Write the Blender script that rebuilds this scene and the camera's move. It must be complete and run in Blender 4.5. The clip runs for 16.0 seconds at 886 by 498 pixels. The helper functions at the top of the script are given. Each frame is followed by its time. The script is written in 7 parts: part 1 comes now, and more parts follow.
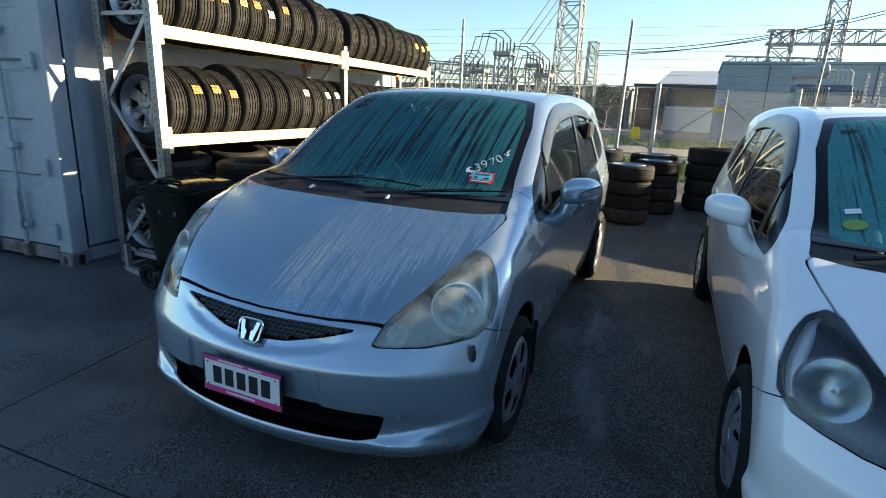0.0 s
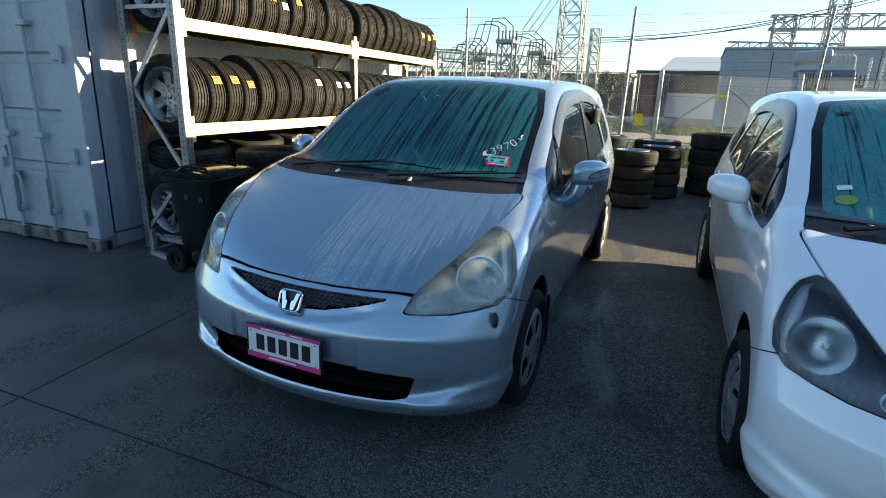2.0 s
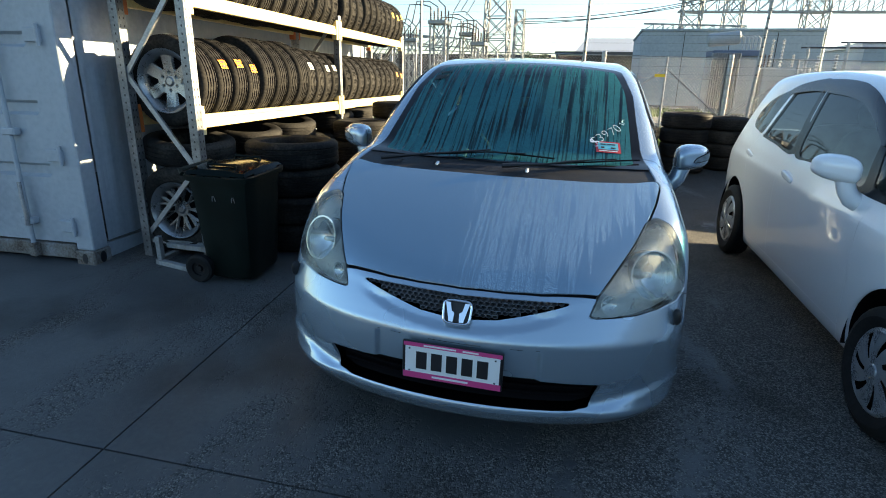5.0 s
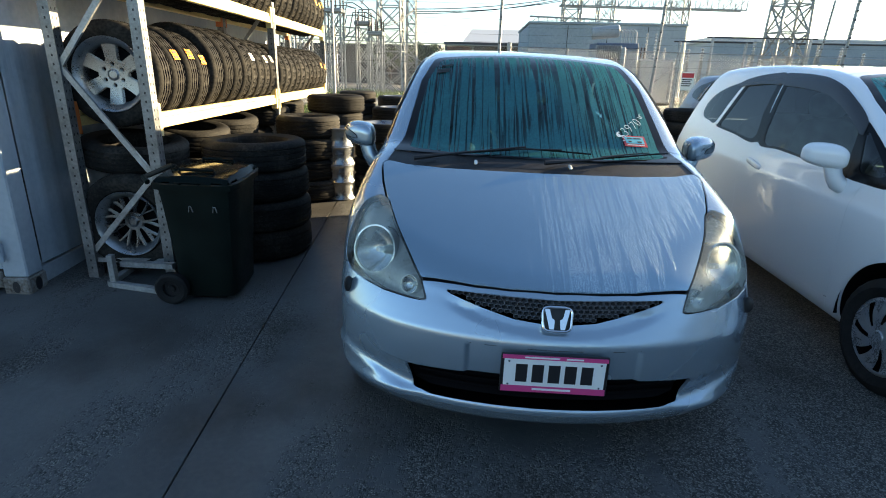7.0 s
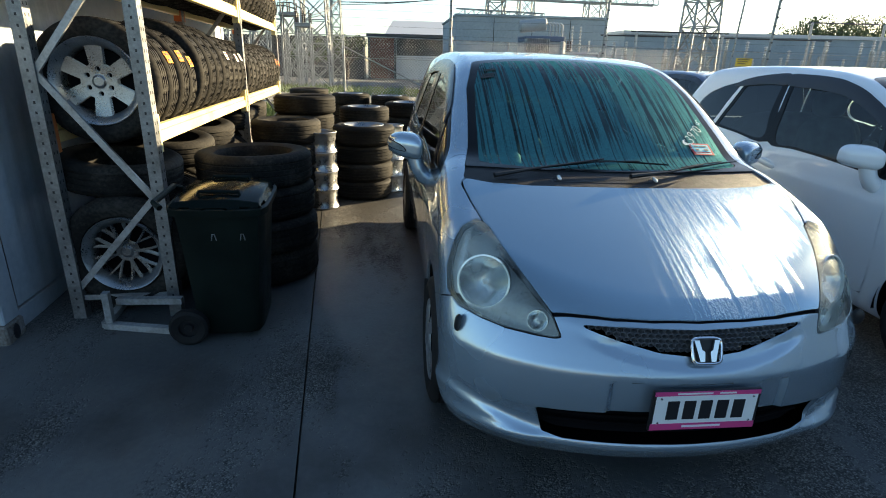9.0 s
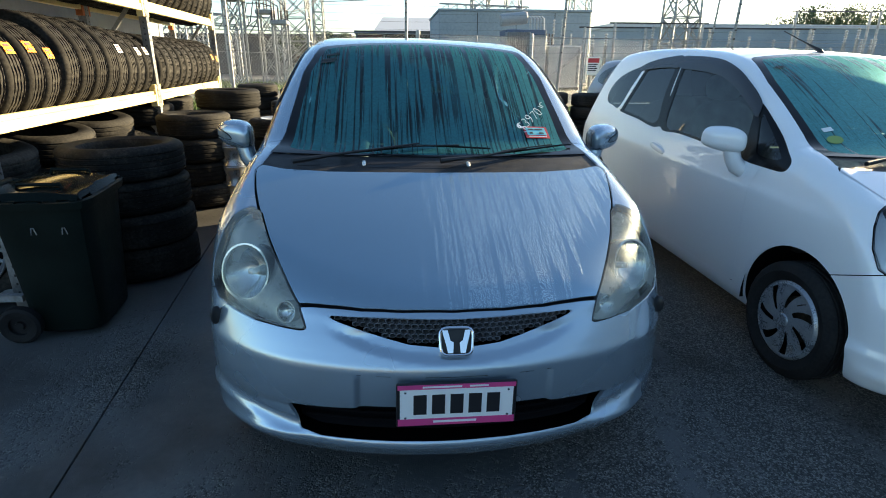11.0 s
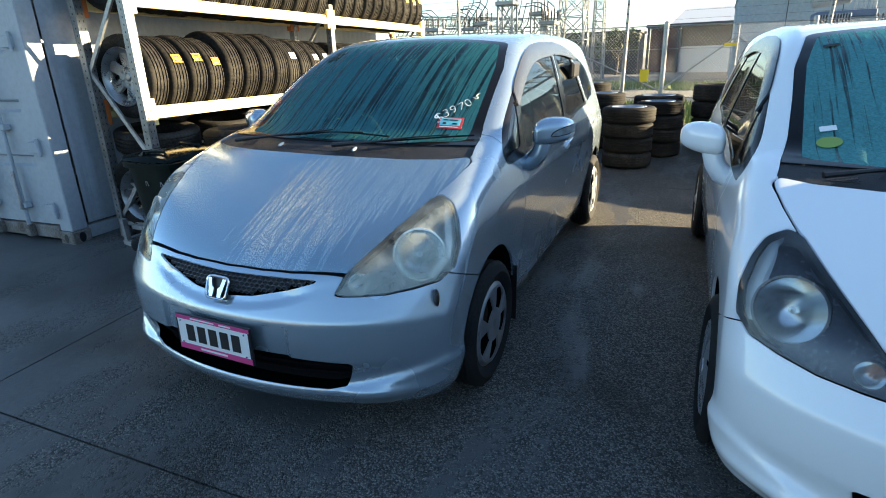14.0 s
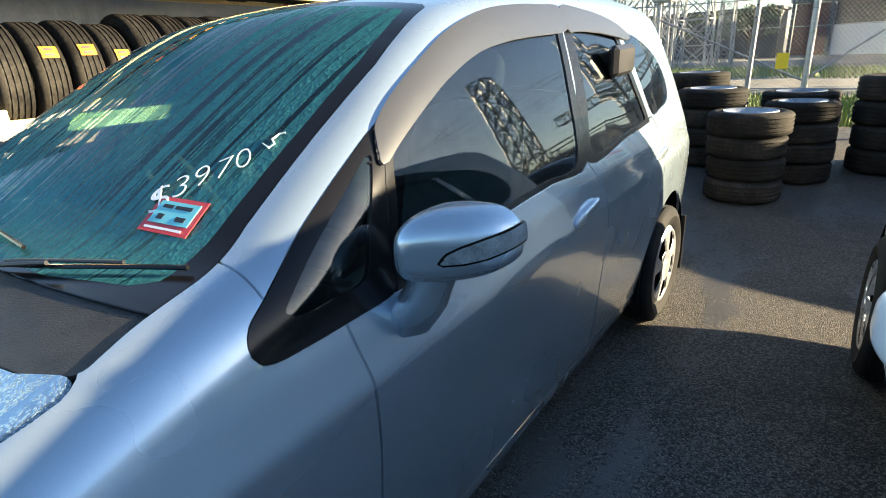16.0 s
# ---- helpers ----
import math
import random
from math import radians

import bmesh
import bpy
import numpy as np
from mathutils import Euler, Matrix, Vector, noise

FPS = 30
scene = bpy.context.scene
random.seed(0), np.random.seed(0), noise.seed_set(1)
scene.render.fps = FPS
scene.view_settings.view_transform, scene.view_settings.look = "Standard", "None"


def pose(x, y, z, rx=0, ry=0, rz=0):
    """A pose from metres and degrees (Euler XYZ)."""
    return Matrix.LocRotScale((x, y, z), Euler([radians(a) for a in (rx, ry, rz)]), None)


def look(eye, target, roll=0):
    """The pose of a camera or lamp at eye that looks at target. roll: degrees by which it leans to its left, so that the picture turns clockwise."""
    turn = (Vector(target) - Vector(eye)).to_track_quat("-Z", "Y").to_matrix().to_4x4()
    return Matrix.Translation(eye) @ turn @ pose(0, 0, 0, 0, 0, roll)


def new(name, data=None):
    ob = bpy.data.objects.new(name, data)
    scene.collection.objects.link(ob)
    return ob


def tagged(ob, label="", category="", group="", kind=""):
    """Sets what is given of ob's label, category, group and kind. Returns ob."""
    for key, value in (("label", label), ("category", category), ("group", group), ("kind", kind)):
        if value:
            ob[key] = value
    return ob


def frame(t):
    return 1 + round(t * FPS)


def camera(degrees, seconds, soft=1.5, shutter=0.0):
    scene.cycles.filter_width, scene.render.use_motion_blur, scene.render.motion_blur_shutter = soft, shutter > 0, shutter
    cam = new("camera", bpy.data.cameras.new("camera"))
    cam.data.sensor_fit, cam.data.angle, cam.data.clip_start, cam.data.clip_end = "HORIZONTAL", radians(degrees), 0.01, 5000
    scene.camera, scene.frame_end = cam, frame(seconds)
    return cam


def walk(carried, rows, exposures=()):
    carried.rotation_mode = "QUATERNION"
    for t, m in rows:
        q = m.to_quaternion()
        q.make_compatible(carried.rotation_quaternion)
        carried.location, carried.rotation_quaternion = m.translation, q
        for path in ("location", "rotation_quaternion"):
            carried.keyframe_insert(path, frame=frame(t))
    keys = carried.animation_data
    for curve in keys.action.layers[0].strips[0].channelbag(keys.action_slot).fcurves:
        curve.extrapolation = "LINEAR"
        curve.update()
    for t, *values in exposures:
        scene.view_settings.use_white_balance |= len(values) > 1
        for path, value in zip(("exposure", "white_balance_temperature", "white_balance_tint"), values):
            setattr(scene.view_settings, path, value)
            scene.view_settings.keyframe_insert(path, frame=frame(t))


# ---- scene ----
cam = camera(78.1, 16.0, 1.0)
PATH = [
    (0, (1.463, -1.433, 1.445), (0.672, 0.331, 0.932), 2.2),
    (0.5, (1.607, -1.437, 1.451), (0.849, 0.339, 0.928), 1.9),
    (1, (1.72, -1.492, 1.445), (0.978, 0.289, 0.918), 1.8),
    (1.5, (1.678, -1.524, 1.437), (0.895, 0.235, 0.897), 1.8),
    (2, (1.463, -1.647, 1.436), (0.671, 0.105, 0.886), 1.7),
    (2.5, (1.296, -1.749, 1.427), (0.514, 0.006, 0.872), 1.8),
    (3, (1.155, -1.764, 1.402), (0.388, -0.003, 0.843), 1.6),
    (3.5, (0.991, -1.831, 1.424), (0.295, -0.042, 0.862), 1.9),
    (3.7, (0.914, -1.866, 1.423), (0.264, -0.061, 0.859), 2.0),
    (5.8, (0.266, -1.764, 1.424), (-0.121, 0.099, 0.808), 0.8),
    (6, (0.226, -1.771, 1.421), (-0.108, 0.103, 0.807), 0.9),
    (6.5, (-0.068, -1.791, 1.431), (-0.235, 0.104, 0.814), 1.1),
    (7, (-0.307, -1.781, 1.431), (-0.41, 0.116, 0.806), 1.3),
    (7.5, (-0.53, -1.636, 1.432), (-0.582, 0.261, 0.799), 1.3),
    (8, (-0.703, -1.54, 1.462), (-0.695, 0.355, 0.823), 1.2),
    (8.5, (-0.924, -1.522, 1.47), (-0.825, 0.37, 0.83), 1.3),
    (9, (-1.039, -1.516, 1.489), (-0.858, 0.367, 0.842), 1.2),
    (9.5, (-0.994, -1.491, 1.474), (-0.746, 0.386, 0.829), 1.0),
    (10, (-0.748, -1.412, 1.453), (-0.496, 0.462, 0.801), 0.5),
    (10.2, (-0.636, -1.414, 1.453), (-0.389, 0.459, 0.798), 0.3),
    (12.3, (0.640, -1.664, 1.387), (0.466, 0.217, 0.731), -0.1),
    (12.5, (0.762, -1.658, 1.401), (0.514, 0.213, 0.741), -0.5),
    (13, (1.092, -1.577, 1.406), (0.562, 0.236, 0.751), -1.2),
    (13.5, (1.414, -1.533, 1.388), (0.676, 0.21, 0.741), -1.9),
    (14, (1.671, -1.335, 1.376), (0.829, 0.361, 0.732), -2.0),
    (14.5, (1.794, -0.9, 1.362), (0.86, 0.742, 0.705), -2.2),
    (15, (1.691, -0.421, 1.392), (0.68, 1.168, 0.718), -2.2),
    (15.5, (1.607, 0.145, 1.359), (0.531, 1.691, 0.686), -2.5),
    (16, (1.494, 0.665, 1.35), (0.33, 2.149, 0.683), -3.1),
]
EXPOSURES = [(0.0, 2.24, 6500, 6), (3.5, 2.48, 6700, 6), (7.0, 2.56, 6950, 7), (9.5, 2.28, 6900, 6), (13.0, 2.82, 6850, 6), (16.0, 2.82, 6850, 8)]
walk(cam, [(t, look(eye, target, roll)) for t, eye, target, roll in PATH], exposures=EXPOSURES)

# ---------------------------------------------------------------- light
SUN_EL, SUN_AZ = 14.8, 32.0      # degrees above the ground; from +x towards +y
world = bpy.data.worlds.new("sky")
scene.world = world
world.use_nodes = True
wn = world.node_tree
sky = wn.nodes.new("ShaderNodeTexSky")
sky.sky_type = "NISHITA"
sky.sun_disc = False
sky.sun_elevation = radians(SUN_EL)
sky.sun_rotation = radians(90 - SUN_AZ)
sky.altitude, sky.air_density, sky.dust_density, sky.ozone_density = 20, 1.0, 0.5, 3.0
wn.links.new(sky.outputs["Color"], wn.nodes["Background"].inputs["Color"])
wn.nodes["Background"].inputs["Strength"].default_value = 0.060
sun = new("sun", bpy.data.lights.new("sun", "SUN"))
sun.data.energy, sun.data.angle, sun.data.color = 5.0, radians(0.55), (1.0, 0.82, 0.55)
sun_way = Vector((math.cos(radians(SUN_EL)) * math.cos(radians(SUN_AZ)), math.cos(radians(SUN_EL)) * math.sin(radians(SUN_AZ)), math.sin(radians(SUN_EL))))
sun.matrix_world = look(sun_way * 60, (0, 0, 0))

# ---------------------------------------------------------------- materials
def material(name, color, rough=0.5, metal=0.0, spec=0.5, coat=0.0):
    m = bpy.data.materials.new(name)
    m.use_nodes = True
    b = m.node_tree.nodes["Principled BSDF"]
    b.inputs["Base Color"].default_value = (*color, 1)
    b.inputs["Roughness"].default_value = rough
    b.inputs["Metallic"].default_value = metal
    b.inputs["Specular IOR Level"].default_value = spec
    b.inputs["Coat Weight"].default_value = coat
    return m, m.node_tree, b


def vary(tree, bsdf, colors, scale=4.0, fine=60.0, bump=0.0, rough=None, per_object=0.0, stretch=(1, 1, 1), dist=0.01):
    """Two scales of noise mixed through a colour ramp, with bump and roughness from the same noise."""
    n, l = tree.nodes, tree.links
    co = n.new("ShaderNodeTexCoord")
    mp = n.new("ShaderNodeMapping")
    mp.inputs["Scale"].default_value = stretch
    l.new(co.outputs["Object"], mp.inputs["Vector"])
    a, b = n.new("ShaderNodeTexNoise"), n.new("ShaderNodeTexNoise")
    a.inputs["Scale"].default_value, a.inputs["Detail"].default_value = scale, 4
    b.inputs["Scale"].default_value, b.inputs["Detail"].default_value = fine, 3
    l.new(mp.outputs[0], a.inputs["Vector"]), l.new(mp.outputs[0], b.inputs["Vector"])
    mix = n.new("ShaderNodeMix")
    mix.inputs[0].default_value = 0.4
    l.new(a.outputs[0], mix.inputs[2]), l.new(b.outputs[0], mix.inputs[3])
    ramp = n.new("ShaderNodeValToRGB")
    el = ramp.color_ramp.elements
    el[0].position, el[1].position = 0.34, 0.66
    while len(el) < len(colors):
        el.new(0.5)
    for k, c in enumerate(colors):
        el[k].position = 0.34 + 0.32 * k / (len(colors) - 1)
        el[k].color = (*c, 1)
    l.new(mix.outputs[0], ramp.inputs[0])
    out = ramp.outputs[0]
    if per_object:
        oi = n.new("ShaderNodeObjectInfo")
        hv = n.new("ShaderNodeHueSaturation")
        mr = n.new("ShaderNodeMapRange")
        mr.inputs[3].default_value, mr.inputs[4].default_value = 1 - per_object, 1 + per_object
        l.new(oi.outputs["Random"], mr.inputs[0]), l.new(mr.outputs[0], hv.inputs["Value"]), l.new(out, hv.inputs["Color"])
        out = hv.outputs[0]
    l.new(out, bsdf.inputs["Base Color"])
    if rough:
        mr = n.new("ShaderNodeMapRange")
        mr.inputs[1].default_value, mr.inputs[2].default_value = 0.3, 0.7
        mr.inputs[3].default_value, mr.inputs[4].default_value = rough
        l.new(mix.outputs[0], mr.inputs[0]), l.new(mr.outputs[0], bsdf.inputs["Roughness"])
    if bump:
        bp = n.new("ShaderNodeBump")
        bp.inputs["Strength"].default_value, bp.inputs["Distance"].default_value = bump, dist
        l.new(mix.outputs[0], bp.inputs["Height"]), l.new(bp.outputs[0], bsdf.inputs["Normal"])
    return mix.outputs[0]


# ---------------------------------------------------------------- mesh helpers
def ground_z(x, y):
    """The yard falls gently towards the street and to one side."""
    return -0.071 - 0.02 * x + 0.034 * min(max(y, -8), 14)


def mesh_from(name, verts, faces, normals=None, smooth=True):
    me = bpy.data.meshes.new(name)
    me.from_pydata([tuple(v) for v in verts], [], [tuple(f) for f in faces])
    if smooth:
        me.polygons.foreach_set("use_smooth", [True] * len(me.polygons))
    if normals is not None:
        me.normals_split_custom_set_from_vertices([tuple(n) for n in normals])
    me.update()
    return me


def link(name, me, mat, parent=None, label="", m=None):
    ob = new(name, me)
    if mat is not None and not me.materials:
        me.materials.append(mat)
    if parent is not None:
        ob.parent = parent
    if m is not None:
        ob.matrix_basis = m
    if label:
        ob["label"] = label
    return ob


def part(name, bm, mat, parent=None, label="", m=None, smooth=False, angle=35):
    me = bpy.data.meshes.new(name)
    bm.normal_update()
    bm.to_mesh(me)
    bm.free()
    if smooth:
        me.polygons.foreach_set("use_smooth", [True] * len(me.polygons))
        me.set_sharp_from_angle(angle=radians(angle))
    return link(name, me, mat, parent, label, m)


def thing(name, label, category, m=None, group="", kind=""):
    ob = new(name)
    ob.empty_display_size = 0.1
    if m is not None:
        ob.matrix_basis = m
    return tagged(ob, label, category, group, kind)


def box(bm, x0, x1, y0, y1, z0, z1, bevel=0.0, m=None, seg=1):
    vs = [bm.verts.new((x, y, z)) for x in (x0, x1) for y in (y0, y1) for z in (z0, z1)]
    fs = [bm.faces.new([vs[i] for i in q]) for q in ((0, 1, 3, 2), (4, 6, 7, 5), (0, 4, 5, 1), (2, 3, 7, 6), (0, 2, 6, 4), (1, 5, 7, 3))]
    if bevel:
        es = list({e for f in fs for e in f.edges})
        r = bmesh.ops.bevel(bm, geom=es, offset=bevel, segments=seg, affect="EDGES", profile=0.5)
        vs = list({v for f in r["faces"] for v in f.verts} | {v for v in vs if v.is_valid})
    if m is not None:
        bmesh.ops.transform(bm, matrix=m, verts=vs)
    return vs


def bar(bm, a, b, w, d=None, up=(0, 0, 1)):
    """A straight rectangular bar from a to b."""
    a, b = Vector(a), Vector(b)
    d = d or w
    t = (b - a).normalized()
    s = t.cross(Vector(up))
    if s.length < 1e-4:
        s = t.cross(Vector((1, 0, 0)))
    s.normalize()
    n = s.cross(t)
    vs = [bm.verts.new(p + s * i * w / 2 + n * j * d / 2) for p in (a, b) for i, j in ((-1, -1), (1, -1), (1, 1), (-1, 1))]
    for q in ((0, 1, 5, 4), (1, 2, 6, 5), (2, 3, 7, 6), (3, 0, 4, 7), (3, 2, 1, 0), (4, 5, 6, 7)):
        bm.faces.new([vs[i] for i in q])


def tube(bm, pts, r, n=8, closed_ends=True):
    """A round tube along points; r may be one radius or one a point."""
    pts = [Vector(p) for p in pts]
    rs = r if isinstance(r, (list, tuple)) else [r] * len(pts)
    rings = []
    side = None
    for k, p in enumerate(pts):
        t = (pts[min(k + 1, len(pts) - 1)] - pts[max(k - 1, 0)]).normalized()
        if side is None:
            side = t.cross(Vector((0, 0, 1)))
            if side.length < 1e-3:
                side = t.cross(Vector((1, 0, 0)))
        side = (side - t * side.dot(t)).normalized()
        up = side.cross(t)
        rings.append([bm.verts.new(p + (side * math.cos(a) + up * math.sin(a)) * rs[k]) for a in (2 * math.pi * i / n for i in range(n))])
    for a, b in zip(rings, rings[1:]):
        for i in range(n):
            bm.faces.new((a[i], a[(i + 1) % n], b[(i + 1) % n], b[i]))
    if closed_ends:
        bm.faces.new(rings[0][::-1]), bm.faces.new(rings[-1])


def lathe(bm, profile, n=40, m=None, closed=False):
    """Turns (radius, height) pairs round the z axis."""
    rings = [[bm.verts.new((r * math.cos(2 * math.pi * i / n), r * math.sin(2 * math.pi * i / n), h)) for i in range(n)] for r, h in profile]
    pairs = list(zip(rings, rings[1:])) + ([(rings[-1], rings[0])] if closed else [])
    for a, b in pairs:
        for i in range(n):
            bm.faces.new((a[i], a[(i + 1) % n], b[(i + 1) % n], b[i]))
    vs = [v for r in rings for v in r]
    if m is not None:
        bmesh.ops.transform(bm, matrix=m, verts=vs)
    return rings


def nodes_of(tree, *kinds):
    return [tree.nodes.new("ShaderNode" + k) for k in kinds]


def wet_paint(name, color, metal, rough, drops=0.35, streaky=True):
    """Car paint under clear coat, beaded with dew that has run down in streaks along the panel."""
    m, t, b = material(name, color, rough, metal, 0.5, 1.0)
    b.inputs["Coat Roughness"].default_value, b.inputs["Coat IOR"].default_value = 0.05, 1.55
    l = t.links
    co, vor, noi, mp, ramp, bump, flake, mixc = nodes_of(t, "TexCoord", "TexVoronoi", "TexNoise", "Mapping", "ValToRGB", "Bump", "TexNoise", "Mix")
    l.new(co.outputs["Object"], vor.inputs["Vector"])
    vor.inputs["Scale"].default_value = 230
    vor.inputs["Randomness"].default_value = 1.0
    mp.inputs["Scale"].default_value = (58, 2.2, 2.2) if streaky else (7, 7, 7)
    l.new(co.outputs["Object"], mp.inputs["Vector"])
    l.new(mp.outputs[0], noi.inputs["Vector"])
    noi.inputs["Scale"].default_value, noi.inputs["Detail"].default_value = 1.0, 3
    ramp.color_ramp.elements[0].position, ramp.color_ramp.elements[1].position = 0.34, 0.50
    l.new(noi.outputs[0], ramp.inputs[0])
    drop, amp = nodes_of(t, "MapRange", "Math")
    drop.inputs[1].default_value, drop.inputs[2].default_value = 0.05, 0.62
    drop.inputs[3].default_value, drop.inputs[4].default_value = 1.0, 0.0
    l.new(vor.outputs["Distance"], drop.inputs[0])
    amp.operation = "MULTIPLY"
    l.new(drop.outputs[0], amp.inputs[0]), l.new(ramp.outputs[0], amp.inputs[1])
    if streaky:
        # heaviest beads on one half, ending along a slanting edge
        sep, slant, edge, side, area, floor_, rag = nodes_of(t, "SeparateXYZ", "Math", "MapRange", "MapRange", "Math", "Math", "Math")
        l.new(co.outputs["Object"], sep.inputs[0])
        slant.operation, area.operation, floor_.operation, rag.operation = "MULTIPLY_ADD", "MULTIPLY", "MULTIPLY_ADD", "MULTIPLY_ADD"
        slant.inputs[1].default_value = -1.5
        l.new(sep.outputs[0], slant.inputs[0]), l.new(sep.outputs[1], slant.inputs[2])
        edge.inputs[1].default_value, edge.inputs[2].default_value = 0.08, 0.16
        fray = nodes_of(t, "Math")[0]
        fray.operation = "MULTIPLY_ADD"
        fray.inputs[1].default_value = 0.9
        l.new(noi.outputs[0], fray.inputs[0]), l.new(slant.outputs[0], fray.inputs[2])
        l.new(fray.outputs[0], edge.inputs[0])
        rag.inputs[1].default_value = 0.45
        l.new(noi.outputs[0], rag.inputs[0]), l.new(sep.outputs[0], rag.inputs[2])
        side.inputs[1].default_value, side.inputs[2].default_value = 0.16, 0.26
        l.new(rag.outputs[0], side.inputs[0])
        l.new(edge.outputs[0], area.inputs[0]), l.new(side.outputs[0], area.inputs[1])
        floor_.inputs[1].default_value, floor_.inputs[2].default_value = 0.92, 0.08
        l.new(area.outputs[0], floor_.inputs[0])
        last = nodes_of(t, "Math")[0]
        last.operation = "MULTIPLY"
        l.new(amp.outputs[0], last.inputs[0]), l.new(floor_.outputs[0], last.inputs[1])
        amp = last
    if metal > 0.5:
        # beads scatter the light that bare metallic paint would mirror
        scatter = nodes_of(t, "MapRange")[0]
        scatter.inputs[2].default_value = 0.45
        scatter.inputs[3].default_value, scatter.inputs[4].default_value = metal, 0.64
        l.new(amp.outputs[0], scatter.inputs[0]), l.new(scatter.outputs[0], b.inputs["Metallic"])
    bump.inputs["Strength"].default_value, bump.inputs["Distance"].default_value = drops, 0.0025
    l.new(amp.outputs[0], bump.inputs["Height"])
    l.new(bump.outputs[0], b.inputs["Coat Normal"]), l.new(bump.outputs[0], b.inputs["Normal"])
    flake.inputs["Scale"].default_value, flake.inputs["Detail"].default_value = 900, 1
    l.new(co.outputs["Object"], flake.inputs["Vector"])
    mixc.data_type = "RGBA"
    mixc.inputs[6].default_value = (*[c * 0.86 for c in color], 1)
    mixc.inputs[7].default_value = (*[min(1, c * 1.12) for c in color], 1)
    l.new(flake.outputs[0], mixc.inputs[0])
    l.new(mixc.outputs[2], b.inputs["Base Color"])
    return m


def car_paint(name, color, metal, rough):
    m, t, b = material(name, color, rough, metal, 0.5, 1.0)
    b.inputs["Coat Roughness"].default_value, b.inputs["Coat IOR"].default_value = 0.02, 1.65
    l = t.links
    co, n1, n2, mr, bump, mixc = nodes_of(t, "TexCoord", "TexNoise", "TexNoise", "MapRange", "Bump", "Mix")
    n1.inputs["Scale"].default_value, n2.inputs["Scale"].default_value = 3.0, 700
    l.new(co.outputs["Object"], n1.inputs["Vector"]), l.new(co.outputs["Object"], n2.inputs["Vector"])
    mr.inputs[3].default_value, mr.inputs[4].default_value = max(rough - 0.06, 0.02), rough + 0.10
    l.new(n1.outputs[0], mr.inputs[0]), l.new(mr.outputs[0], b.inputs["Roughness"])
    mixc.data_type = "RGBA"
    mixc.inputs[6].default_value = (*[c * 0.88 for c in color], 1)
    mixc.inputs[7].default_value = (*[min(1, c * 1.1) for c in color], 1)
    l.new(n2.outputs[0], mixc.inputs[0]), l.new(mixc.outputs[2], b.inputs["Base Color"])
    bump.inputs["Strength"].default_value, bump.inputs["Distance"].default_value = 0.04, 0.001
    l.new(n1.outputs[0], bump.inputs["Height"]), l.new(bump.outputs[0], b.inputs["Normal"])
    return m


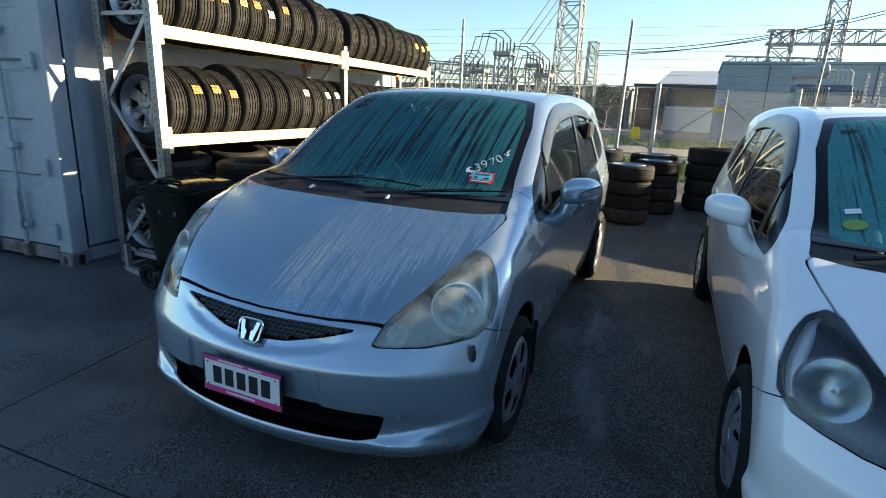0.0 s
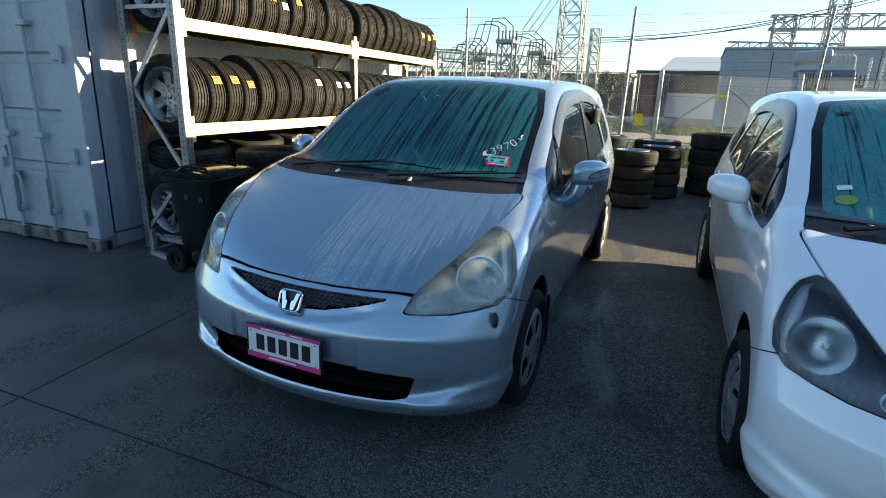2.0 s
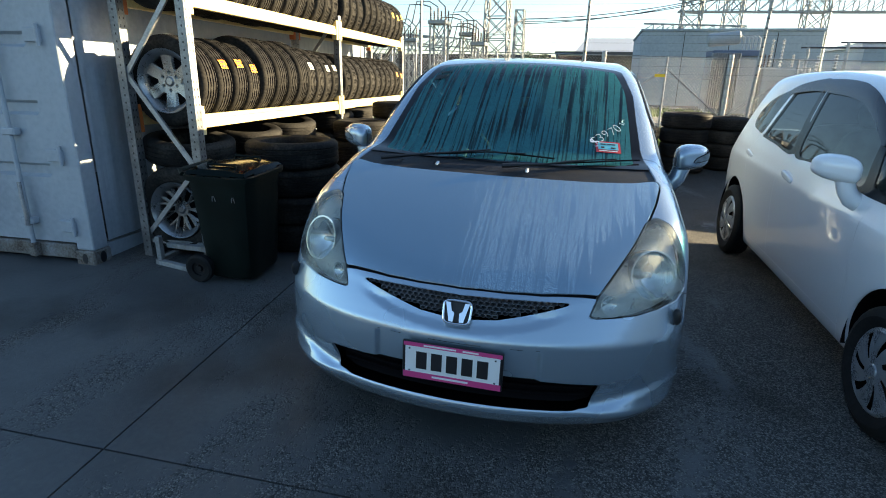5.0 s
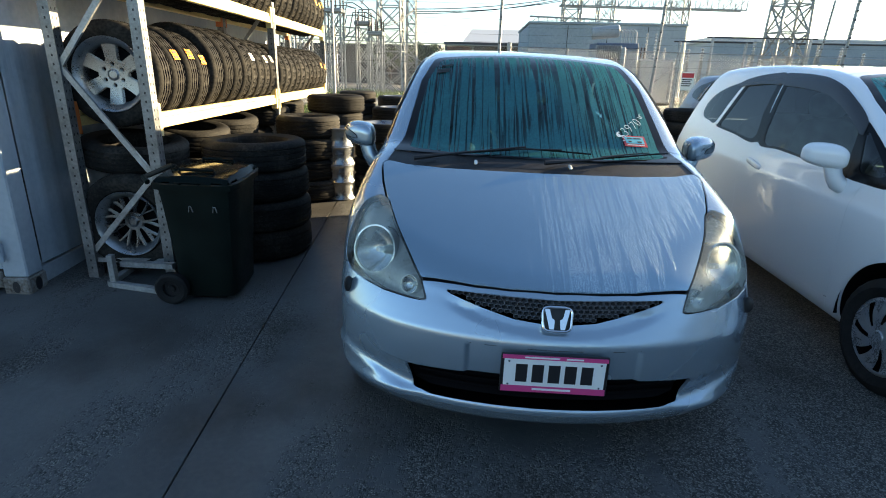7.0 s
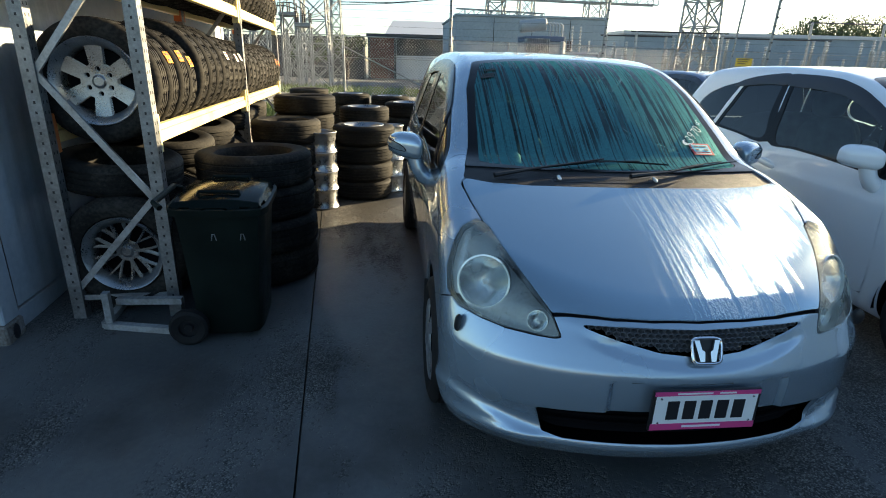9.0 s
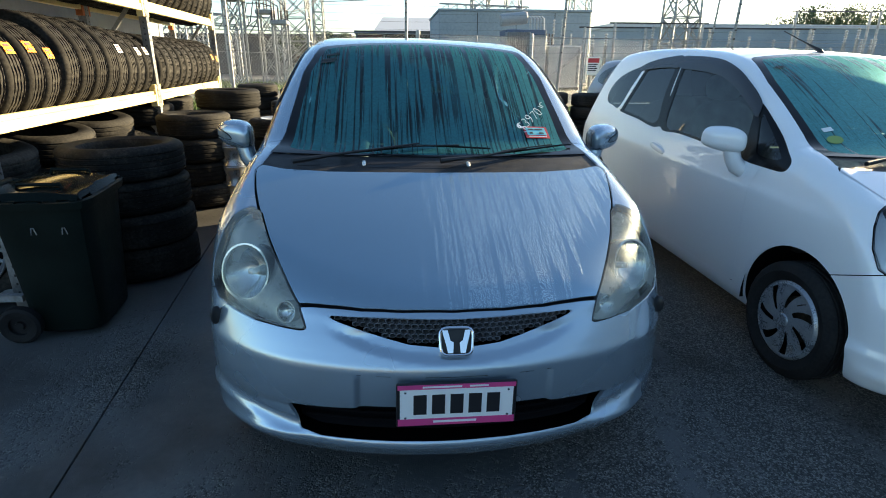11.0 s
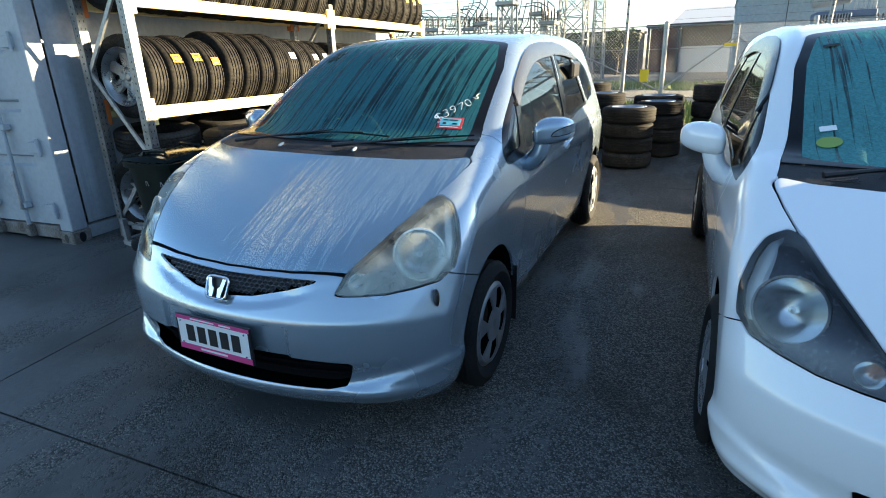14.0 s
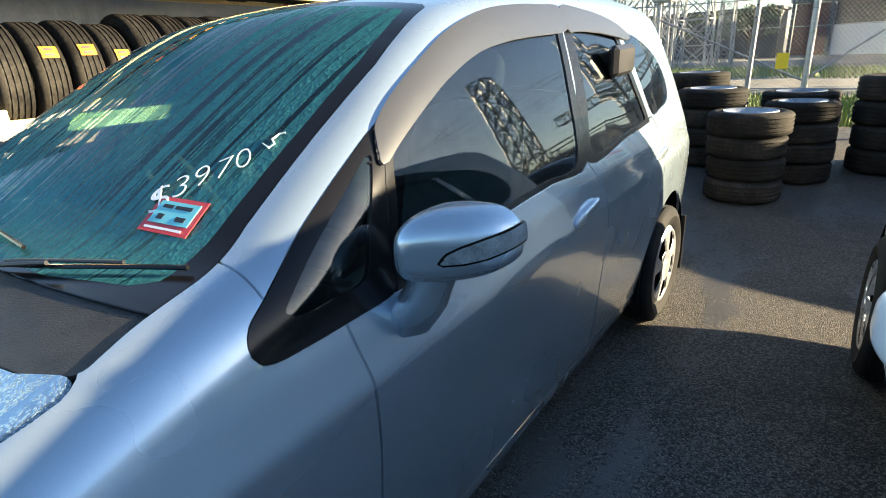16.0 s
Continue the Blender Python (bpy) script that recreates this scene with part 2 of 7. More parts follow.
def glass_material(name, tint, gloss_rough=0.02, fog=None, fog_color=(0.45, 0.62, 0.62), streak=(46, 3.0, 3.0), cover=(0.42, 0.60), fog_amount=0.75, ior=1.55, flecks=0.0):
    """Thin car glass: tinted see-through and mirror by Fresnel; with fog, dew beads cut by clear run-down streaks."""
    m = bpy.data.materials.new(name)
    m.use_nodes = True
    t = m.node_tree
    t.nodes.clear()
    l = t.links
    out, tr, gl, fr, mix = nodes_of(t, "OutputMaterial", "BsdfTransparent", "BsdfGlossy", "Fresnel", "MixShader")
    tr.inputs[0].default_value = (*tint, 1)
    gl.inputs["Roughness"].default_value = gloss_rough
    fr.inputs["IOR"].default_value = ior
    l.new(fr.outputs[0], mix.inputs[0]), l.new(tr.outputs[0], mix.inputs[1]), l.new(gl.outputs[0], mix.inputs[2])
    last = mix
    if fog:
        co, mp, n1, n2, vor, ramp, add, bump, film, shine, wet, trl, mixw, mixf = nodes_of(t, "TexCoord", "Mapping", "TexNoise", "TexNoise", "TexVoronoi", "ValToRGB", "Math", "Bump", "BsdfDiffuse", "BsdfGlossy", "MixShader", "BsdfTransparent", "MixShader", "MixShader")
        mp.inputs["Scale"].default_value = streak
        l.new(co.outputs["Object"], mp.inputs["Vector"]), l.new(mp.outputs[0], n1.inputs["Vector"])
        n1.inputs["Scale"].default_value, n1.inputs["Detail"].default_value, n1.inputs["Distortion"].default_value = 1.0, 3, 0.5
        n2.inputs["Scale"].default_value = 2.2
        l.new(co.outputs["Object"], n2.inputs["Vector"])
        add.operation = "MULTIPLY_ADD"
        l.new(n2.outputs[0], add.inputs[0])
        add.inputs[1].default_value = 0.30
        l.new(n1.outputs[0], add.inputs[2])
        ramp.color_ramp.elements[0].position, ramp.color_ramp.elements[1].position = cover[0] + 0.15, cover[1] + 0.15
        l.new(add.outputs[0], ramp.inputs[0])
        vor.inputs["Scale"].default_value = 130
        l.new(co.outputs["Object"], vor.inputs["Vector"])
        bump.inputs["Strength"].default_value, bump.inputs["Distance"].default_value = 0.6, 0.0025
        l.new(vor.outputs["Distance"], bump.inputs["Height"])
        cell, fleck = nodes_of(t, "SeparateColor", "Mix")
        fleck.data_type = "RGBA"
        fleck.inputs[6].default_value = (*[c * (1 - flecks) for c in fog_color], 1)
        fleck.inputs[7].default_value = (*[min(1, c * (1 + flecks)) for c in fog_color], 1)
        l.new(vor.outputs["Color"], cell.inputs[0]), l.new(cell.outputs[0], fleck.inputs[0]), l.new(fleck.outputs[2], film.inputs[0])
        peak = max(fog_color)
        shine.inputs[0].default_value = (*[0.30 + 0.70 * c / peak for c in fog_color], 1)
        shine.inputs["Roughness"].default_value = 0.36
        l.new(bump.outputs[0], film.inputs["Normal"]), l.new(bump.outputs[0], shine.inputs["Normal"])
        wet.inputs[0].default_value = 0.19
        l.new(film.outputs[0], wet.inputs[1]), l.new(shine.outputs[0], wet.inputs[2])
        trl.inputs[0].default_value = (*[c * 0.9 for c in tint], 1)
        l.new(trl.outputs[0], mixw.inputs[1]), l.new(wet.outputs[0], mixw.inputs[2])
        mixw.inputs[0].default_value = fog_amount
        l.new(ramp.outputs[0], mixf.inputs[0]), l.new(mix.outputs[0], mixf.inputs[1]), l.new(mixw.outputs[0], mixf.inputs[2])
        last = mixf
    l.new(last.outputs[0], out.inputs[0])
    return m


SILVER = (0.360, 0.452, 0.535)
M_SILVER = car_paint("silver_paint", SILVER, 0.67, 0.24)
M_SILVER_WET = wet_paint("silver_paint_dew", [c * q for c, q in zip(SILVER, (0.88, 0.95, 0.93))], 0.92, 0.23, 0.45)
M_WHITE = car_paint("white_paint", (0.80, 0.82, 0.84), 0.0, 0.35)
M_WHITE_WET = wet_paint("white_paint_dew", (0.80, 0.82, 0.84), 0.0, 0.35, 0.12)
M_BLUE = car_paint("dark_blue_paint", (0.02, 0.035, 0.09), 0.4, 0.3)
M_SCREEN = glass_material("screen_dew", (0.24, 0.50, 0.53), 0.03, True, (0.017, 0.100, 0.104), (72, 1.0, 1.0), (0.365, 0.495), 0.66, 1.42, 0.5)
M_SCREEN_WHITE = glass_material("screen_light_dew", (0.30, 0.52, 0.52), 0.03, True, (0.042, 0.180, 0.178), (56, 1.6, 1.6), (0.30, 0.44), 0.78, 1.5, 0.4)
M_GLASS = glass_material("door_glass", (0.46, 0.60, 0.58), ior=1.7)
M_DARKGLASS = glass_material("privacy_glass", (0.10, 0.13, 0.14), ior=1.8)
M_LENS = glass_material("lamp_lens", (0.94, 0.95, 0.92), 0.05, True, (0.62, 0.68, 0.64), (6, 6, 6), (0.36, 0.66), 0.34)
M_LENS_CLEAR = glass_material("clear_lamp_lens", (0.93, 0.94, 0.95), 0.03, True, (0.40, 0.44, 0.46), (5, 5, 5), (0.40, 0.70), 0.22, 1.7)
M_BLACK, _t, _b = material("black_trim", (0.018, 0.018, 0.02), 0.45)
vary(_t, _b, [(0.008, 0.008, 0.009), (0.018, 0.018, 0.020)], 6, 200, 0.03, (0.28, 0.45))
M_SEAL, _t, _b = material("screen_border", (0.006, 0.006, 0.007), 0.16, 0.0, 0.22)
M_LINER, _t, _b = material("inner_black", (0.006, 0.006, 0.007), 0.8)
M_COWL, _t, _b = material("dewy_cowl_plastic", (0.06, 0.06, 0.063), 0.42)
vary(_t, _b, [(0.011, 0.011, 0.012), (0.038, 0.038, 0.040)], 25, 300, 0.5, (0.3, 0.55))
M_GRILLE, _t, _b = material("grille_plastic", (0.045, 0.047, 0.052), 0.38)
vary(_t, _b, [(0.07, 0.073, 0.080), (0.11, 0.114, 0.122)], 9, 140, 0.05, (0.28, 0.45))
M_CHROME, _t, _b = material("chrome", (0.80, 0.81, 0.83), 0.07, 1.0)
M_BRIGHT, _t, _b = material("lamp_reflector", (0.80, 0.81, 0.79), 0.16, 0.4)
vary(_t, _b, [(0.62, 0.63, 0.60), (0.86, 0.87, 0.84)], 9, 120, 0.05, (0.12, 0.3))
M_LAMPBODY, _t, _b = material("grey_lamp_shell", (0.26, 0.27, 0.25), 0.32, 0.4)
vary(_t, _b, [(0.26, 0.265, 0.25), (0.44, 0.45, 0.42)], 9, 90, 0.1, (0.22, 0.45))
M_BOWL, _t, _b = material("mirror_bowl", (0.72, 0.76, 0.76), 0.16, 0.95)
vary(_t, _b, [(0.62, 0.67, 0.67), (0.78, 0.81, 0.81)], 8, 60, 0.05, (0.10, 0.24))
M_AMBER, _t, _b = material("amber_bulb", (0.62, 0.16, 0.03), 0.25)
M_LAMPDARK, _t, _b = material("dark_lamp_shell", (0.05, 0.055, 0.065), 0.25, 0.3)
vary(_t, _b, [(0.035, 0.038, 0.045), (0.08, 0.085, 0.10)], 8, 60, 0.1, (0.15, 0.35))
M_INDIC, _t, _b = material("indicator_strip", (0.30, 0.37, 0.44), 0.12)
vary(_t, _b, [(0.10, 0.125, 0.14), (0.22, 0.26, 0.28)], 30, 200, 0.1, (0.08, 0.2))
M_VISOR, _t, _b = material("smoked_visor", (0.035, 0.037, 0.042), 0.2)
M_PLATE, _t, _b = material("plate_white", (0.78, 0.79, 0.78), 0.35)
M_PINK, _t, _b = material("plate_surround_pink", (0.62, 0.06, 0.22), 0.4)
M_INK, _t, _b = material("black_ink", (0.012, 0.012, 0.015), 0.5)
M_MARKER, _t, _b = material("white_marker", (0.85, 0.87, 0.86), 0.6)
M_RED, _t, _b = material("label_red", (0.55, 0.04, 0.05), 0.5)
M_LABEL, _t, _b = material("label_pale_blue", (0.14, 0.52, 0.58), 0.5)
M_GREEN, _t, _b = material("label_green", (0.22, 0.32, 0.07), 0.5)
M_SEAT, _t, _b = material("grey_seat_cloth", (0.10, 0.10, 0.10), 0.9)
vary(_t, _b, [(0.06, 0.06, 0.062), (0.15, 0.15, 0.145)], 8, 400, 0.3)
M_DASH, _t, _b = material("dash_plastic", (0.035, 0.034, 0.033), 0.6)
vary(_t, _b, [(0.022, 0.022, 0.022), (0.055, 0.053, 0.05)], 10, 350, 0.2)
M_TYRE, _t, _b = material("tyre_rubber", (0.022, 0.022, 0.023), 0.75)
vary(_t, _b, [(0.006, 0.006, 0.006), (0.016, 0.015, 0.014), (0.042, 0.039, 0.034)], 5, 55, 0.25, (0.6, 0.9), per_object=0.3)
M_CARTYRE, _t, _b = material("car_tyre_rubber", (0.016, 0.016, 0.017), 0.7)
vary(_t, _b, [(0.010, 0.010, 0.011), (0.026, 0.026, 0.026)], 6, 70, 0.2, (0.55, 0.85))
M_HUBCAP, _t, _b = material("silver_hubcap", (0.34, 0.36, 0.39), 0.32, 0.6)
vary(_t, _b, [(0.20, 0.21, 0.23), (0.33, 0.35, 0.38)], 12, 150, 0.05, (0.25, 0.45))
M_CAPBRIGHT, _t, _b = material("pale_hubcap", (0.5, 0.52, 0.55), 0.30, 0.5)
vary(_t, _b, [(0.22, 0.235, 0.26), (0.36, 0.38, 0.41)], 12, 150, 0.05, (0.2, 0.4))
M_ALLOY, _t, _b = material("alloy", (0.55, 0.56, 0.57), 0.30, 0.85)
vary(_t, _b, [(0.24, 0.245, 0.25), (0.44, 0.45, 0.46)], 10, 160, 0.08, (0.2, 0.42), per_object=0.2)
# Darker copy of the alloy, with under-rack shade put into its colour.
M_SHADEALLOY, _t, _b = material("shade_toned_alloy", (0.2, 0.2, 0.205), 0.30, 0.85)
vary(_t, _b, [(0.10, 0.102, 0.106), (0.26, 0.265, 0.27)], 10, 160, 0.08, (0.2, 0.42))
M_RUSTY, _t, _b = material("brake_iron", (0.05, 0.04, 0.035), 0.8, 0.3)
vary(_t, _b, [(0.02, 0.018, 0.016), (0.09, 0.06, 0.04)], 15, 120, 0.4)
for _m, _s in ((M_TYRE, 0.08), (M_CARTYRE, 0.08), (M_LINER, 0.02), (M_DASH, 0.25), (M_SEAT, 0.15), (M_RUSTY, 0.15), (M_BLACK, 0.4), (M_COWL, 0.18)):
    _m.node_tree.nodes["Principled BSDF"].inputs["Specular IOR Level"].default_value = _s


# ---------------------------------------------------------------- the hatchback's body surface
def pl(v, pts):
    """smooth interpolation of (v, value) pairs"""
    p = np.array(pts, float); xs, ys = p[:, 0], p[:, 1]
    d = np.gradient(ys, xs)
    i = np.clip(np.searchsorted(xs, v) - 1, 0, len(xs) - 2)
    h = xs[i + 1] - xs[i]
    u = np.clip((v - xs[i]) / h, 0, 1)
    out = ys[i] * (2*u**3 - 3*u**2 + 1) + ys[i+1] * (3*u**2 - 2*u**3) + h * d[i] * (u**3 - 2*u**2 + u) + h * d[i+1] * (u**3 - u**2)
    return out + np.where(v < xs[0], (v - xs[0]) * d[0], 0) + np.where(v > xs[-1], (v - xs[-1]) * d[-1], 0)

def smax(a, b, k):
    h = np.clip(0.5 + 0.5 * (a - b) / k, 0, 1)
    return b + (a - b) * h + k * h * (1 - h)

def car_field(x, y, z):
    """negative inside the hatchback's closed body; nose at y = 0, tail at y = 3.92"""
    x = np.abs(x)
    # nose: bumper face, blunt in plan
    fy = pl(z, [(0.15, 0.14), (0.19, 0.07), (0.235, 0.034), (0.258, 0.020), (0.278, 0.020), (0.30, 0.034), (0.42, 0.012), (0.53, 0.012), (0.565, 0.017), (0.60, 0.035), (0.64, 0.058), (0.68, 0.082), (0.74, 0.117), (0.85, 0.22)])
    fy = fy + 0.30 * x**2 + 0.32 * x**6
    ridge = 0.275 + 0.07 * np.clip((x - 0.55) / 0.28, 0, 1)
    fy = fy - 0.034 * np.exp(-((z - ridge) / np.where(z > ridge, 0.036, 0.075)) ** 2) * np.clip((x - 0.50) / 0.18, 0, 1)
    edge = 0.580 + 0.36 * x**2 + 1.4 * x**6
    scoop = np.clip((z - edge) / 0.030, 0, 1) * np.clip((0.702 - z) / 0.05, 0, 1) * np.clip((0.47 - x) / 0.20, 0, 1)
    fy = fy + 0.013 * scoop * scoop * (3 - 2 * scoop)
    fy = fy + 0.014 * np.clip((0.325 - x) / 0.015, 0, 1) * np.clip((0.545 - z) / 0.012, 0, 1) * np.clip((z - 0.40) / 0.012, 0, 1)
    front = (fy - y) * 0.9
    # top: bonnet, windscreen, roof
    t = pl(y, [(0.0, 0.66), (0.09, 0.722), (0.16, 0.757), (0.30, 0.825), (0.60, 0.955), (0.85, 1.045), (0.96, 1.075), (1.2, 1.11)]) - 0.02 * x**2
    yy = y - 0.24 * x**2
    w = pl(yy, [(0.80, 0.95), (0.95, 1.047), (1.3, 1.267), (1.6, 1.43), (1.75, 1.488), (1.95, 1.528), (2.3, 1.548), (2.8, 1.540), (3.3, 1.492), (3.65, 1.41)]) - 0.05 * x**2 * np.clip((y - 1.2) / 0.5, 0, 1)
    top = -smax(-(z - t) * 0.95, -(z - w) * 0.80, 0.03)
    # sides: doors and wings, then the leaning glasshouse
    wp = pl(y, [(0.1, 0.83), (0.4, 0.862), (0.8, 0.870), (1.6, 0.868), (2.6, 0.868), (3.3, 0.868), (3.7, 0.84), (3.92, 0.80)])
    s = pl(z, [(0.16, -0.06), (0.22, -0.03), (0.32, -0.012), (0.50, 0.0), (0.70, 0.0), (0.84, -0.008), (0.94, -0.027), (1.02, -0.05), (1.2, -0.105), (1.35, -0.157), (1.42, -0.185), (1.55, -0.255)])
    s = s + 0.020 * np.exp(-((z - 0.345) / np.where(z > 0.345, 0.036, 0.10)) ** 2) * np.clip((0.62 - y) / 0.2, 0, 1)
    # a shoulder crease along the doors, tucked under below it
    tuck = pl(z, [(0.16, -0.030), (0.30, -0.024), (0.50, -0.015), (0.70, -0.003), (0.80, 0.004), (0.845, 0.006), (0.885, 0.0015), (0.95, 0.0), (1.6, 0.0)])
    s = s + tuck * np.clip((y - 0.45) / 0.40, 0, 1)
    side = (x - wp - s) * 0.95
    # tail
    ry = pl(z, [(0.15, 3.79), (0.3, 3.89), (0.5, 3.92), (0.75, 3.89), (0.95, 3.83), (1.2, 3.72), (1.45, 3.56)]) - 0.16 * x**2
    rear = (y - ry) * 0.95
    f = smax(top, side, 0.10 - 0.035 * np.clip((z - 1.0) / 0.3, 0, 1))
    f = smax(f, front, 0.05)
    f = smax(f, rear, 0.10)
    return smax(f, 0.17 - z, 0.03)


def surface(field, lo, hi, step):
    """Meshes the zero surface of a field: one vertex a cell, moved onto the surface. Returns verts, normals, triangles."""
    ax = [np.arange(a, b + step, step) for a, b in zip(lo, hi)]
    X, Y, Z = np.meshgrid(*ax, indexing="ij")
    F = field(X, Y, Z)
    inside = F < 0
    nx, ny, nz = (len(a) - 1 for a in ax)
    c = np.zeros((nx, ny, nz), int)
    for i in (0, 1):
        for j in (0, 1):
            for k in (0, 1):
                c += inside[i:nx + i, j:ny + j, k:nz + k]
    cells = np.argwhere((c > 0) & (c < 8))
    index = -np.ones((nx, ny, nz), int)
    index[tuple(cells.T)] = np.arange(len(cells))
    V = np.array(lo) + (cells + 0.5) * step
    e = 1e-3

    def grad(P):
        g = np.stack([field(*(P + d).T) - field(*(P - d).T) for d in np.eye(3) * e], 1) / (2 * e)
        return g

    for _ in range(6):
        g = grad(V)
        move = field(*V.T)[:, None] * g / np.maximum((g * g).sum(1, keepdims=True), 1e-3)
        V = V - np.clip(move, -step, step)
    g = grad(V)
    N = g / np.linalg.norm(g, axis=1, keepdims=True)
    quads = []
    for a in range(3):
        b, d = (a + 1) % 3, (a + 2) % 3
        sl = [slice(1, -1)] * 3
        s0, s1 = list(sl), list(sl)
        s0[a], s1[a] = slice(0, -1), slice(1, None)
        i0, i1 = inside[tuple(s0)], inside[tuple(s1)]
        for flip in (False, True):
            at = np.argwhere((i0 & ~i1) if not flip else (~i0 & i1))
            p = at.copy()
            p[:, b] += 1
            p[:, d] += 1
            q = []
            for ob_, od in ((0, 0), (-1, 0), (-1, -1), (0, -1)):
                w = p.copy()
                w[:, b] += ob_
                w[:, d] += od
                q.append(index[tuple(w.T)])
            q = np.stack(q, 1)
            quads.append(q[:, ::-1] if flip else q)
    Q = np.concatenate(quads)
    Q = Q[(Q >= 0).all(1)]
    d1 = np.linalg.norm(V[Q[:, 0]] - V[Q[:, 2]], axis=1) < np.linalg.norm(V[Q[:, 1]] - V[Q[:, 3]], axis=1)
    T = np.concatenate([Q[d1][:, [0, 1, 2]], Q[d1][:, [0, 2, 3]], Q[~d1][:, [0, 1, 3]], Q[~d1][:, [1, 2, 3]]])
    return V, N, T


def split(mesh, f):
    """Cuts a triangle mesh along f = 0. Returns the part with f < 0 and the rest."""
    V, N, T = mesh
    s = f < 0
    k = s[T].sum(1)
    mixed = T[(k == 1) | (k == 2)]
    out = {True: [T[k == 3]], False: [T[k == 0]]}
    if len(mixed):
        sm = s[mixed]
        lone = np.where(sm.sum(1) == 1, True, False)
        col = np.argmax(sm == lone[:, None], axis=1)
        r = np.arange(len(mixed))
        a, b, c = mixed[r, col], mixed[r, (col + 1) % 3], mixed[r, (col + 2) % 3]
        E = np.sort(np.concatenate([np.stack([a, b], 1), np.stack([a, c], 1)]), axis=1)
        U, inv = np.unique(E, axis=0, return_inverse=True)
        inv = inv.reshape(-1)
        w = (f[U[:, 0]] / (f[U[:, 0]] - f[U[:, 1]]))[:, None]
        base = len(V)
        V = np.concatenate([V, V[U[:, 0]] * (1 - w) + V[U[:, 1]] * w])
        n = N[U[:, 0]] * (1 - w) + N[U[:, 1]] * w
        N = np.concatenate([N, n / np.linalg.norm(n, axis=1, keepdims=True)])
        p, q = base + inv[:len(a)], base + inv[len(a):]
        for side in (True, False):
            one = lone == side
            out[side].append(np.stack([a, p, q], 1)[one])
            two = ~one
            out[side].append(np.concatenate([np.stack([p, b, c], 1)[two], np.stack([p, c, q], 1)[two]]))

    def compact(T):
        T = np.concatenate(T)
        used, inv = np.unique(T, return_inverse=True)
        return V[used], N[used], inv.reshape(-1, 3)
    return compact(out[True]), compact(out[False])


def inside_poly(P, poly, soft=0.0):
    """Signed distance of 2D points to a closed polygon, negative inside; soft rounds its corners."""
    poly = np.array(poly, float)
    a, b = poly, np.roll(poly, -1, axis=0)
    d = np.full(len(P), 1e9)
    odd = np.zeros(len(P), bool)
    for p, q in zip(a, b):
        e, w = q - p, P - p
        t = np.clip((w @ e) / (e @ e), 0, 1)
        d = np.minimum(d, ((w - t[:, None] * e) ** 2).sum(1))
        hit = (p[1] > P[:, 1]) != (q[1] > P[:, 1])
        if abs(e[1]) > 1e-12:
            odd ^= hit & (P[:, 0] < e[0] * (P[:, 1] - p[1]) / e[1] + p[0])
    d = np.sqrt(d)
    return np.where(odd, -d, d) - soft


def flanged(mesh, depth):
    """Adds an inward lip along the open edges of a panel, so that gaps show its thickness."""
    V, N, T = mesh
    E = np.concatenate([T[:, [0, 1]], T[:, [1, 2]], T[:, [2, 0]]])
    key = np.sort(E, axis=1)
    _, first, count = np.unique(key, axis=0, return_index=True, return_counts=True)
    B = E[first[count == 1]]
    used, inv = np.unique(B, return_inverse=True)
    inv = inv.reshape(-1, 2) + len(V)
    V2 = np.concatenate([V, V[used] - N[used] * depth])
    N2 = np.concatenate([N, N[used]])
    F = np.concatenate([T, np.stack([B[:, 1], B[:, 0], inv[:, 0]], 1), np.stack([B[:, 1], inv[:, 0], inv[:, 1]], 1)])
    return V2, N2, F


def oriented(mesh):
    V, N, T = mesh
    c = np.cross(V[T[:, 1]] - V[T[:, 0]], V[T[:, 2]] - V[T[:, 0]])
    return (V, N, T[:, ::-1]) if (c * N[T[:, 0]]).sum() < 0 else mesh


def smooth_poly(pts, n=6):
    """A closed curve through the points."""
    p = np.array(pts, float)
    out = []
    for i in range(len(p)):
        a, b, c, d = p[i - 1], p[i], p[(i + 1) % len(p)], p[(i + 2) % len(p)]
        for k in range(n):
            u = k / n
            out.append(0.5 * (2*b + (c - a)*u + (2*a - 5*b + 4*c - d)*u*u + (3*b - a - 3*c + d)*u**3))
    return np.array(out)


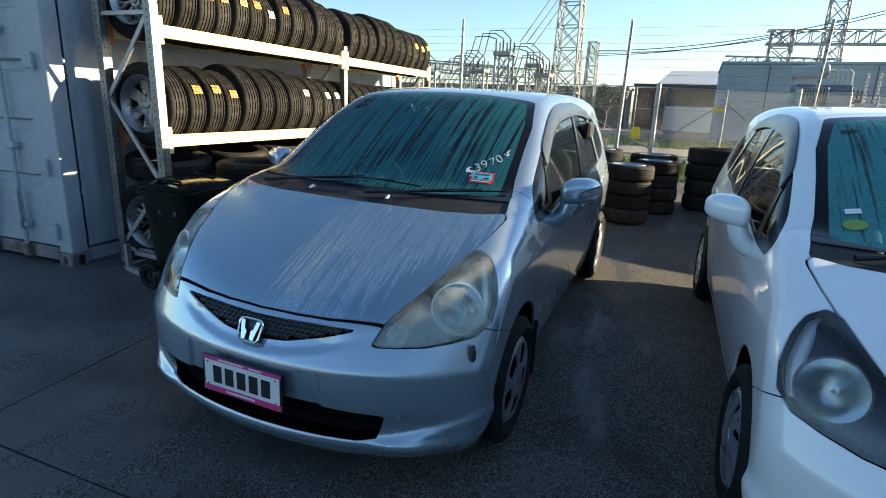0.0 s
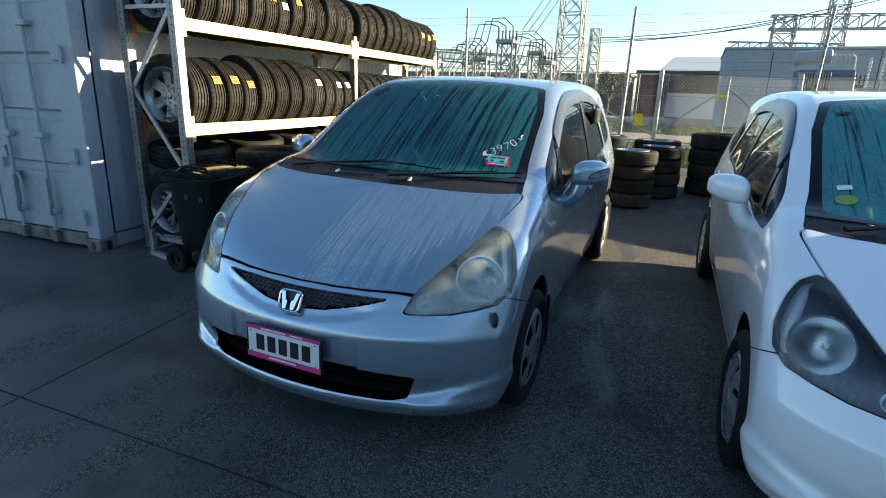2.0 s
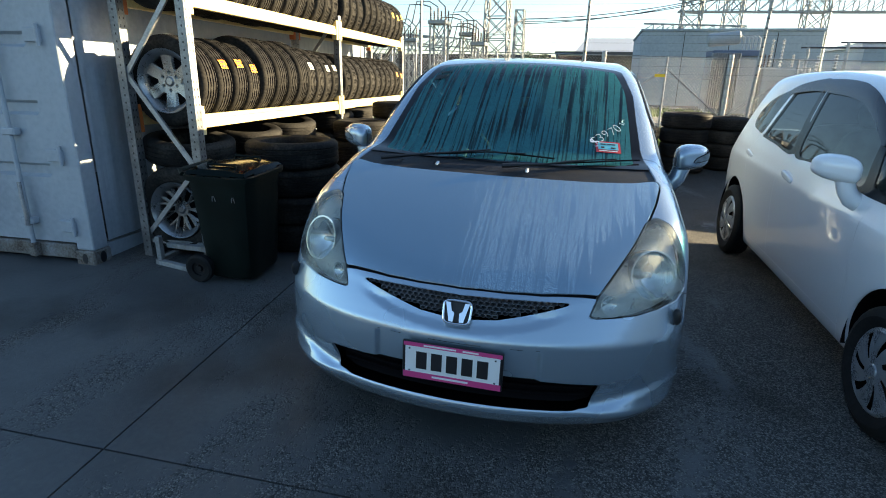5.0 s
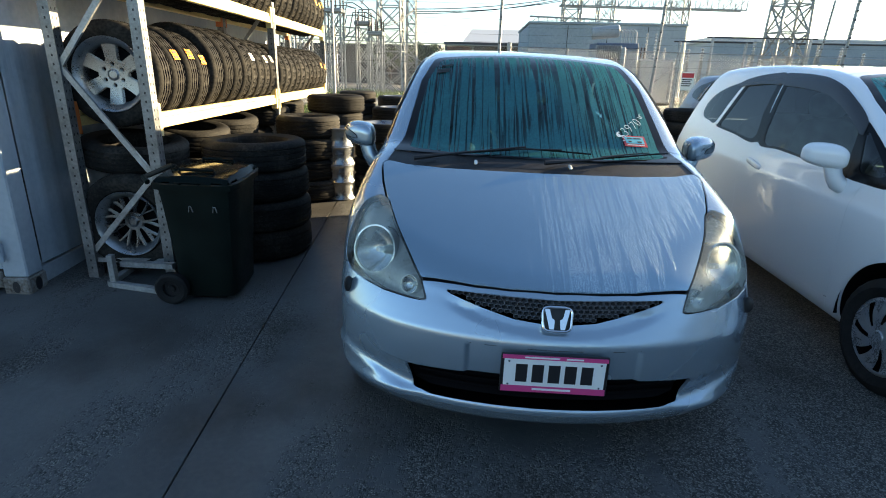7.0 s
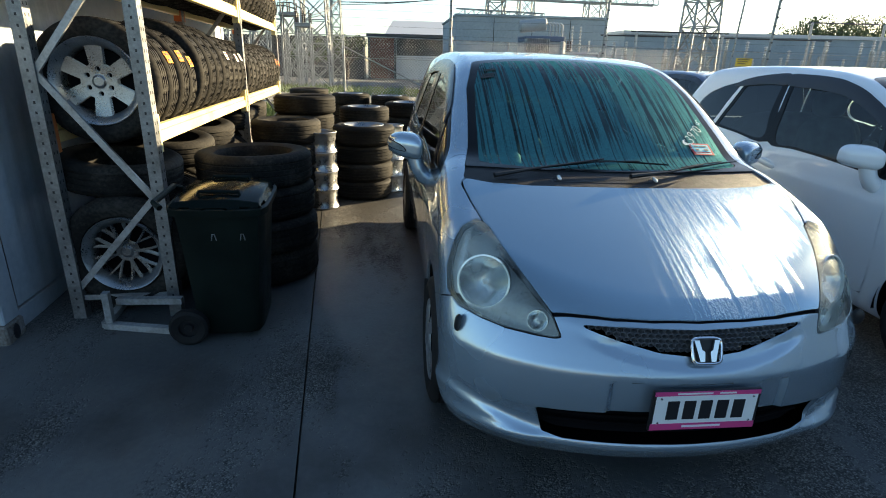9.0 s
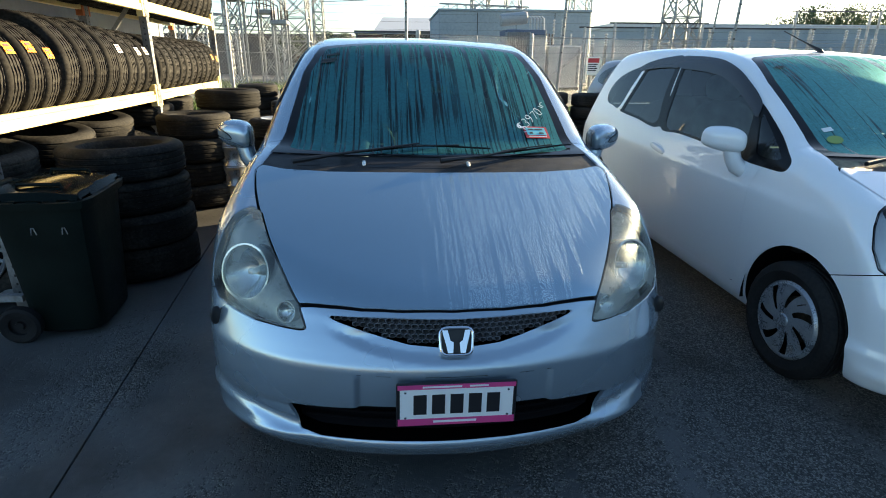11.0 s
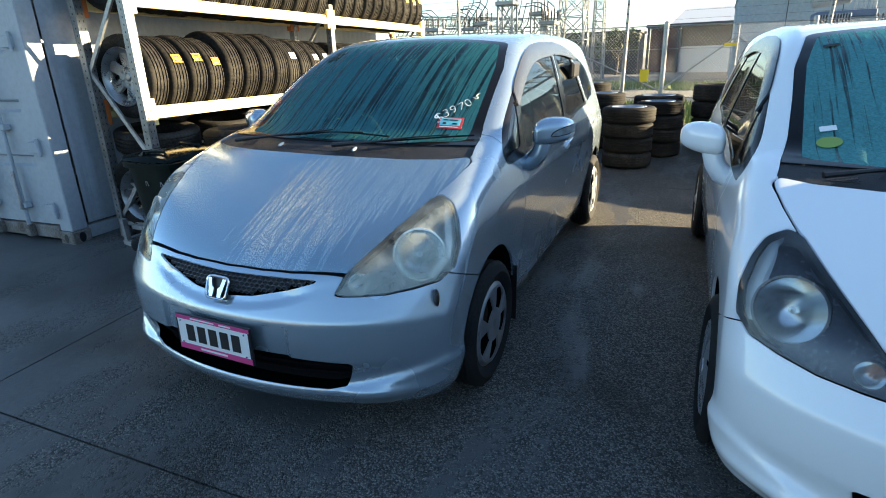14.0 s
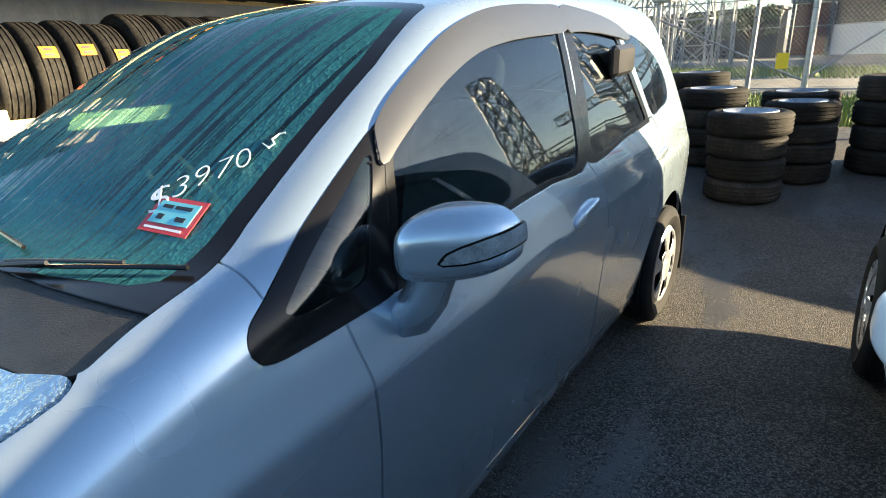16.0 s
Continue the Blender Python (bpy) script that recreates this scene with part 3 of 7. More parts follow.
# ---------------------------------------------------------------- wheels and tyres
def tyre_mesh(R, width, bore, n=72):
    """A tyre lying flat round z: side walls, four ribs with grooves, notched shoulders."""
    w = width / 2
    prof = [(bore, -w * 0.72), (bore + 0.012, -w * 0.86), ((R + bore) / 2, -w), (R - 0.045, -w * 0.97), (R - 0.02, -w * 0.88), (R - 0.005, -w * 0.74)]
    tread = []
    for k, h in enumerate((-0.5, -0.17, 0.17, 0.5)):
        g = w * h * 1.02
        tread += [(R - 0.001, g - 0.007), (R - 0.009, g - 0.005), (R - 0.009, g + 0.005), (R - 0.001, g + 0.007)]
    prof = prof + tread + [(r, -h) for r, h in reversed(prof)]
    prof += [(bore - 0.004, w * 0.6), (bore - 0.004, -w * 0.6)]
    bm = bmesh.new()
    rings = lathe(bm, prof, n, closed=True)
    for k, ring in enumerate(rings):
        if k in (4, 5, 22, 23):
            for i, v in enumerate(ring):
                if i % 2 == 0:
                    v.co.xy *= (R - 0.0225 if k in (4, 23) else R - 0.0080) / max(v.co.xy.length, 1e-6)
        if k in (9, 10, 13, 14, 17, 18):
            for i, v in enumerate(ring):
                if i % 4 == (k % 4):
                    v.co.xy *= (R - 0.0045) / v.co.xy.length
    me = bpy.data.meshes.new("tyre")
    bmesh.ops.recalc_face_normals(bm, faces=bm.faces)
    bm.to_mesh(me)
    bm.free()
    me.polygons.foreach_set("use_smooth", [True] * len(me.polygons))
    me.set_sharp_from_angle(angle=radians(32))
    return me


def disc_face(R, height, open_field, depth, nr=26, na=150, hub=0.0):
    """A wheel face in the xy plane: z = height(r), pierced where open_field(r, angle) < 0, with thickness."""
    r = np.linspace(max(hub, 0.002), R, nr)
    a = np.arange(na) * 2 * math.pi / na
    Rr, A = np.meshgrid(r, a, indexing="ij")
    H = height(Rr)
    V = np.stack([Rr * np.cos(A), Rr * np.sin(A), H], -1).reshape(-1, 3)
    s = (height(Rr + 1e-3) - height(Rr - 1e-3)) / 2e-3
    N = np.stack([-s * np.cos(A), -s * np.sin(A), np.ones_like(s)], -1).reshape(-1, 3)
    N /= np.linalg.norm(N, axis=1, keepdims=True)
    i, j = np.meshgrid(np.arange(nr - 1), np.arange(na), indexing="ij")
    q = [i * na + j, (i + 1) * na + j, (i + 1) * na + (j + 1) % na, i * na + (j + 1) % na]
    T = np.concatenate([np.stack([q[0], q[1], q[2]], -1).reshape(-1, 3), np.stack([q[0], q[2], q[3]], -1).reshape(-1, 3)])
    mesh = (V, N, T)
    f = open_field(np.hypot(V[:, 0], V[:, 1]), np.arctan2(V[:, 1], V[:, 0]))
    return flanged(oriented(split(mesh, f)[1]), depth)


def sector(a, n, shift=0.0):
    """Angle from the middle of the nearest of n equal sectors."""
    return (a + shift + math.pi / n) % (2 * math.pi / n) - math.pi / n


def panel(name, mesh, mat, parent, label="", lip=0.012, m=None):
    mesh = oriented(mesh)
    if lip:
        mesh = flanged(mesh, lip)
    return link(name, mesh_from(name, mesh[0], mesh[2], mesh[1]), mat, parent, label, m)


# ---------------------------------------------------------------- the hatchback
SCREEN = [(0.0, 0.80), (0.25, 0.805), (0.45, 0.815), (0.63, 0.842), (0.71, 0.872), (0.728, 0.885), (0.712, 0.96), (0.70, 1.04), (0.668, 1.19), (0.645, 1.4), (0.628, 1.6), (0.598, 1.72), (0.562, 1.88), (0.53, 1.905), (0.3, 1.925), (0.0, 1.93)]
GLASS_Y = [(0.0, 0.945), (0.4, 0.97), (0.595, 1.02), (0.634, 1.05), (0.626, 1.12), (0.604, 1.4), (0.584, 1.6), (0.552, 1.73), (0.528, 1.82), (0.515, 1.845), (0.3, 1.865), (0.0, 1.87)]
BONNET = [(0.0, 0.795), (0.25, 0.80), (0.45, 0.81), (0.63, 0.838), (0.705, 0.868), (0.728, 0.872), (0.744, 0.850), (0.742, 0.81), (0.722, 0.70), (0.698, 0.61), (0.643, 0.44), (0.556, 0.264), (0.508, 0.194), (0.40, 0.168), (0.30, 0.147), (0.17, 0.131), (0.0, 0.124)]
LAMP = [(0.488, 0.139, 0.670), (0.510, 0.190, 0.732), (0.56, 0.275, 0.792), (0.640, 0.445, 0.882), (0.680, 0.565, 0.930), (0.715, 0.598, 0.942), (0.775, 0.570, 0.918), (0.815, 0.533, 0.868), (0.843, 0.485, 0.79), (0.846, 0.43, 0.72), (0.813, 0.36, 0.688), (0.741, 0.288, 0.674), (0.66, 0.22, 0.667), (0.569, 0.171, 0.665), (0.51, 0.148, 0.664)]
QUARTER = [(1.066, 1.003), (1.082, 1.030), (1.128, 1.054), (1.180, 1.084), (1.260, 1.136), (1.369, 1.200), (1.485, 1.262), (1.490, 1.250), (1.440, 1.150), (1.390, 1.000), (1.378, 0.968), (1.238, 0.966), (1.150, 0.967), (1.100, 0.970), (1.074, 0.981)]
QUARTER_GLASS = [(1.147, 1.026), (1.170, 1.044), (1.211, 1.072), (1.289, 1.124), (1.370, 1.176), (1.435, 1.215), (1.420, 1.180), (1.372, 1.100), (1.340, 1.040), (1.325, 1.022), (1.300, 1.014), (1.244, 1.014), (1.180, 1.014)]
DOOR_WIN = [(1.380, 0.968), (1.392, 1.000), (1.442, 1.150), (1.492, 1.252), (1.556, 1.300), (1.680, 1.360), (1.830, 1.418), (2.013, 1.456), (2.200, 1.466), (2.420, 1.466), (2.440, 1.455), (2.400, 1.250), (2.352, 1.008), (2.10, 1.002), (1.85, 0.996), (1.56, 0.980)]
DOOR_GLASS = [(1.425, 0.994), (1.460, 1.110), (1.495, 1.205), (1.550, 1.255), (1.640, 1.305), (1.760, 1.352), (1.900, 1.396), (2.080, 1.426), (2.250, 1.432), (2.380, 1.430), (2.394, 1.420), (2.356, 1.240), (2.288, 1.024), (2.08, 1.018), (1.85, 1.010), (1.60, 1.000)]
REAR_WIN = [(2.366, 1.008), (2.415, 1.250), (2.455, 1.455), (2.475, 1.466), (2.650, 1.456), (2.800, 1.428), (2.890, 1.400), (2.950, 1.240), (3.020, 1.052), (3.005, 1.034), (2.75, 1.020)]
REAR_GLASS = [(2.436, 1.026), (2.474, 1.200), (2.505, 1.410), (2.520, 1.422), (2.660, 1.416), (2.790, 1.396), (2.862, 1.380), (2.915, 1.230), (2.978, 1.066), (2.966, 1.050), (2.75, 1.036)]
REAR_QUARTER = [(3.075, 1.062), (3.010, 1.220), (2.945, 1.376), (2.965, 1.388), (3.050, 1.370), (3.160, 1.336), (3.290, 1.276), (3.365, 1.200), (3.375, 1.125), (3.320, 1.080), (3.200, 1.064)]
VISOR_F = [(1.450, 1.198), (1.468, 1.240), (1.488, 1.263), (1.556, 1.306), (1.680, 1.366), (1.830, 1.426), (2.013, 1.467), (2.200, 1.480), (2.340, 1.480), (2.458, 1.476), (2.464, 1.440), (2.446, 1.406), (2.369, 1.401), (2.220, 1.399), (2.060, 1.392), (1.900, 1.372), (1.745, 1.327), (1.618, 1.274), (1.518, 1.225), (1.462, 1.194)]
VISOR_R = [(2.476, 1.476), (2.620, 1.468), (2.780, 1.444), (2.920, 1.408), (3.010, 1.362), (2.960, 1.356), (2.860, 1.372), (2.700, 1.392), (2.570, 1.402), (2.464, 1.406)]
MOUTH = [(-0.55, 0.400), (-0.32, 0.418), (0.0, 0.425), (0.32, 0.418), (0.55, 0.400), (0.515, 0.300), (0.45, 0.288), (0.165, 0.290), (-0.165, 0.290), (-0.45, 0.288), (-0.515, 0.300)]
GRILLE = [(-0.405, 0.704), (-0.29, 0.668), (-0.151, 0.638), (0.0, 0.626), (0.151, 0.638), (0.29, 0.668), (0.405, 0.704), (0.235, 0.707), (0.0, 0.702), (-0.235, 0.707)]


QUARTER, QUARTER_GLASS, DOOR_WIN, DOOR_GLASS, REAR_WIN, REAR_GLASS, REAR_QUARTER, VISOR_F, VISOR_R = (
    smooth_poly(q, 4) for q in (QUARTER, QUARTER_GLASS, DOOR_WIN, DOOR_GLASS, REAR_WIN, REAR_GLASS, REAR_QUARTER, VISOR_F, VISOR_R))


def mirrored(poly):
    return poly + [(-x, y) for x, y in reversed(poly) if abs(x) > 1e-6]


def take(mesh, f, gap=0.0025):
    return split(mesh, f + gap)[0], split(mesh, f - gap)[1]


def side_f(mesh, poly, least=0.45, soft=0.0):
    V = mesh[0]
    return np.where(np.abs(V[:, 0]) > least, inside_poly(V[:, [1, 2]], poly, soft), 1.0)


LAMP_A, LAMP_B = np.array((0.80, 0.60, 0.0)), np.array((-0.40, 0.42, 0.81))


def lamp_f(mesh):
    V = mesh[0].copy()
    V[:, 0] = np.abs(V[:, 0])
    poly = np.array(LAMP)
    f = inside_poly(np.stack([V @ LAMP_A, V @ LAMP_B], 1), np.stack([poly @ LAMP_A, poly @ LAMP_B], 1), 0.003)
    return np.where((V[:, 1] < 0.8) & (V[:, 2] > 0.55) & (V[:, 0] > 0.4), f, 1.0)


def shut_line(pts):
    """Distance to a door's shut line in the side view, positive towards the tail."""
    p = np.array(pts, float)
    return lambda V: V[:, 1] - np.interp(V[:, 2], p[::-1, 1], p[::-1, 0])


def car_pieces():
    """Cuts the body surface into panels, glass and openings."""
    out = {}
    S = surface(car_field, (-0.93, -0.06, 0.12), (0.93, 4.02, 1.60), 0.0155)
    for cy in (0.80, 3.32):
        V = S[0]
        f = np.hypot(V[:, 1] - cy, V[:, 2] - 0.295) - 0.363
        S = split(S, np.where(np.abs(V[:, 0]) < 0.56, 1.0, f))[1]
    # screen, seal and cowl
    V = S[0]
    f = np.where((V[:, 2] > 0.95) & (V[:, 1] < 2.1), inside_poly(V[:, :2], mirrored(SCREEN), 0.004), 1.0)
    scr, S = take(S, f, 0.0015)
    V = scr[0]
    glass, rest = split(scr, inside_poly(V[:, :2], mirrored(GLASS_Y), 0.004))
    V = rest[0]
    out["cowl"], out["seal"] = split(rest, np.maximum(V[:, 1] - 0.93 - 0.12 * V[:, 0] ** 2, 0 * V[:, 1] - 1))
    out["windscreen"] = glass
    # side windows
    for key, frame_poly, glass_poly in (("quarter", QUARTER, QUARTER_GLASS), ("front", DOOR_WIN, DOOR_GLASS), ("rear", REAR_WIN, REAR_GLASS), ("corner", REAR_QUARTER, REAR_QUARTER)):
        w, S = take(S, side_f(S, frame_poly, 0.45, 0.002), 0.001)
        if glass_poly is frame_poly:
            out[key + "_glass"] = w
        else:
            out[key + "_glass"], out[key + "_frame"] = split(w, side_f(w, glass_poly, 0.45, 0.002))
    # tailgate window
    V = S[0]
    f = np.where((V[:, 1] > 3.42), inside_poly(V[:, [0, 2]], [(-0.55, 1.05), (0.55, 1.05), (0.46, 1.38), (-0.46, 1.38)], 0.03), 1.0)
    out["tail_glass"], S = take(S, f, 0.001)
    # lamps, grille and mouth
    out["lamp"], S = take(S, lamp_f(S), 0.0025)
    V = S[0]
    f = np.where(V[:, 1] < 0.3, inside_poly(V[:, [0, 2]], MOUTH, 0.004), 1.0)
    out["mouth"], S = split(S, f)
    V = S[0]
    f = np.where(V[:, 1] < 0.3, inside_poly(V[:, [0, 2]], GRILLE, 0.004), 1.0)
    out["grille"], S = split(S, f)
    V, N, T = S
    out["liner"] = (V - N * 0.011, N, T)
    # panels
    V = S[0]
    f = np.where((V[:, 2] > 0.6) & (V[:, 1] < 0.95), inside_poly(V[:, :2], mirrored(BONNET), 0.002), 1.0)
    out["bonnet"], S = take(S, f, 0.0050)
    V = S[0]
    f = np.maximum(V[:, 2] - (0.705 - 0.42 * (V[:, 1] - 0.393)), V[:, 1] - 0.62)
    f = np.minimum(f, V[:, 1] - 0.20)
    f = np.where(V[:, 2] > 0.9, 1.0, f)
    out["bumper"], S = take(S, f, 0.0028)
    front_line = shut_line([(1.240, 1.1), (1.243, 0.975), (1.264, 0.85), (1.264, 0.70), (1.254, 0.55), (1.258, 0.40), (1.276, 0.28), (1.276, 0.1)])
    mid_line = shut_line([(2.35, 1.5), (2.360, 1.010), (2.440, 0.90), (2.456, 0.75), (2.432, 0.55), (2.425, 0.324), (2.425, 0.1)])
    end_line = shut_line([(3.04, 1.5), (3.06, 1.06), (3.15, 0.93), (3.09, 0.75), (2.985, 0.55), (2.945, 0.40), (2.945, 0.1)])

    def door_f(V, a, b):
        f = np.maximum(-a(V), b(V))
        f = np.maximum(f, 0.283 - V[:, 2])
        f = np.maximum(f, V[:, 2] - (0.99 + 0.035 * (V[:, 1] - 1.4)))
        return np.where(np.abs(V[:, 0]) > 0.5, f, 1.0)
    out["front_door"], S = take(S, door_f(S[0], front_line, mid_line), 0.0034)
    out["rear_door"], S = take(S, door_f(S[0], mid_line, end_line), 0.0030)
    V = S[0]
    f = np.maximum(front_line(V), np.where(V[:, 2] > 1.03, V[:, 1] - 1.124, -0.5))
    f = np.where((np.abs(V[:, 0]) > 0.5) & (V[:, 2] > 0.2), f, 1.0)
    out["wing"], S = take(S, f, 0.0022)
    V = S[0]
    f = np.where(np.abs(V[:, 0]) > 0.6, np.maximum(np.maximum(V[:, 2] - 0.279, 1.1 - V[:, 1]), V[:, 1] - 2.9), 1.0)
    out["sill"], S = take(S, f, 0.001)
    out["shell"] = S
    for key in ("quarter_glass", "quarter_frame", "front_glass", "front_frame", "rear_glass", "rear_frame", "corner_glass", "lamp", "front_door", "rear_door", "wing", "sill"):
        m = out.pop(key)
        out[key + "_r"], out[key + "_l"] = split(m, -m[0][:, 0])
    full = surface(car_field, (0.45, 1.35, 1.1), (0.93, 3.1, 1.56), 0.0155)
    for key, poly in (("visor_f", VISOR_F), ("visor_r", VISOR_R)):
        v = split(full, inside_poly(full[0][:, [1, 2]], poly, 0.002))[0]
        V, N, T = v
        V = V + N * 0.009
        out[key + "_r"] = (V, N, T)
        out[key + "_l"] = (V * (-1, 1, 1), N * (-1, 1, 1), T[:, ::-1])
    return out


def rounded_blob(half, power=3.0, step=0.012):
    """A soft-edged lump of the given half sizes."""
    h = np.array(half, float)

    def field(x, y, z):
        return (np.abs(x / h[0]) ** power + np.abs(y / h[1]) ** power + np.abs(z / h[2]) ** power) ** (1 / power) - 1
    return oriented(surface(field, -h - 2.5 * step, h + 2.5 * step, step))


BLOBS = {}


def blob_part(name, half, mat, parent, m, label="", power=3.0, step=0.012):
    key = (half, power, step, mat.name)
    if key not in BLOBS:
        V, N, T = rounded_blob(half, power, step)
        BLOBS[key] = mesh_from(name, V, T, N)
    return link(name, BLOBS[key], mat, parent, label, m)


def door_mirror(car, s, paint, indicator):
    """A door mirror on its stalk, at side s."""
    h = 0.012

    def housing(x, y, z):
        u = (x - 0.962) / 0.093
        top = 0.068 - 0.012 * np.clip(u, -1, 1) ** 2
        zz = (z - 1.078 - 0.006 * u) / np.maximum(top - 0.008 * u, 0.02)
        yy = (y - 1.432 - 0.040 * u) / np.maximum(0.082 - 0.014 * u, 0.02)
        zz = np.where(zz < 0, zz * 1.04, zz)
        yy = yy * np.where(zz < -0.35, 1 + 0.18 * np.clip(-zz - 0.35, 0, 1), 1.0)
        return ((np.abs(u) ** 3.6 + np.abs(yy) ** 2.4 + np.abs(zz) ** np.where(zz < 0, 5.0, 2.8)) ** 0.36 - 1) * 0.06
    V, N, T = oriented(surface(housing, (0.83, 1.27, 0.97), (1.09, 1.58, 1.19), h * 0.75))
    k = np.array((s, 1, 1))
    if s < 0:
        T = T[:, ::-1]
    mesh = (V * k, N * k, T)
    shell, face = split(mesh, V[:, 1] - 1.482)
    mirror = link("door_mirror", mesh_from("door_mirror", shell[0], shell[2], shell[1]), paint, car)
    V2, N2, T2 = face
    link("mirror_glass", mesh_from("mirror_glass", V2 * (1, 0.2, 1) + (0, 1.482 * 0.8, 0), T2, None), M_CHROME, mirror, "mirror glass")
    bm = bmesh.new()
    tube(bm, [(s * 0.835, 1.385, 0.900), (s * 0.870, 1.385, 0.930), (s * 0.900, 1.390, 0.970), (s * 0.918, 1.400, 1.030)], [0.034, 0.046, 0.043, 0.044], 20)
    part("mirror_stalk", bm, paint, car, "", None, True)
    if indicator:
        V3 = mesh[0]
        f = inside_poly(V3[:, [0, 2]] * (s, 1), [(0.968, 1.064), (0.978, 1.078), (1.000, 1.090), (1.030, 1.101), (1.065, 1.110), (1.065, 1.084), (1.030, 1.072), (1.000, 1.066)], 0.002)
        f = np.where(V3[:, 1] < 1.50, f, 1.0)
        rim = split(mesh, f - 0.004)[0]
        link("indicator_rim", mesh_from("indicator_rim", rim[0] + rim[1] * 0.001, rim[2], rim[1]), M_SEAL, mirror, "thin black surround")
        ind = split(mesh, f)[0]
        link("indicator_lens", mesh_from("indicator_lens", ind[0] + ind[1] * 0.002, ind[2], ind[1]), M_INDIC, mirror, "clear indicator strip")


def road_wheel(car, x, y, face, mat):
    s = 1 if x > 0 else -1
    m = pose(x, y, 0.286, 0, 90 * s, 0)
    w = thing("wheel", "", "", m)
    w.parent = car
    link("tyre", CAR_TYRE, M_CARTYRE, w)
    link("hubcap", face, mat, w, "", pose(0, 0, 0.060) @ Matrix.Diagonal((1.07, 1.07, 1, 1)))
    bm = bmesh.new()
    lathe(bm, [(0.002, -0.03), (0.172, -0.03), (0.180, 0.03), (0.1855, 0.066), (0.188, -0.07)], 36)
    part("wheel_well", bm, M_LINER, w)
    bm = bmesh.new()
    lathe(bm, [(0.002, 0.012), (0.05, 0.012), (0.055, 0.004), (0.115, 0.004), (0.115, -0.01)], 28)
    part("brake_disc", bm, M_RUSTY, w)


CAR_TYRE = tyre_mesh(0.296, 0.168, 0.198, 60)


def five_window(r, a):
    d = np.abs(sector(a, 5)) * r
    return np.maximum.reduce([d - (0.044 + 0.25 * (r - 0.10)), 0.072 - r, r - 0.165 + 3 * d * d]) + 0.001


def fan_window(r, a):
    d = sector(a + 0.35 * (r - 0.1) / 0.1, 7) * r
    wide = np.maximum.reduce([np.abs(d) - (0.012 + 0.13 * (r - 0.07)), 0.058 - r, r - 0.164])
    e = np.abs(sector(a + 0.35 * (r - 0.1) / 0.1, 7, math.pi / 7)) * r
    slit = np.maximum.reduce([e - 0.0035, 0.105 - r, r - 0.160])
    return np.minimum(wide, slit)


def cap_height(r):
    return 0.022 - 0.5 * (r - 0.03) ** 2 - np.where(r > 0.165, (r - 0.165) * 0.4, 0) + 0.006 * np.exp(-((r - 0.172) / 0.006) ** 2) + 0.008 * (r < 0.030)


_m = disc_face(0.187, cap_height, five_window, 0.009)
CAP_FIVE = mesh_from("hubcap", _m[0], _m[2], _m[1])
_m = disc_face(0.187, cap_height, fan_window, 0.009, 34, 280)
CAP_FAN = mesh_from("hubcap", _m[0], _m[2], _m[1])


def honeycomb(poly, y_of, depth, pitch, bar_w):
    """Pierced grille: hexagon rings that fill a polygon in the xz plane."""
    bm = bmesh.new()
    xs = np.array(poly)
    dx, dz = pitch, pitch * 0.62
    row = 0
    z = xs[:, 1].min()
    while z < xs[:, 1].max():
        x = xs[:, 0].min() + (dx / 2 if row % 2 else 0)
        while x < xs[:, 0].max():
            if inside_poly(np.array([(x, z)]), poly)[0] < -0.002:
                y = y_of(x, z)
                ring = []
                for rr, yy in ((1.0, 0.0), (1.0 - bar_w, -0.002), (1.0 - bar_w, depth)):
                    ring.append([bm.verts.new((x + rr * dx * 0.56 * math.cos(math.pi / 3 * k + math.pi / 6) , y + yy, z + rr * dz * 0.68 * math.sin(math.pi / 3 * k + math.pi / 6))) for k in range(6)])
                for a, b in zip(ring, ring[1:]):
                    for k in range(6):
                        bm.faces.new((a[k], a[(k + 1) % 6], b[(k + 1) % 6], b[k]))
            x += dx
        z += dz
        row += 1
    return bm


def text_mesh(body, size, mat, name, parent, m, label="", bend=None, shear=0.0):
    cu = bpy.data.curves.new(name, "FONT")
    cu.body, cu.size, cu.extrude, cu.shear = body, size, 0.0004, shear
    cu.offset = -0.0022 if shear else 0.0
    cu.align_x, cu.align_y = "CENTER", "CENTER"
    tmp = bpy.data.objects.new("tmp", cu)
    scene.collection.objects.link(tmp)
    bpy.context.view_layer.update()
    me = bpy.data.meshes.new_from_object(tmp.evaluated_get(bpy.context.evaluated_depsgraph_get()))
    bpy.data.objects.remove(tmp)
    return link(name, me, mat, parent, label, m)


def screen_frame(x, y, lift=0.003):
    """Pose lying on the windscreen at (x, y): local x to the side, local y up the slope."""
    e = 0.02
    px, py = np.array((x, x + e, x - e, x, x)), np.array((y, y, y, y + e, y - e))
    lo, hi = np.full(5, 0.9), np.full(5, 1.6)
    for _ in range(15):
        mid = (lo + hi) / 2
        inner = car_field(px, py, mid) < 0
        lo, hi = np.where(inner, mid, lo), np.where(inner, hi, mid)
    z0 = lo[0]
    tx = Vector((2 * e, 0, lo[1] - lo[2])).normalized()
    ty = Vector((0, 2 * e, lo[3] - lo[4])).normalized()
    n = tx.cross(ty).normalized()
    ty = n.cross(tx)
    m = Matrix((tx, ty, n)).transposed().to_4x4()
    return Matrix.Translation(Vector((x, y, z0)) + n * lift) @ m


def flat_label(name, w, h, mat, parent, m, label="", lift=0.0):
    bm = bmesh.new()
    box(bm, -w / 2, w / 2, -h / 2, h / 2, lift, lift + 0.0012)
    return part(name, bm, mat, parent, label, m)


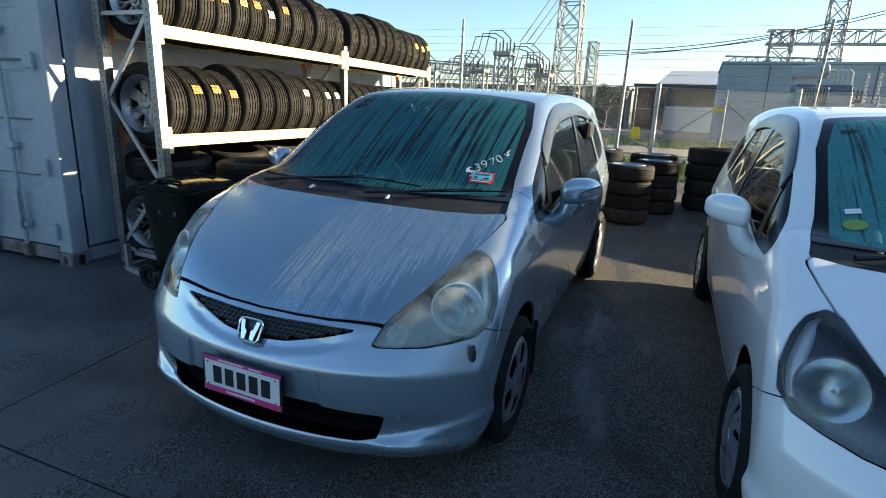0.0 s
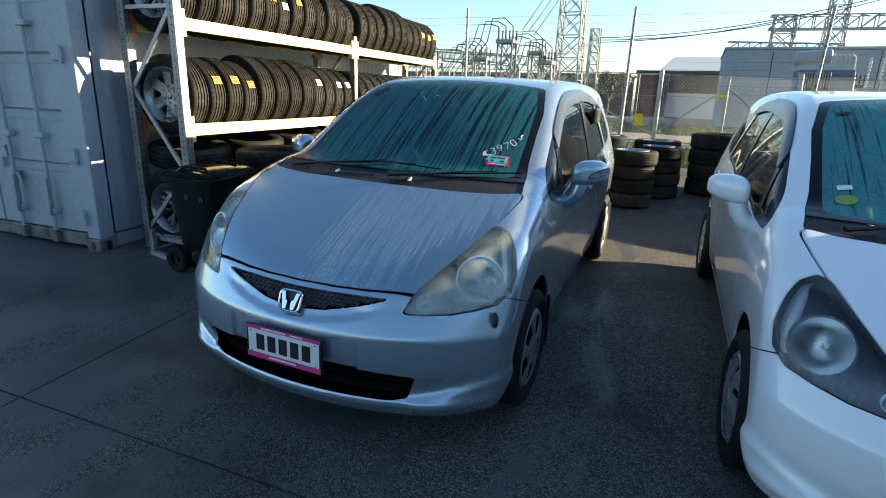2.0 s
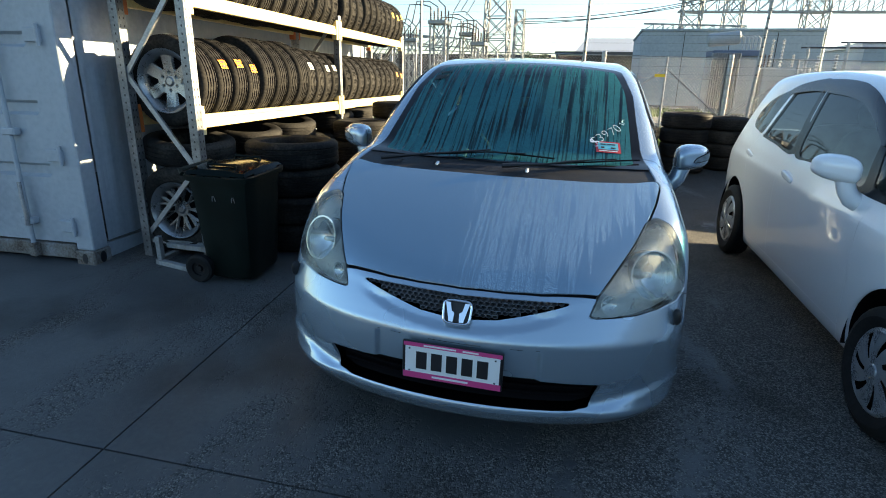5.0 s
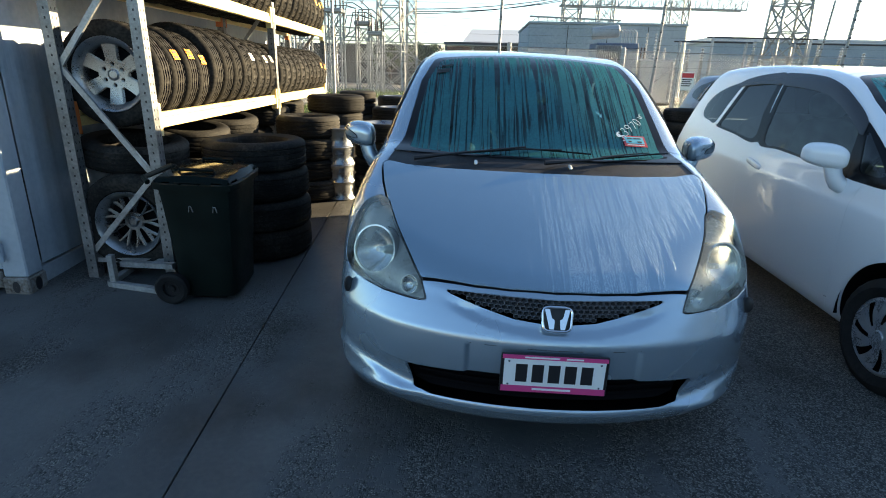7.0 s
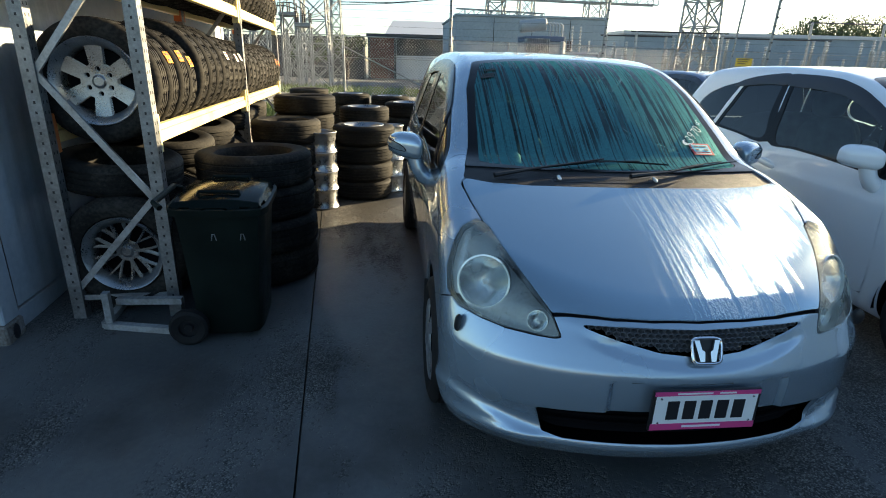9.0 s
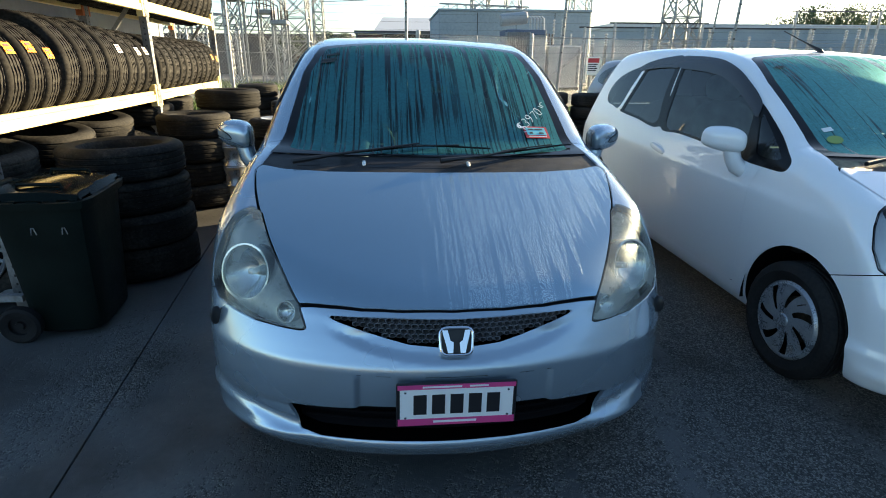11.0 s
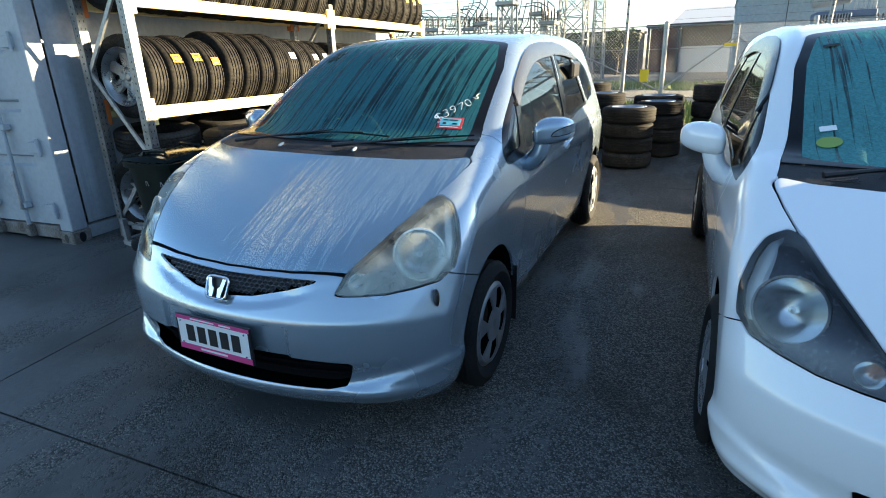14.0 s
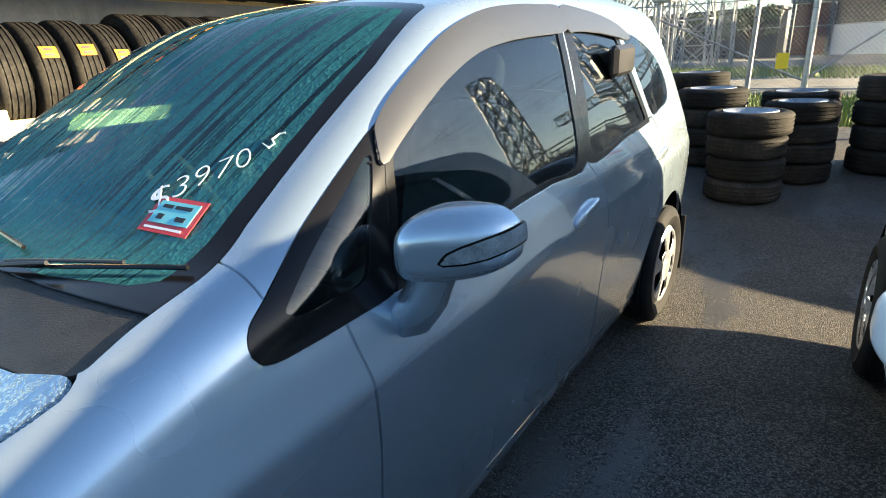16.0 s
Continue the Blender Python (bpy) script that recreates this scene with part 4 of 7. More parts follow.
def car_interior(car):
    """Dashboard, steering wheel, two front seats, rear bench and the mirror behind the screen."""
    def dash(x, y, z):
        return np.maximum.reduce([np.abs(x) - 0.70 + 0.3 * np.clip(y - 1.3, 0, 1), z - (0.985 - 0.10 * np.clip(y - 1.28, 0, 1) * 4), y - 1.50 - 0.05 * np.cos(x * 4), 1.02 - y, 0.55 - z]) * 0.9
    V, N, T = oriented(surface(dash, (-0.76, 0.98, 0.5), (0.76, 1.62, 1.05), 0.03))
    link("dashboard", mesh_from("dashboard", V, T, N), M_DASH, car)
    bm = bmesh.new()
    pts = [(-0.35 + 0.185 * math.cos(a), 1.62 - 0.075 * math.sin(a), 0.98 + 0.17 * math.sin(a)) for a in (2 * math.pi * k / 28 for k in range(29))]
    tube(bm, pts, 0.014, 8, False)
    bar(bm, (-0.51, 1.62, 0.98), (-0.19, 1.62, 0.98), 0.05, 0.03)
    tube(bm, [(-0.35, 1.62, 0.98), (-0.35, 1.45, 0.88)], [0.06, 0.05], 12)
    part("steering_wheel", bm, M_DASH, car, "", None, True)
    for x in (-0.36, 0.36):
        seat = blob_part("front_seat", (0.24, 0.26, 0.10), M_SEAT, car, pose(x, 2.02, 0.58), "", 3.5, 0.02)
        blob_part("seat_back", (0.235, 0.08, 0.32), M_SEAT, seat, pose(0, 0.27, 0.30, -16), "", 3.5, 0.02)
        blob_part("head_rest", (0.13, 0.05, 0.09), M_SEAT, seat, pose(0, 0.37, 0.70, -12), "", 3.0, 0.015)
    bench = blob_part("rear_bench", (0.62, 0.10, 0.34), M_SEAT, car, pose(0, 3.02, 0.82, -14), "", 4.0, 0.025)
    blob_part("rear_mirror", (0.11, 0.02, 0.032), M_BLACK, car, pose(0.0, 1.66, 1.365, 10), "", 3.5, 0.009)
    bm = bmesh.new()
    box(bm, -0.62, 0.62, 1.1, 3.4, 0.26, 0.34, 0.02)
    part("cabin_floor", bm, M_DASH, car)


def windscreen_wiper(car, arm_pts, blade_pts):
    """An arm and a thin rubber blade laid along points of the screen's plan."""
    def along(pts, n, lift0, lift1):
        p = np.array(pts, float)
        u = np.linspace(0, len(p) - 1, n)
        xs, ys = (np.interp(u, range(len(p)), p[:, i]) for i in (0, 1))
        return [screen_frame(float(x), float(y), lift0 + (lift1 - lift0) * k / (n - 1)).translation for k, (x, y) in enumerate(zip(xs, ys))]
    bm = bmesh.new()
    tube(bm, along(arm_pts, 9, 0.016, 0.026), [0.012, 0.011, 0.008, 0.006, 0.0055, 0.005, 0.005, 0.0045, 0.004], 8)
    w = part("wiper", bm, M_BLACK, car, "", None, True)
    bm = bmesh.new()
    tube(bm, along(blade_pts, 14, 0.011, 0.011), 0.0045, 6)
    part("wiper_blade", bm, M_SEAL, w)
    bm = bmesh.new()
    q = np.array(blade_pts, float)
    tube(bm, along([tuple(q[0] * 0.72 + q[-1] * 0.28 if len(q) == 2 else q[1] * 0.55 + q[0] * 0.45), tuple(q[-1] * 0.72 + q[0] * 0.28 if len(q) == 2 else q[1] * 0.45 + q[-1] * 0.55)], 8, 0.020, 0.020), 0.0035, 6)
    part("blade_bridge", bm, M_BLACK, w)


def number_plate(car):
    plate = thing("number_plate", "", "", pose(0, -0.006, 0.462, 90 - 2, 0, 0))
    plate.parent = car
    bm = bmesh.new()
    box(bm, -0.194, 0.194, -0.078, 0.078, -0.008, 0.004, 0.003)
    part("surround", bm, M_BLACK, plate, "black plastic plate holder")
    for z0, z1, nm in ((0.058, 0.074, "upper"), (-0.075, -0.050, "lower")):
        bm = bmesh.new()
        box(bm, -0.189, 0.189, z0, z1, 0.002, 0.0055)
        strip = part("pink_strip", bm, M_PINK, plate, "bright pink printed strip")
        bm = bmesh.new()
        if nm == "lower":
            box(bm, -0.075, 0.065, z0 + 0.009, z1 - 0.008, 0.0055, 0.0063)
        else:
            box(bm, -0.11, 0.015, z0 + 0.005, z1 - 0.005, 0.0055, 0.0063)
            box(bm, 0.04, 0.10, z0 + 0.005, z1 - 0.005, 0.0055, 0.0063)
        part("print_line", bm, M_PLATE, strip)
    bm = bmesh.new()
    box(bm, -0.182, 0.182, -0.050, 0.058, 0.001, 0.005)
    face = part("plate_face", bm, M_PLATE, plate)
    for k in range(5):
        bm = bmesh.new()
        x = -0.118 + k * 0.059
        box(bm, x - 0.021, x + 0.021, -0.034, 0.038, 0.005, 0.0062, 0.0)
        part("character_bar", bm, M_INK, face, "plain dark bar")
    for x in (-0.165, 0.165):
        for z in (-0.044, 0.049):
            bm = bmesh.new()
            lathe(bm, [(0.0, 0.0085), (0.004, 0.008), (0.005, 0.005)], 8, pose(x, z, 0))
            part("screw", bm, M_CHROME, plate)


def badge(car):
    """A chrome rounded frame with two flared uprights and a bridge."""
    b = thing("badge", "", "", pose(0, 0.056, 0.652, 64, 0, 0))
    b.parent = car
    bm = bmesh.new()
    pts = []
    for k in range(41):
        a = 2 * math.pi * k / 40
        c, s = math.cos(a), math.sin(a)
        r = (abs(c) ** 5 + abs(s) ** 5) ** -0.2
        pts.append((0.052 * c * r * (1 + 0.06 * s), 0.043 * s * r, 0.004))
    tube(bm, pts, 0.0055, 8, False)
    part("chrome_frame", bm, M_CHROME, b, "", None, True)
    for s in (-1, 1):
        bm = bmesh.new()
        vs = [(0.012, -0.036), (0.028, -0.036), (0.034, -0.010), (0.046, 0.036), (0.028, 0.036), (0.020, 0.004), (0.010, -0.002), (0.010, -0.012)]
        lo = [bm.verts.new((s * x, y, 0.0)) for x, y in vs]
        hi = [bm.verts.new((s * x, y, 0.010)) for x, y in vs]
        bm.faces.new(hi if s > 0 else hi[::-1])
        for k in range(8):
            q = (lo[k], lo[(k + 1) % 8], hi[(k + 1) % 8], hi[k])
            bm.faces.new(q if s > 0 else q[::-1])
        part("chrome_upright", bm, M_CHROME, b)
    bm = bmesh.new()
    box(bm, -0.05, 0.05, -0.04, 0.04, -0.012, -0.004, 0.004)
    part("badge_back", bm, M_BLACK, b)


PIECES = car_pieces()


def hatchback(name, label, m, paint, wet, screen_mat, lamp_mat, cap, indicator, group="parked hatchbacks", detail=True):
    P = PIECES
    car = thing(name, label, "car", m, group)
    panel("bonnet", P["bonnet"], wet, car, "bonnet beaded with dew" if wet is M_SILVER_WET else "")
    panel("front_bumper", P["bumper"], paint, car)
    panel("body_shell", P["shell"], paint, car)
    for s in "rl":
        panel("front_wing", P["wing_" + s], paint, car)
        fd = panel("front_door", P["front_door_" + s], paint, car)
        rd = panel("rear_door", P["rear_door_" + s], paint, car)
        panel("sill", P["sill_" + s], paint, car)
        for key, nm, mat in (("quarter", "quarter_window", M_GLASS), ("front", "front_door_window", M_GLASS), ("rear", "rear_door_window", M_DARKGLASS)):
            w = panel(nm, (lambda q: (q[0] - q[1] * 0.004, q[1], q[2]))(P[key + "_glass_" + s]), mat, car, "", 0.0)
            panel("window_frame", P[key + "_frame_" + s], M_SEAL, w)
        panel("rear_quarter_window", P["corner_glass_" + s], M_DARKGLASS, car, "", 0.0)
        for key in ("visor_f_", "visor_r_"):
            panel("rain_visor", P[key + s], M_VISOR, car, "smoked plastic rain visor", 0.008)
        k = 1 if s == "r" else -1
        # headlamp: clear lens over a shell with a main bowl and a small indicator bowl
        lens = P["lamp_" + s]
        lamp = panel("headlamp", lens, M_LENS_CLEAR if lamp_mat is M_LAMPDARK else M_LENS, car, "weathered headlamp", 0.004)
        V, N, T = lens
        high, low = split(lens, 0.30 - (np.abs(V[:, 0]) - 0.60) * 0.9 - (V[:, 1] - 0.25) * 0.55)
        bowls = ((0.712, 0.392, 0.762, 0.098, "main_bowl"), (0.548, 0.212, 0.692, 0.036, "indicator_bowl"))
        axis = np.array((k * 0.42, -0.82, 0.30)) / math.sqrt(0.42 ** 2 + 0.82 ** 2 + 0.30 ** 2)

        def pierced(q):
            """Leaves round holes where the bowls sit."""
            for cx, cy, cz, r, lab in bowls:
                d = q[0] - np.array((k * cx, cy, cz))
                d = d - (d @ axis)[:, None] * axis
                q = split(q, r * 1.01 - np.linalg.norm(d, axis=1))[0]
            return q
        panel("lamp_shell", pierced((low[0] - low[1] * 0.055, low[1], low[2])), lamp_mat, lamp, "", 0.0)
        panel("reflector_panel", pierced((high[0] - high[1] * 0.034, high[1], high[2])), M_BRIGHT, lamp, "bright upper reflector", 0.03)
        edge = split(lens, -(lamp_f(lens) + 0.006))[0]
        panel("lamp_rim", (edge[0] - edge[1] * 0.002, edge[1], edge[2]), M_BLACK, lamp, "", 0.02)
        for cx, cy, cz, r, lab in bowls:
            at = Matrix.Translation((k * cx, cy, cz)) @ look((0, 0, 0), (-k * 0.42, 0.82, -0.30))
            bm = bmesh.new()
            lathe(bm, [(r * q, -0.62 * r * (1 - q * q)) for q in (1.0, 0.9, 0.78, 0.64, 0.5, 0.36, 0.22, 0.10, 0.02)], 40)
            bowl = part(lab, bm, M_BOWL, lamp, "", at, True)
            bm = bmesh.new()
            lathe(bm, [(r * 0.99, -0.05), (r * 1.05, 0.000), (r * 1.04, 0.008), (r * 0.97, 0.008), (r * 0.96, -0.004)], 40)
            part("bowl_ring", bm, M_LAMPDARK if lamp_mat is M_LAMPDARK else M_BRIGHT, bowl, "", None, True)
            bm = bmesh.new()
            lathe(bm, [(0.002, -0.20 * r), (r * 0.11, -0.22 * r), (r * 0.13, -0.32 * r), (r * 0.12, -0.62 * r)], 20)
            part("bulb_cap", bm, M_AMBER if lab == "indicator_bowl" and lamp_mat is M_LAMPDARK else M_BRIGHT, bowl, "", None, True)
        door_mirror(car, k, paint, indicator)
        for hy, hz, dr in ((2.262, 0.850, fd), (3.10, 0.865, rd)):
            x = k * (0.868 - 0.018 if dr is fd else 0.862 - 0.022)
            blob_part("handle_cup", (0.005, 0.104, 0.052), M_BLACK if paint is M_BLUE else paint, dr, pose(x + k * 0.002, hy, hz - 0.004, 9), "", 3.0, 0.0075)
            blob_part("handle", (0.013, 0.098, 0.021), paint, dr, pose(x + k * 0.012, hy + 0.006, hz + 0.018, 9), "", 3.2, 0.0075)
        for wy in (0.80, 3.32):
            road_wheel(car, k * 0.792, wy, cap, M_HUBCAP if cap is CAP_FIVE else M_CAPBRIGHT)
            bm = bmesh.new()
            rings = lathe(bm, [(0.368, 0.0), (0.376, 0.10), (0.37, 0.33), (0.05, 0.33)], 40)
            at = pose(k * 0.845, wy, 0.295, 0, -90 * k, 0)
            bmesh.ops.delete(bm, geom=[f for f in bm.faces if (at @ f.calc_center_median()).z < 0.22], context="FACES")
            part("arch_liner", bm, M_LINER, car, "", at, True)
            if paint is M_SILVER:
                bm = bmesh.new()
                box(bm, k * 0.70, k * 0.865, wy + 0.352, wy + 0.364, 0.13, 0.44, 0.003)
                part("mud_flap", bm, M_BLACK, car)
    panel("windscreen", P["windscreen"], screen_mat, car, "windscreen clouded with dew and run-down streaks", 0.0)
    panel("screen_border", P["seal"], M_SEAL, car, "", 0.004)
    cowl = panel("cowl", (P["cowl"][0] - P["cowl"][1] * 0.006, P["cowl"][1], P["cowl"][2]), M_COWL, car, "black cowl panel with dew")
    panel("tail_window", P["tail_glass"], M_DARKGLASS, car, "", 0.0)
    V, N, T = P["liner"]
    panel("inner_shell", (V, N, T), M_LINER, car, "", 0.0)
    # mouth and grille, set back into the bumper
    mo = P["mouth"]
    panel("air_intake", (mo[0] + (0, 0.07, 0), mo[1], mo[2]), M_LINER, car, "", 0.0)
    panel("grille_back", (P["grille"][0] + (0, 0.045, 0), P["grille"][1], P["grille"][2]), M_LINER, car, "", 0.0)
    if detail:
        for z in (0.325, 0.355, 0.385):
            bm = bmesh.new()
            tube(bm, [(x, 0.085 + 0.30 * x * x, z) for x in (-0.5, -0.3, -0.1, 0.1, 0.3, 0.5)], 0.005, 6)
            part("intake_bar", bm, M_LINER, car)

        def gy(x, z):
            return 0.042 + 0.30 * x * x + (z - 0.60) * 0.42 + 0.022
        part("grille_mesh", honeycomb([(a * 1.02, b) for a, b in GRILLE], gy, 0.02, 0.0235, 0.24), M_GRILLE, car, "black honeycomb grille")
        badge(car)
        number_plate(car)
        for k in (-1, 1) if paint is M_SILVER else ():
            blob_part("washer_jet", (0.010, 0.022, 0.034), M_BLACK, car, pose(k * 0.812, 0.322, 0.630, 0, 0, 36 * k), "", 2.2, 0.006)
        windscreen_wiper(car, [(-0.60, 0.868), (-0.34, 0.935), (-0.06, 1.000)], [(-0.42, 0.935), (-0.06, 1.006), (0.26, 0.990)])
        windscreen_wiper(car, [(0.02, 0.862), (0.22, 0.900), (0.42, 0.975)], [(0.16, 0.905), (0.42, 0.985), (0.665, 1.085)])
        # slotted vents in the cowl, with two clips
        for x0, x1 in ((-0.58, -0.48), (-0.33, 0.13)):
            bm = bmesh.new()
            for kx in range(int((x1 - x0) / 0.0115)):
                for ky in range(5):
                    x = x0 + (kx + 0.5 * (ky % 2)) * 0.0115
                    y = 0.842 + ky * 0.0115 + 0.10 * x * x
                    box(bm, -0.0046, 0.0046, -0.0046, 0.0046, -0.0085, -0.0045, 0, screen_frame(x, y, 0.0))
            part("cowl_vent", bm, M_INK, cowl, "slotted vent")
        for x in (-0.305, 0.142):
            f = screen_frame(x, 0.862 + 0.10 * x * x, 0.0)
            blob_part("cowl_clip", (0.009, 0.022, 0.006), M_BRIGHT, cowl, f, "", 2.5, 0.004)
    car_interior(car)
    return car


def on_ground(x, y, rz=0.0):
    """A pose that stands on the sloping yard."""
    n = Vector((0.02, -0.034, 1)).normalized()
    rot = Vector((0, 0, 1)).rotation_difference(n).to_matrix().to_4x4()
    return Matrix.Translation((x, y, ground_z(x, y))) @ rot @ pose(0, 0, 0, 0, 0, rz)


silver = hatchback("silver_hatchback", "silver blue hatchback with dewy bonnet and smoked rain visors", on_ground(0, 0, 1.17), M_SILVER, M_SILVER_WET, M_SCREEN, M_LAMPBODY, CAP_FIVE, True)
white = hatchback("white_hatchback", "white hatchback with silver hubcaps parked on the concrete", on_ground(2.645, 0.06, 3.0), M_WHITE, M_WHITE_WET, M_SCREEN_WHITE, M_LAMPDARK, CAP_FAN, False)


# ---------------------------------------------------------------- ground and boundary
def worn_floor(name):
    """Smooth trowelled concrete, worn through to coarse dark aggregate in streaks and, towards +x, almost everywhere."""
    m, t, b = material(name, (0.1, 0.1, 0.1), 0.7)
    l = t.links
    co, mp, wear, rag, sep, bias, add1, add2, ramp = nodes_of(t, "TexCoord", "Mapping", "TexNoise", "TexNoise", "SeparateXYZ", "MapRange", "Math", "Math", "ValToRGB")
    mp.inputs["Rotation"].default_value = (0, 0, radians(-24))
    mp.inputs["Scale"].default_value = (1.5, 0.55, 1)
    l.new(co.outputs["Object"], mp.inputs["Vector"]), l.new(mp.outputs[0], wear.inputs["Vector"])
    wear.inputs["Scale"].default_value, wear.inputs["Detail"].default_value, wear.inputs["Roughness"].default_value = 1.25, 6, 0.62
    rag.inputs["Scale"].default_value, rag.inputs["Detail"].default_value = 45, 2
    l.new(co.outputs["Object"], rag.inputs["Vector"]), l.new(co.outputs["Object"], sep.inputs[0])
    bias.inputs[1].default_value, bias.inputs[2].default_value = -0.6, 1.5
    bias.inputs[3].default_value, bias.inputs[4].default_value = -0.02, 0.17
    l.new(sep.outputs[0], bias.inputs[0])
    add1.operation = add2.operation = "MULTIPLY_ADD"
    add1.inputs[1].default_value = 0.30
    l.new(rag.outputs[0], add1.inputs[0]), l.new(wear.outputs[0], add1.inputs[2])
    add2.inputs[1].default_value = 1.0
    l.new(bias.outputs[0], add2.inputs[0]), l.new(add1.outputs[0], add2.inputs[2])
    ramp.color_ramp.elements[0].position, ramp.color_ramp.elements[1].position = 0.66, 0.76
    l.new(add2.outputs[0], ramp.inputs[0])
    mask = ramp.outputs[0]
    # smooth skin
    n1, n2, skin = nodes_of(t, "TexNoise", "TexNoise", "ValToRGB")
    n1.inputs["Scale"].default_value, n1.inputs["Detail"].default_value = 1.1, 7
    n1.inputs["Roughness"].default_value = 0.62
    l.new(co.outputs["Object"], n1.inputs["Vector"])
    skin.color_ramp.elements[0].position, skin.color_ramp.elements[1].position = 0.46, 0.84
    skin.color_ramp.elements[0].color, skin.color_ramp.elements[1].color = (0.047, 0.050, 0.053, 1), (0.098, 0.100, 0.099, 1)
    speck = nodes_of(t, "Math")[0]
    speck.operation = "MULTIPLY_ADD"
    speck.inputs[1].default_value = 0.30
    l.new(rag.outputs[0], speck.inputs[0]), l.new(n1.outputs[0], speck.inputs[2])
    l.new(speck.outputs[0], skin.inputs[0])
    # stones of two sizes
    v1, v2, hsv1, stones = nodes_of(t, "TexVoronoi", "TexVoronoi", "SeparateColor", "ValToRGB")
    v1.inputs["Scale"].default_value, v2.inputs["Scale"].default_value = 150, 160
    l.new(co.outputs["Object"], v1.inputs["Vector"]), l.new(co.outputs["Object"], v2.inputs["Vector"])
    l.new(v1.outputs["Color"], hsv1.inputs[0])
    el = stones.color_ramp.elements
    el[0].position, el[0].color = 0.12, (0.030, 0.031, 0.032, 1)
    el[1].position, el[1].color = 0.95, (0.23, 0.225, 0.21, 1)
    e = el.new(0.5)
    e.color = (0.080, 0.081, 0.080, 1)
    l.new(hsv1.outputs[0], stones.inputs[0])
    gap, grit = nodes_of(t, "MapRange", "Mix")
    gap.inputs[1].default_value, gap.inputs[2].default_value = 0.25, 0.75
    gap.inputs[3].default_value, gap.inputs[4].default_value = 1.0, 0.45
    l.new(v1.outputs["Distance"], gap.inputs[0])
    grit.data_type, grit.blend_type = "RGBA", "MULTIPLY"
    grit.inputs[0].default_value = 1.0
    l.new(stones.outputs[0], grit.inputs[6]), l.new(gap.outputs[0], grit.inputs[7])
    both, stain, sr, wet = nodes_of(t, "Mix", "TexNoise", "ValToRGB", "Mix")
    both.data_type = wet.data_type = "RGBA"
    l.new(mask, both.inputs[0]), l.new(skin.outputs[0], both.inputs[6]), l.new(grit.outputs[2], both.inputs[7])
    stain.inputs["Scale"].default_value, stain.inputs["Detail"].default_value, stain.inputs["Roughness"].default_value = 0.8, 5, 0.6
    l.new(co.outputs["Object"], stain.inputs["Vector"])
    sr.color_ramp.elements[0].position, sr.color_ramp.elements[1].position = 0.52, 0.68
    l.new(stain.outputs[0], sr.inputs[0])
    wet.blend_type = "MULTIPLY"
    wet.inputs[7].default_value = (0.38, 0.37, 0.35, 1)
    l.new(sr.outputs[0], wet.inputs[0]), l.new(both.outputs[2], wet.inputs[6])
    # Multiplies the floor darker and browner towards +y, past a ragged edge.
    brown, reach, fringe = nodes_of(t, "Mix", "MapRange", "Math")
    brown.data_type, brown.blend_type, fringe.operation = "RGBA", "MULTIPLY", "MULTIPLY_ADD"
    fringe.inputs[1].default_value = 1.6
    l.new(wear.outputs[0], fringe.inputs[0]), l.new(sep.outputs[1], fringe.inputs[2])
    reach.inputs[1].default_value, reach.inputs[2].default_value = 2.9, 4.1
    l.new(fringe.outputs[0], reach.inputs[0]), l.new(reach.outputs[0], brown.inputs[0])
    brown.inputs[7].default_value = (0.60, 0.54, 0.48, 1)
    l.new(wet.outputs[2], brown.inputs[6]), l.new(brown.outputs[2], b.inputs["Base Color"])
    hmix, bump, rmix = nodes_of(t, "Mix", "Bump", "MapRange")
    l.new(mask, hmix.inputs[0]), l.new(v2.outputs["Distance"], hmix.inputs[3])
    n2.inputs["Scale"].default_value = 240
    l.new(co.outputs["Object"], n2.inputs["Vector"])
    low = nodes_of(t, "Math")[0]
    low.operation = "MULTIPLY_ADD"
    low.inputs[1].default_value, low.inputs[2].default_value = 0.12, 0.75
    l.new(n2.outputs[0], low.inputs[0]), l.new(low.outputs[0], hmix.inputs[2])
    inv = nodes_of(t, "Math")[0]
    inv.operation = "SUBTRACT"
    inv.inputs[0].default_value = 1.0
    l.new(v1.outputs["Distance"], inv.inputs[1]), l.new(inv.outputs[0], hmix.inputs[3])
    bump.inputs["Strength"].default_value, bump.inputs["Distance"].default_value = 0.8, 0.008
    l.new(hmix.outputs[0], bump.inputs["Height"]), l.new(bump.outputs[0], b.inputs["Normal"])
    rmix.inputs[3].default_value, rmix.inputs[4].default_value = 0.50, 0.80
    l.new(mask, rmix.inputs[0]), l.new(rmix.outputs[0], b.inputs["Roughness"])
    return m


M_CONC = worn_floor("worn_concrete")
M_JOINT, _t, _b = material("joint_dirt", (0.02, 0.02, 0.018), 0.95)
M_FIELD, _t, _b = material("gravel_and_dirt", (0.12, 0.115, 0.10), 0.95)
vary(_t, _b, [(0.06, 0.058, 0.05), (0.12, 0.115, 0.10), (0.18, 0.17, 0.15)], 0.35, 12, 0.3)
M_GRASS, _t, _b = material("grass_blades", (0.10, 0.16, 0.03), 0.7)
vary(_t, _b, [(0.06, 0.11, 0.02), (0.15, 0.20, 0.04), (0.20, 0.22, 0.07)], 1.5, 30, 0.0)
M_ROAD, _t, _b = material("asphalt", (0.05, 0.05, 0.052), 0.9)
vary(_t, _b, [(0.04, 0.04, 0.042), (0.07, 0.07, 0.07)], 0.5, 60, 0.2)

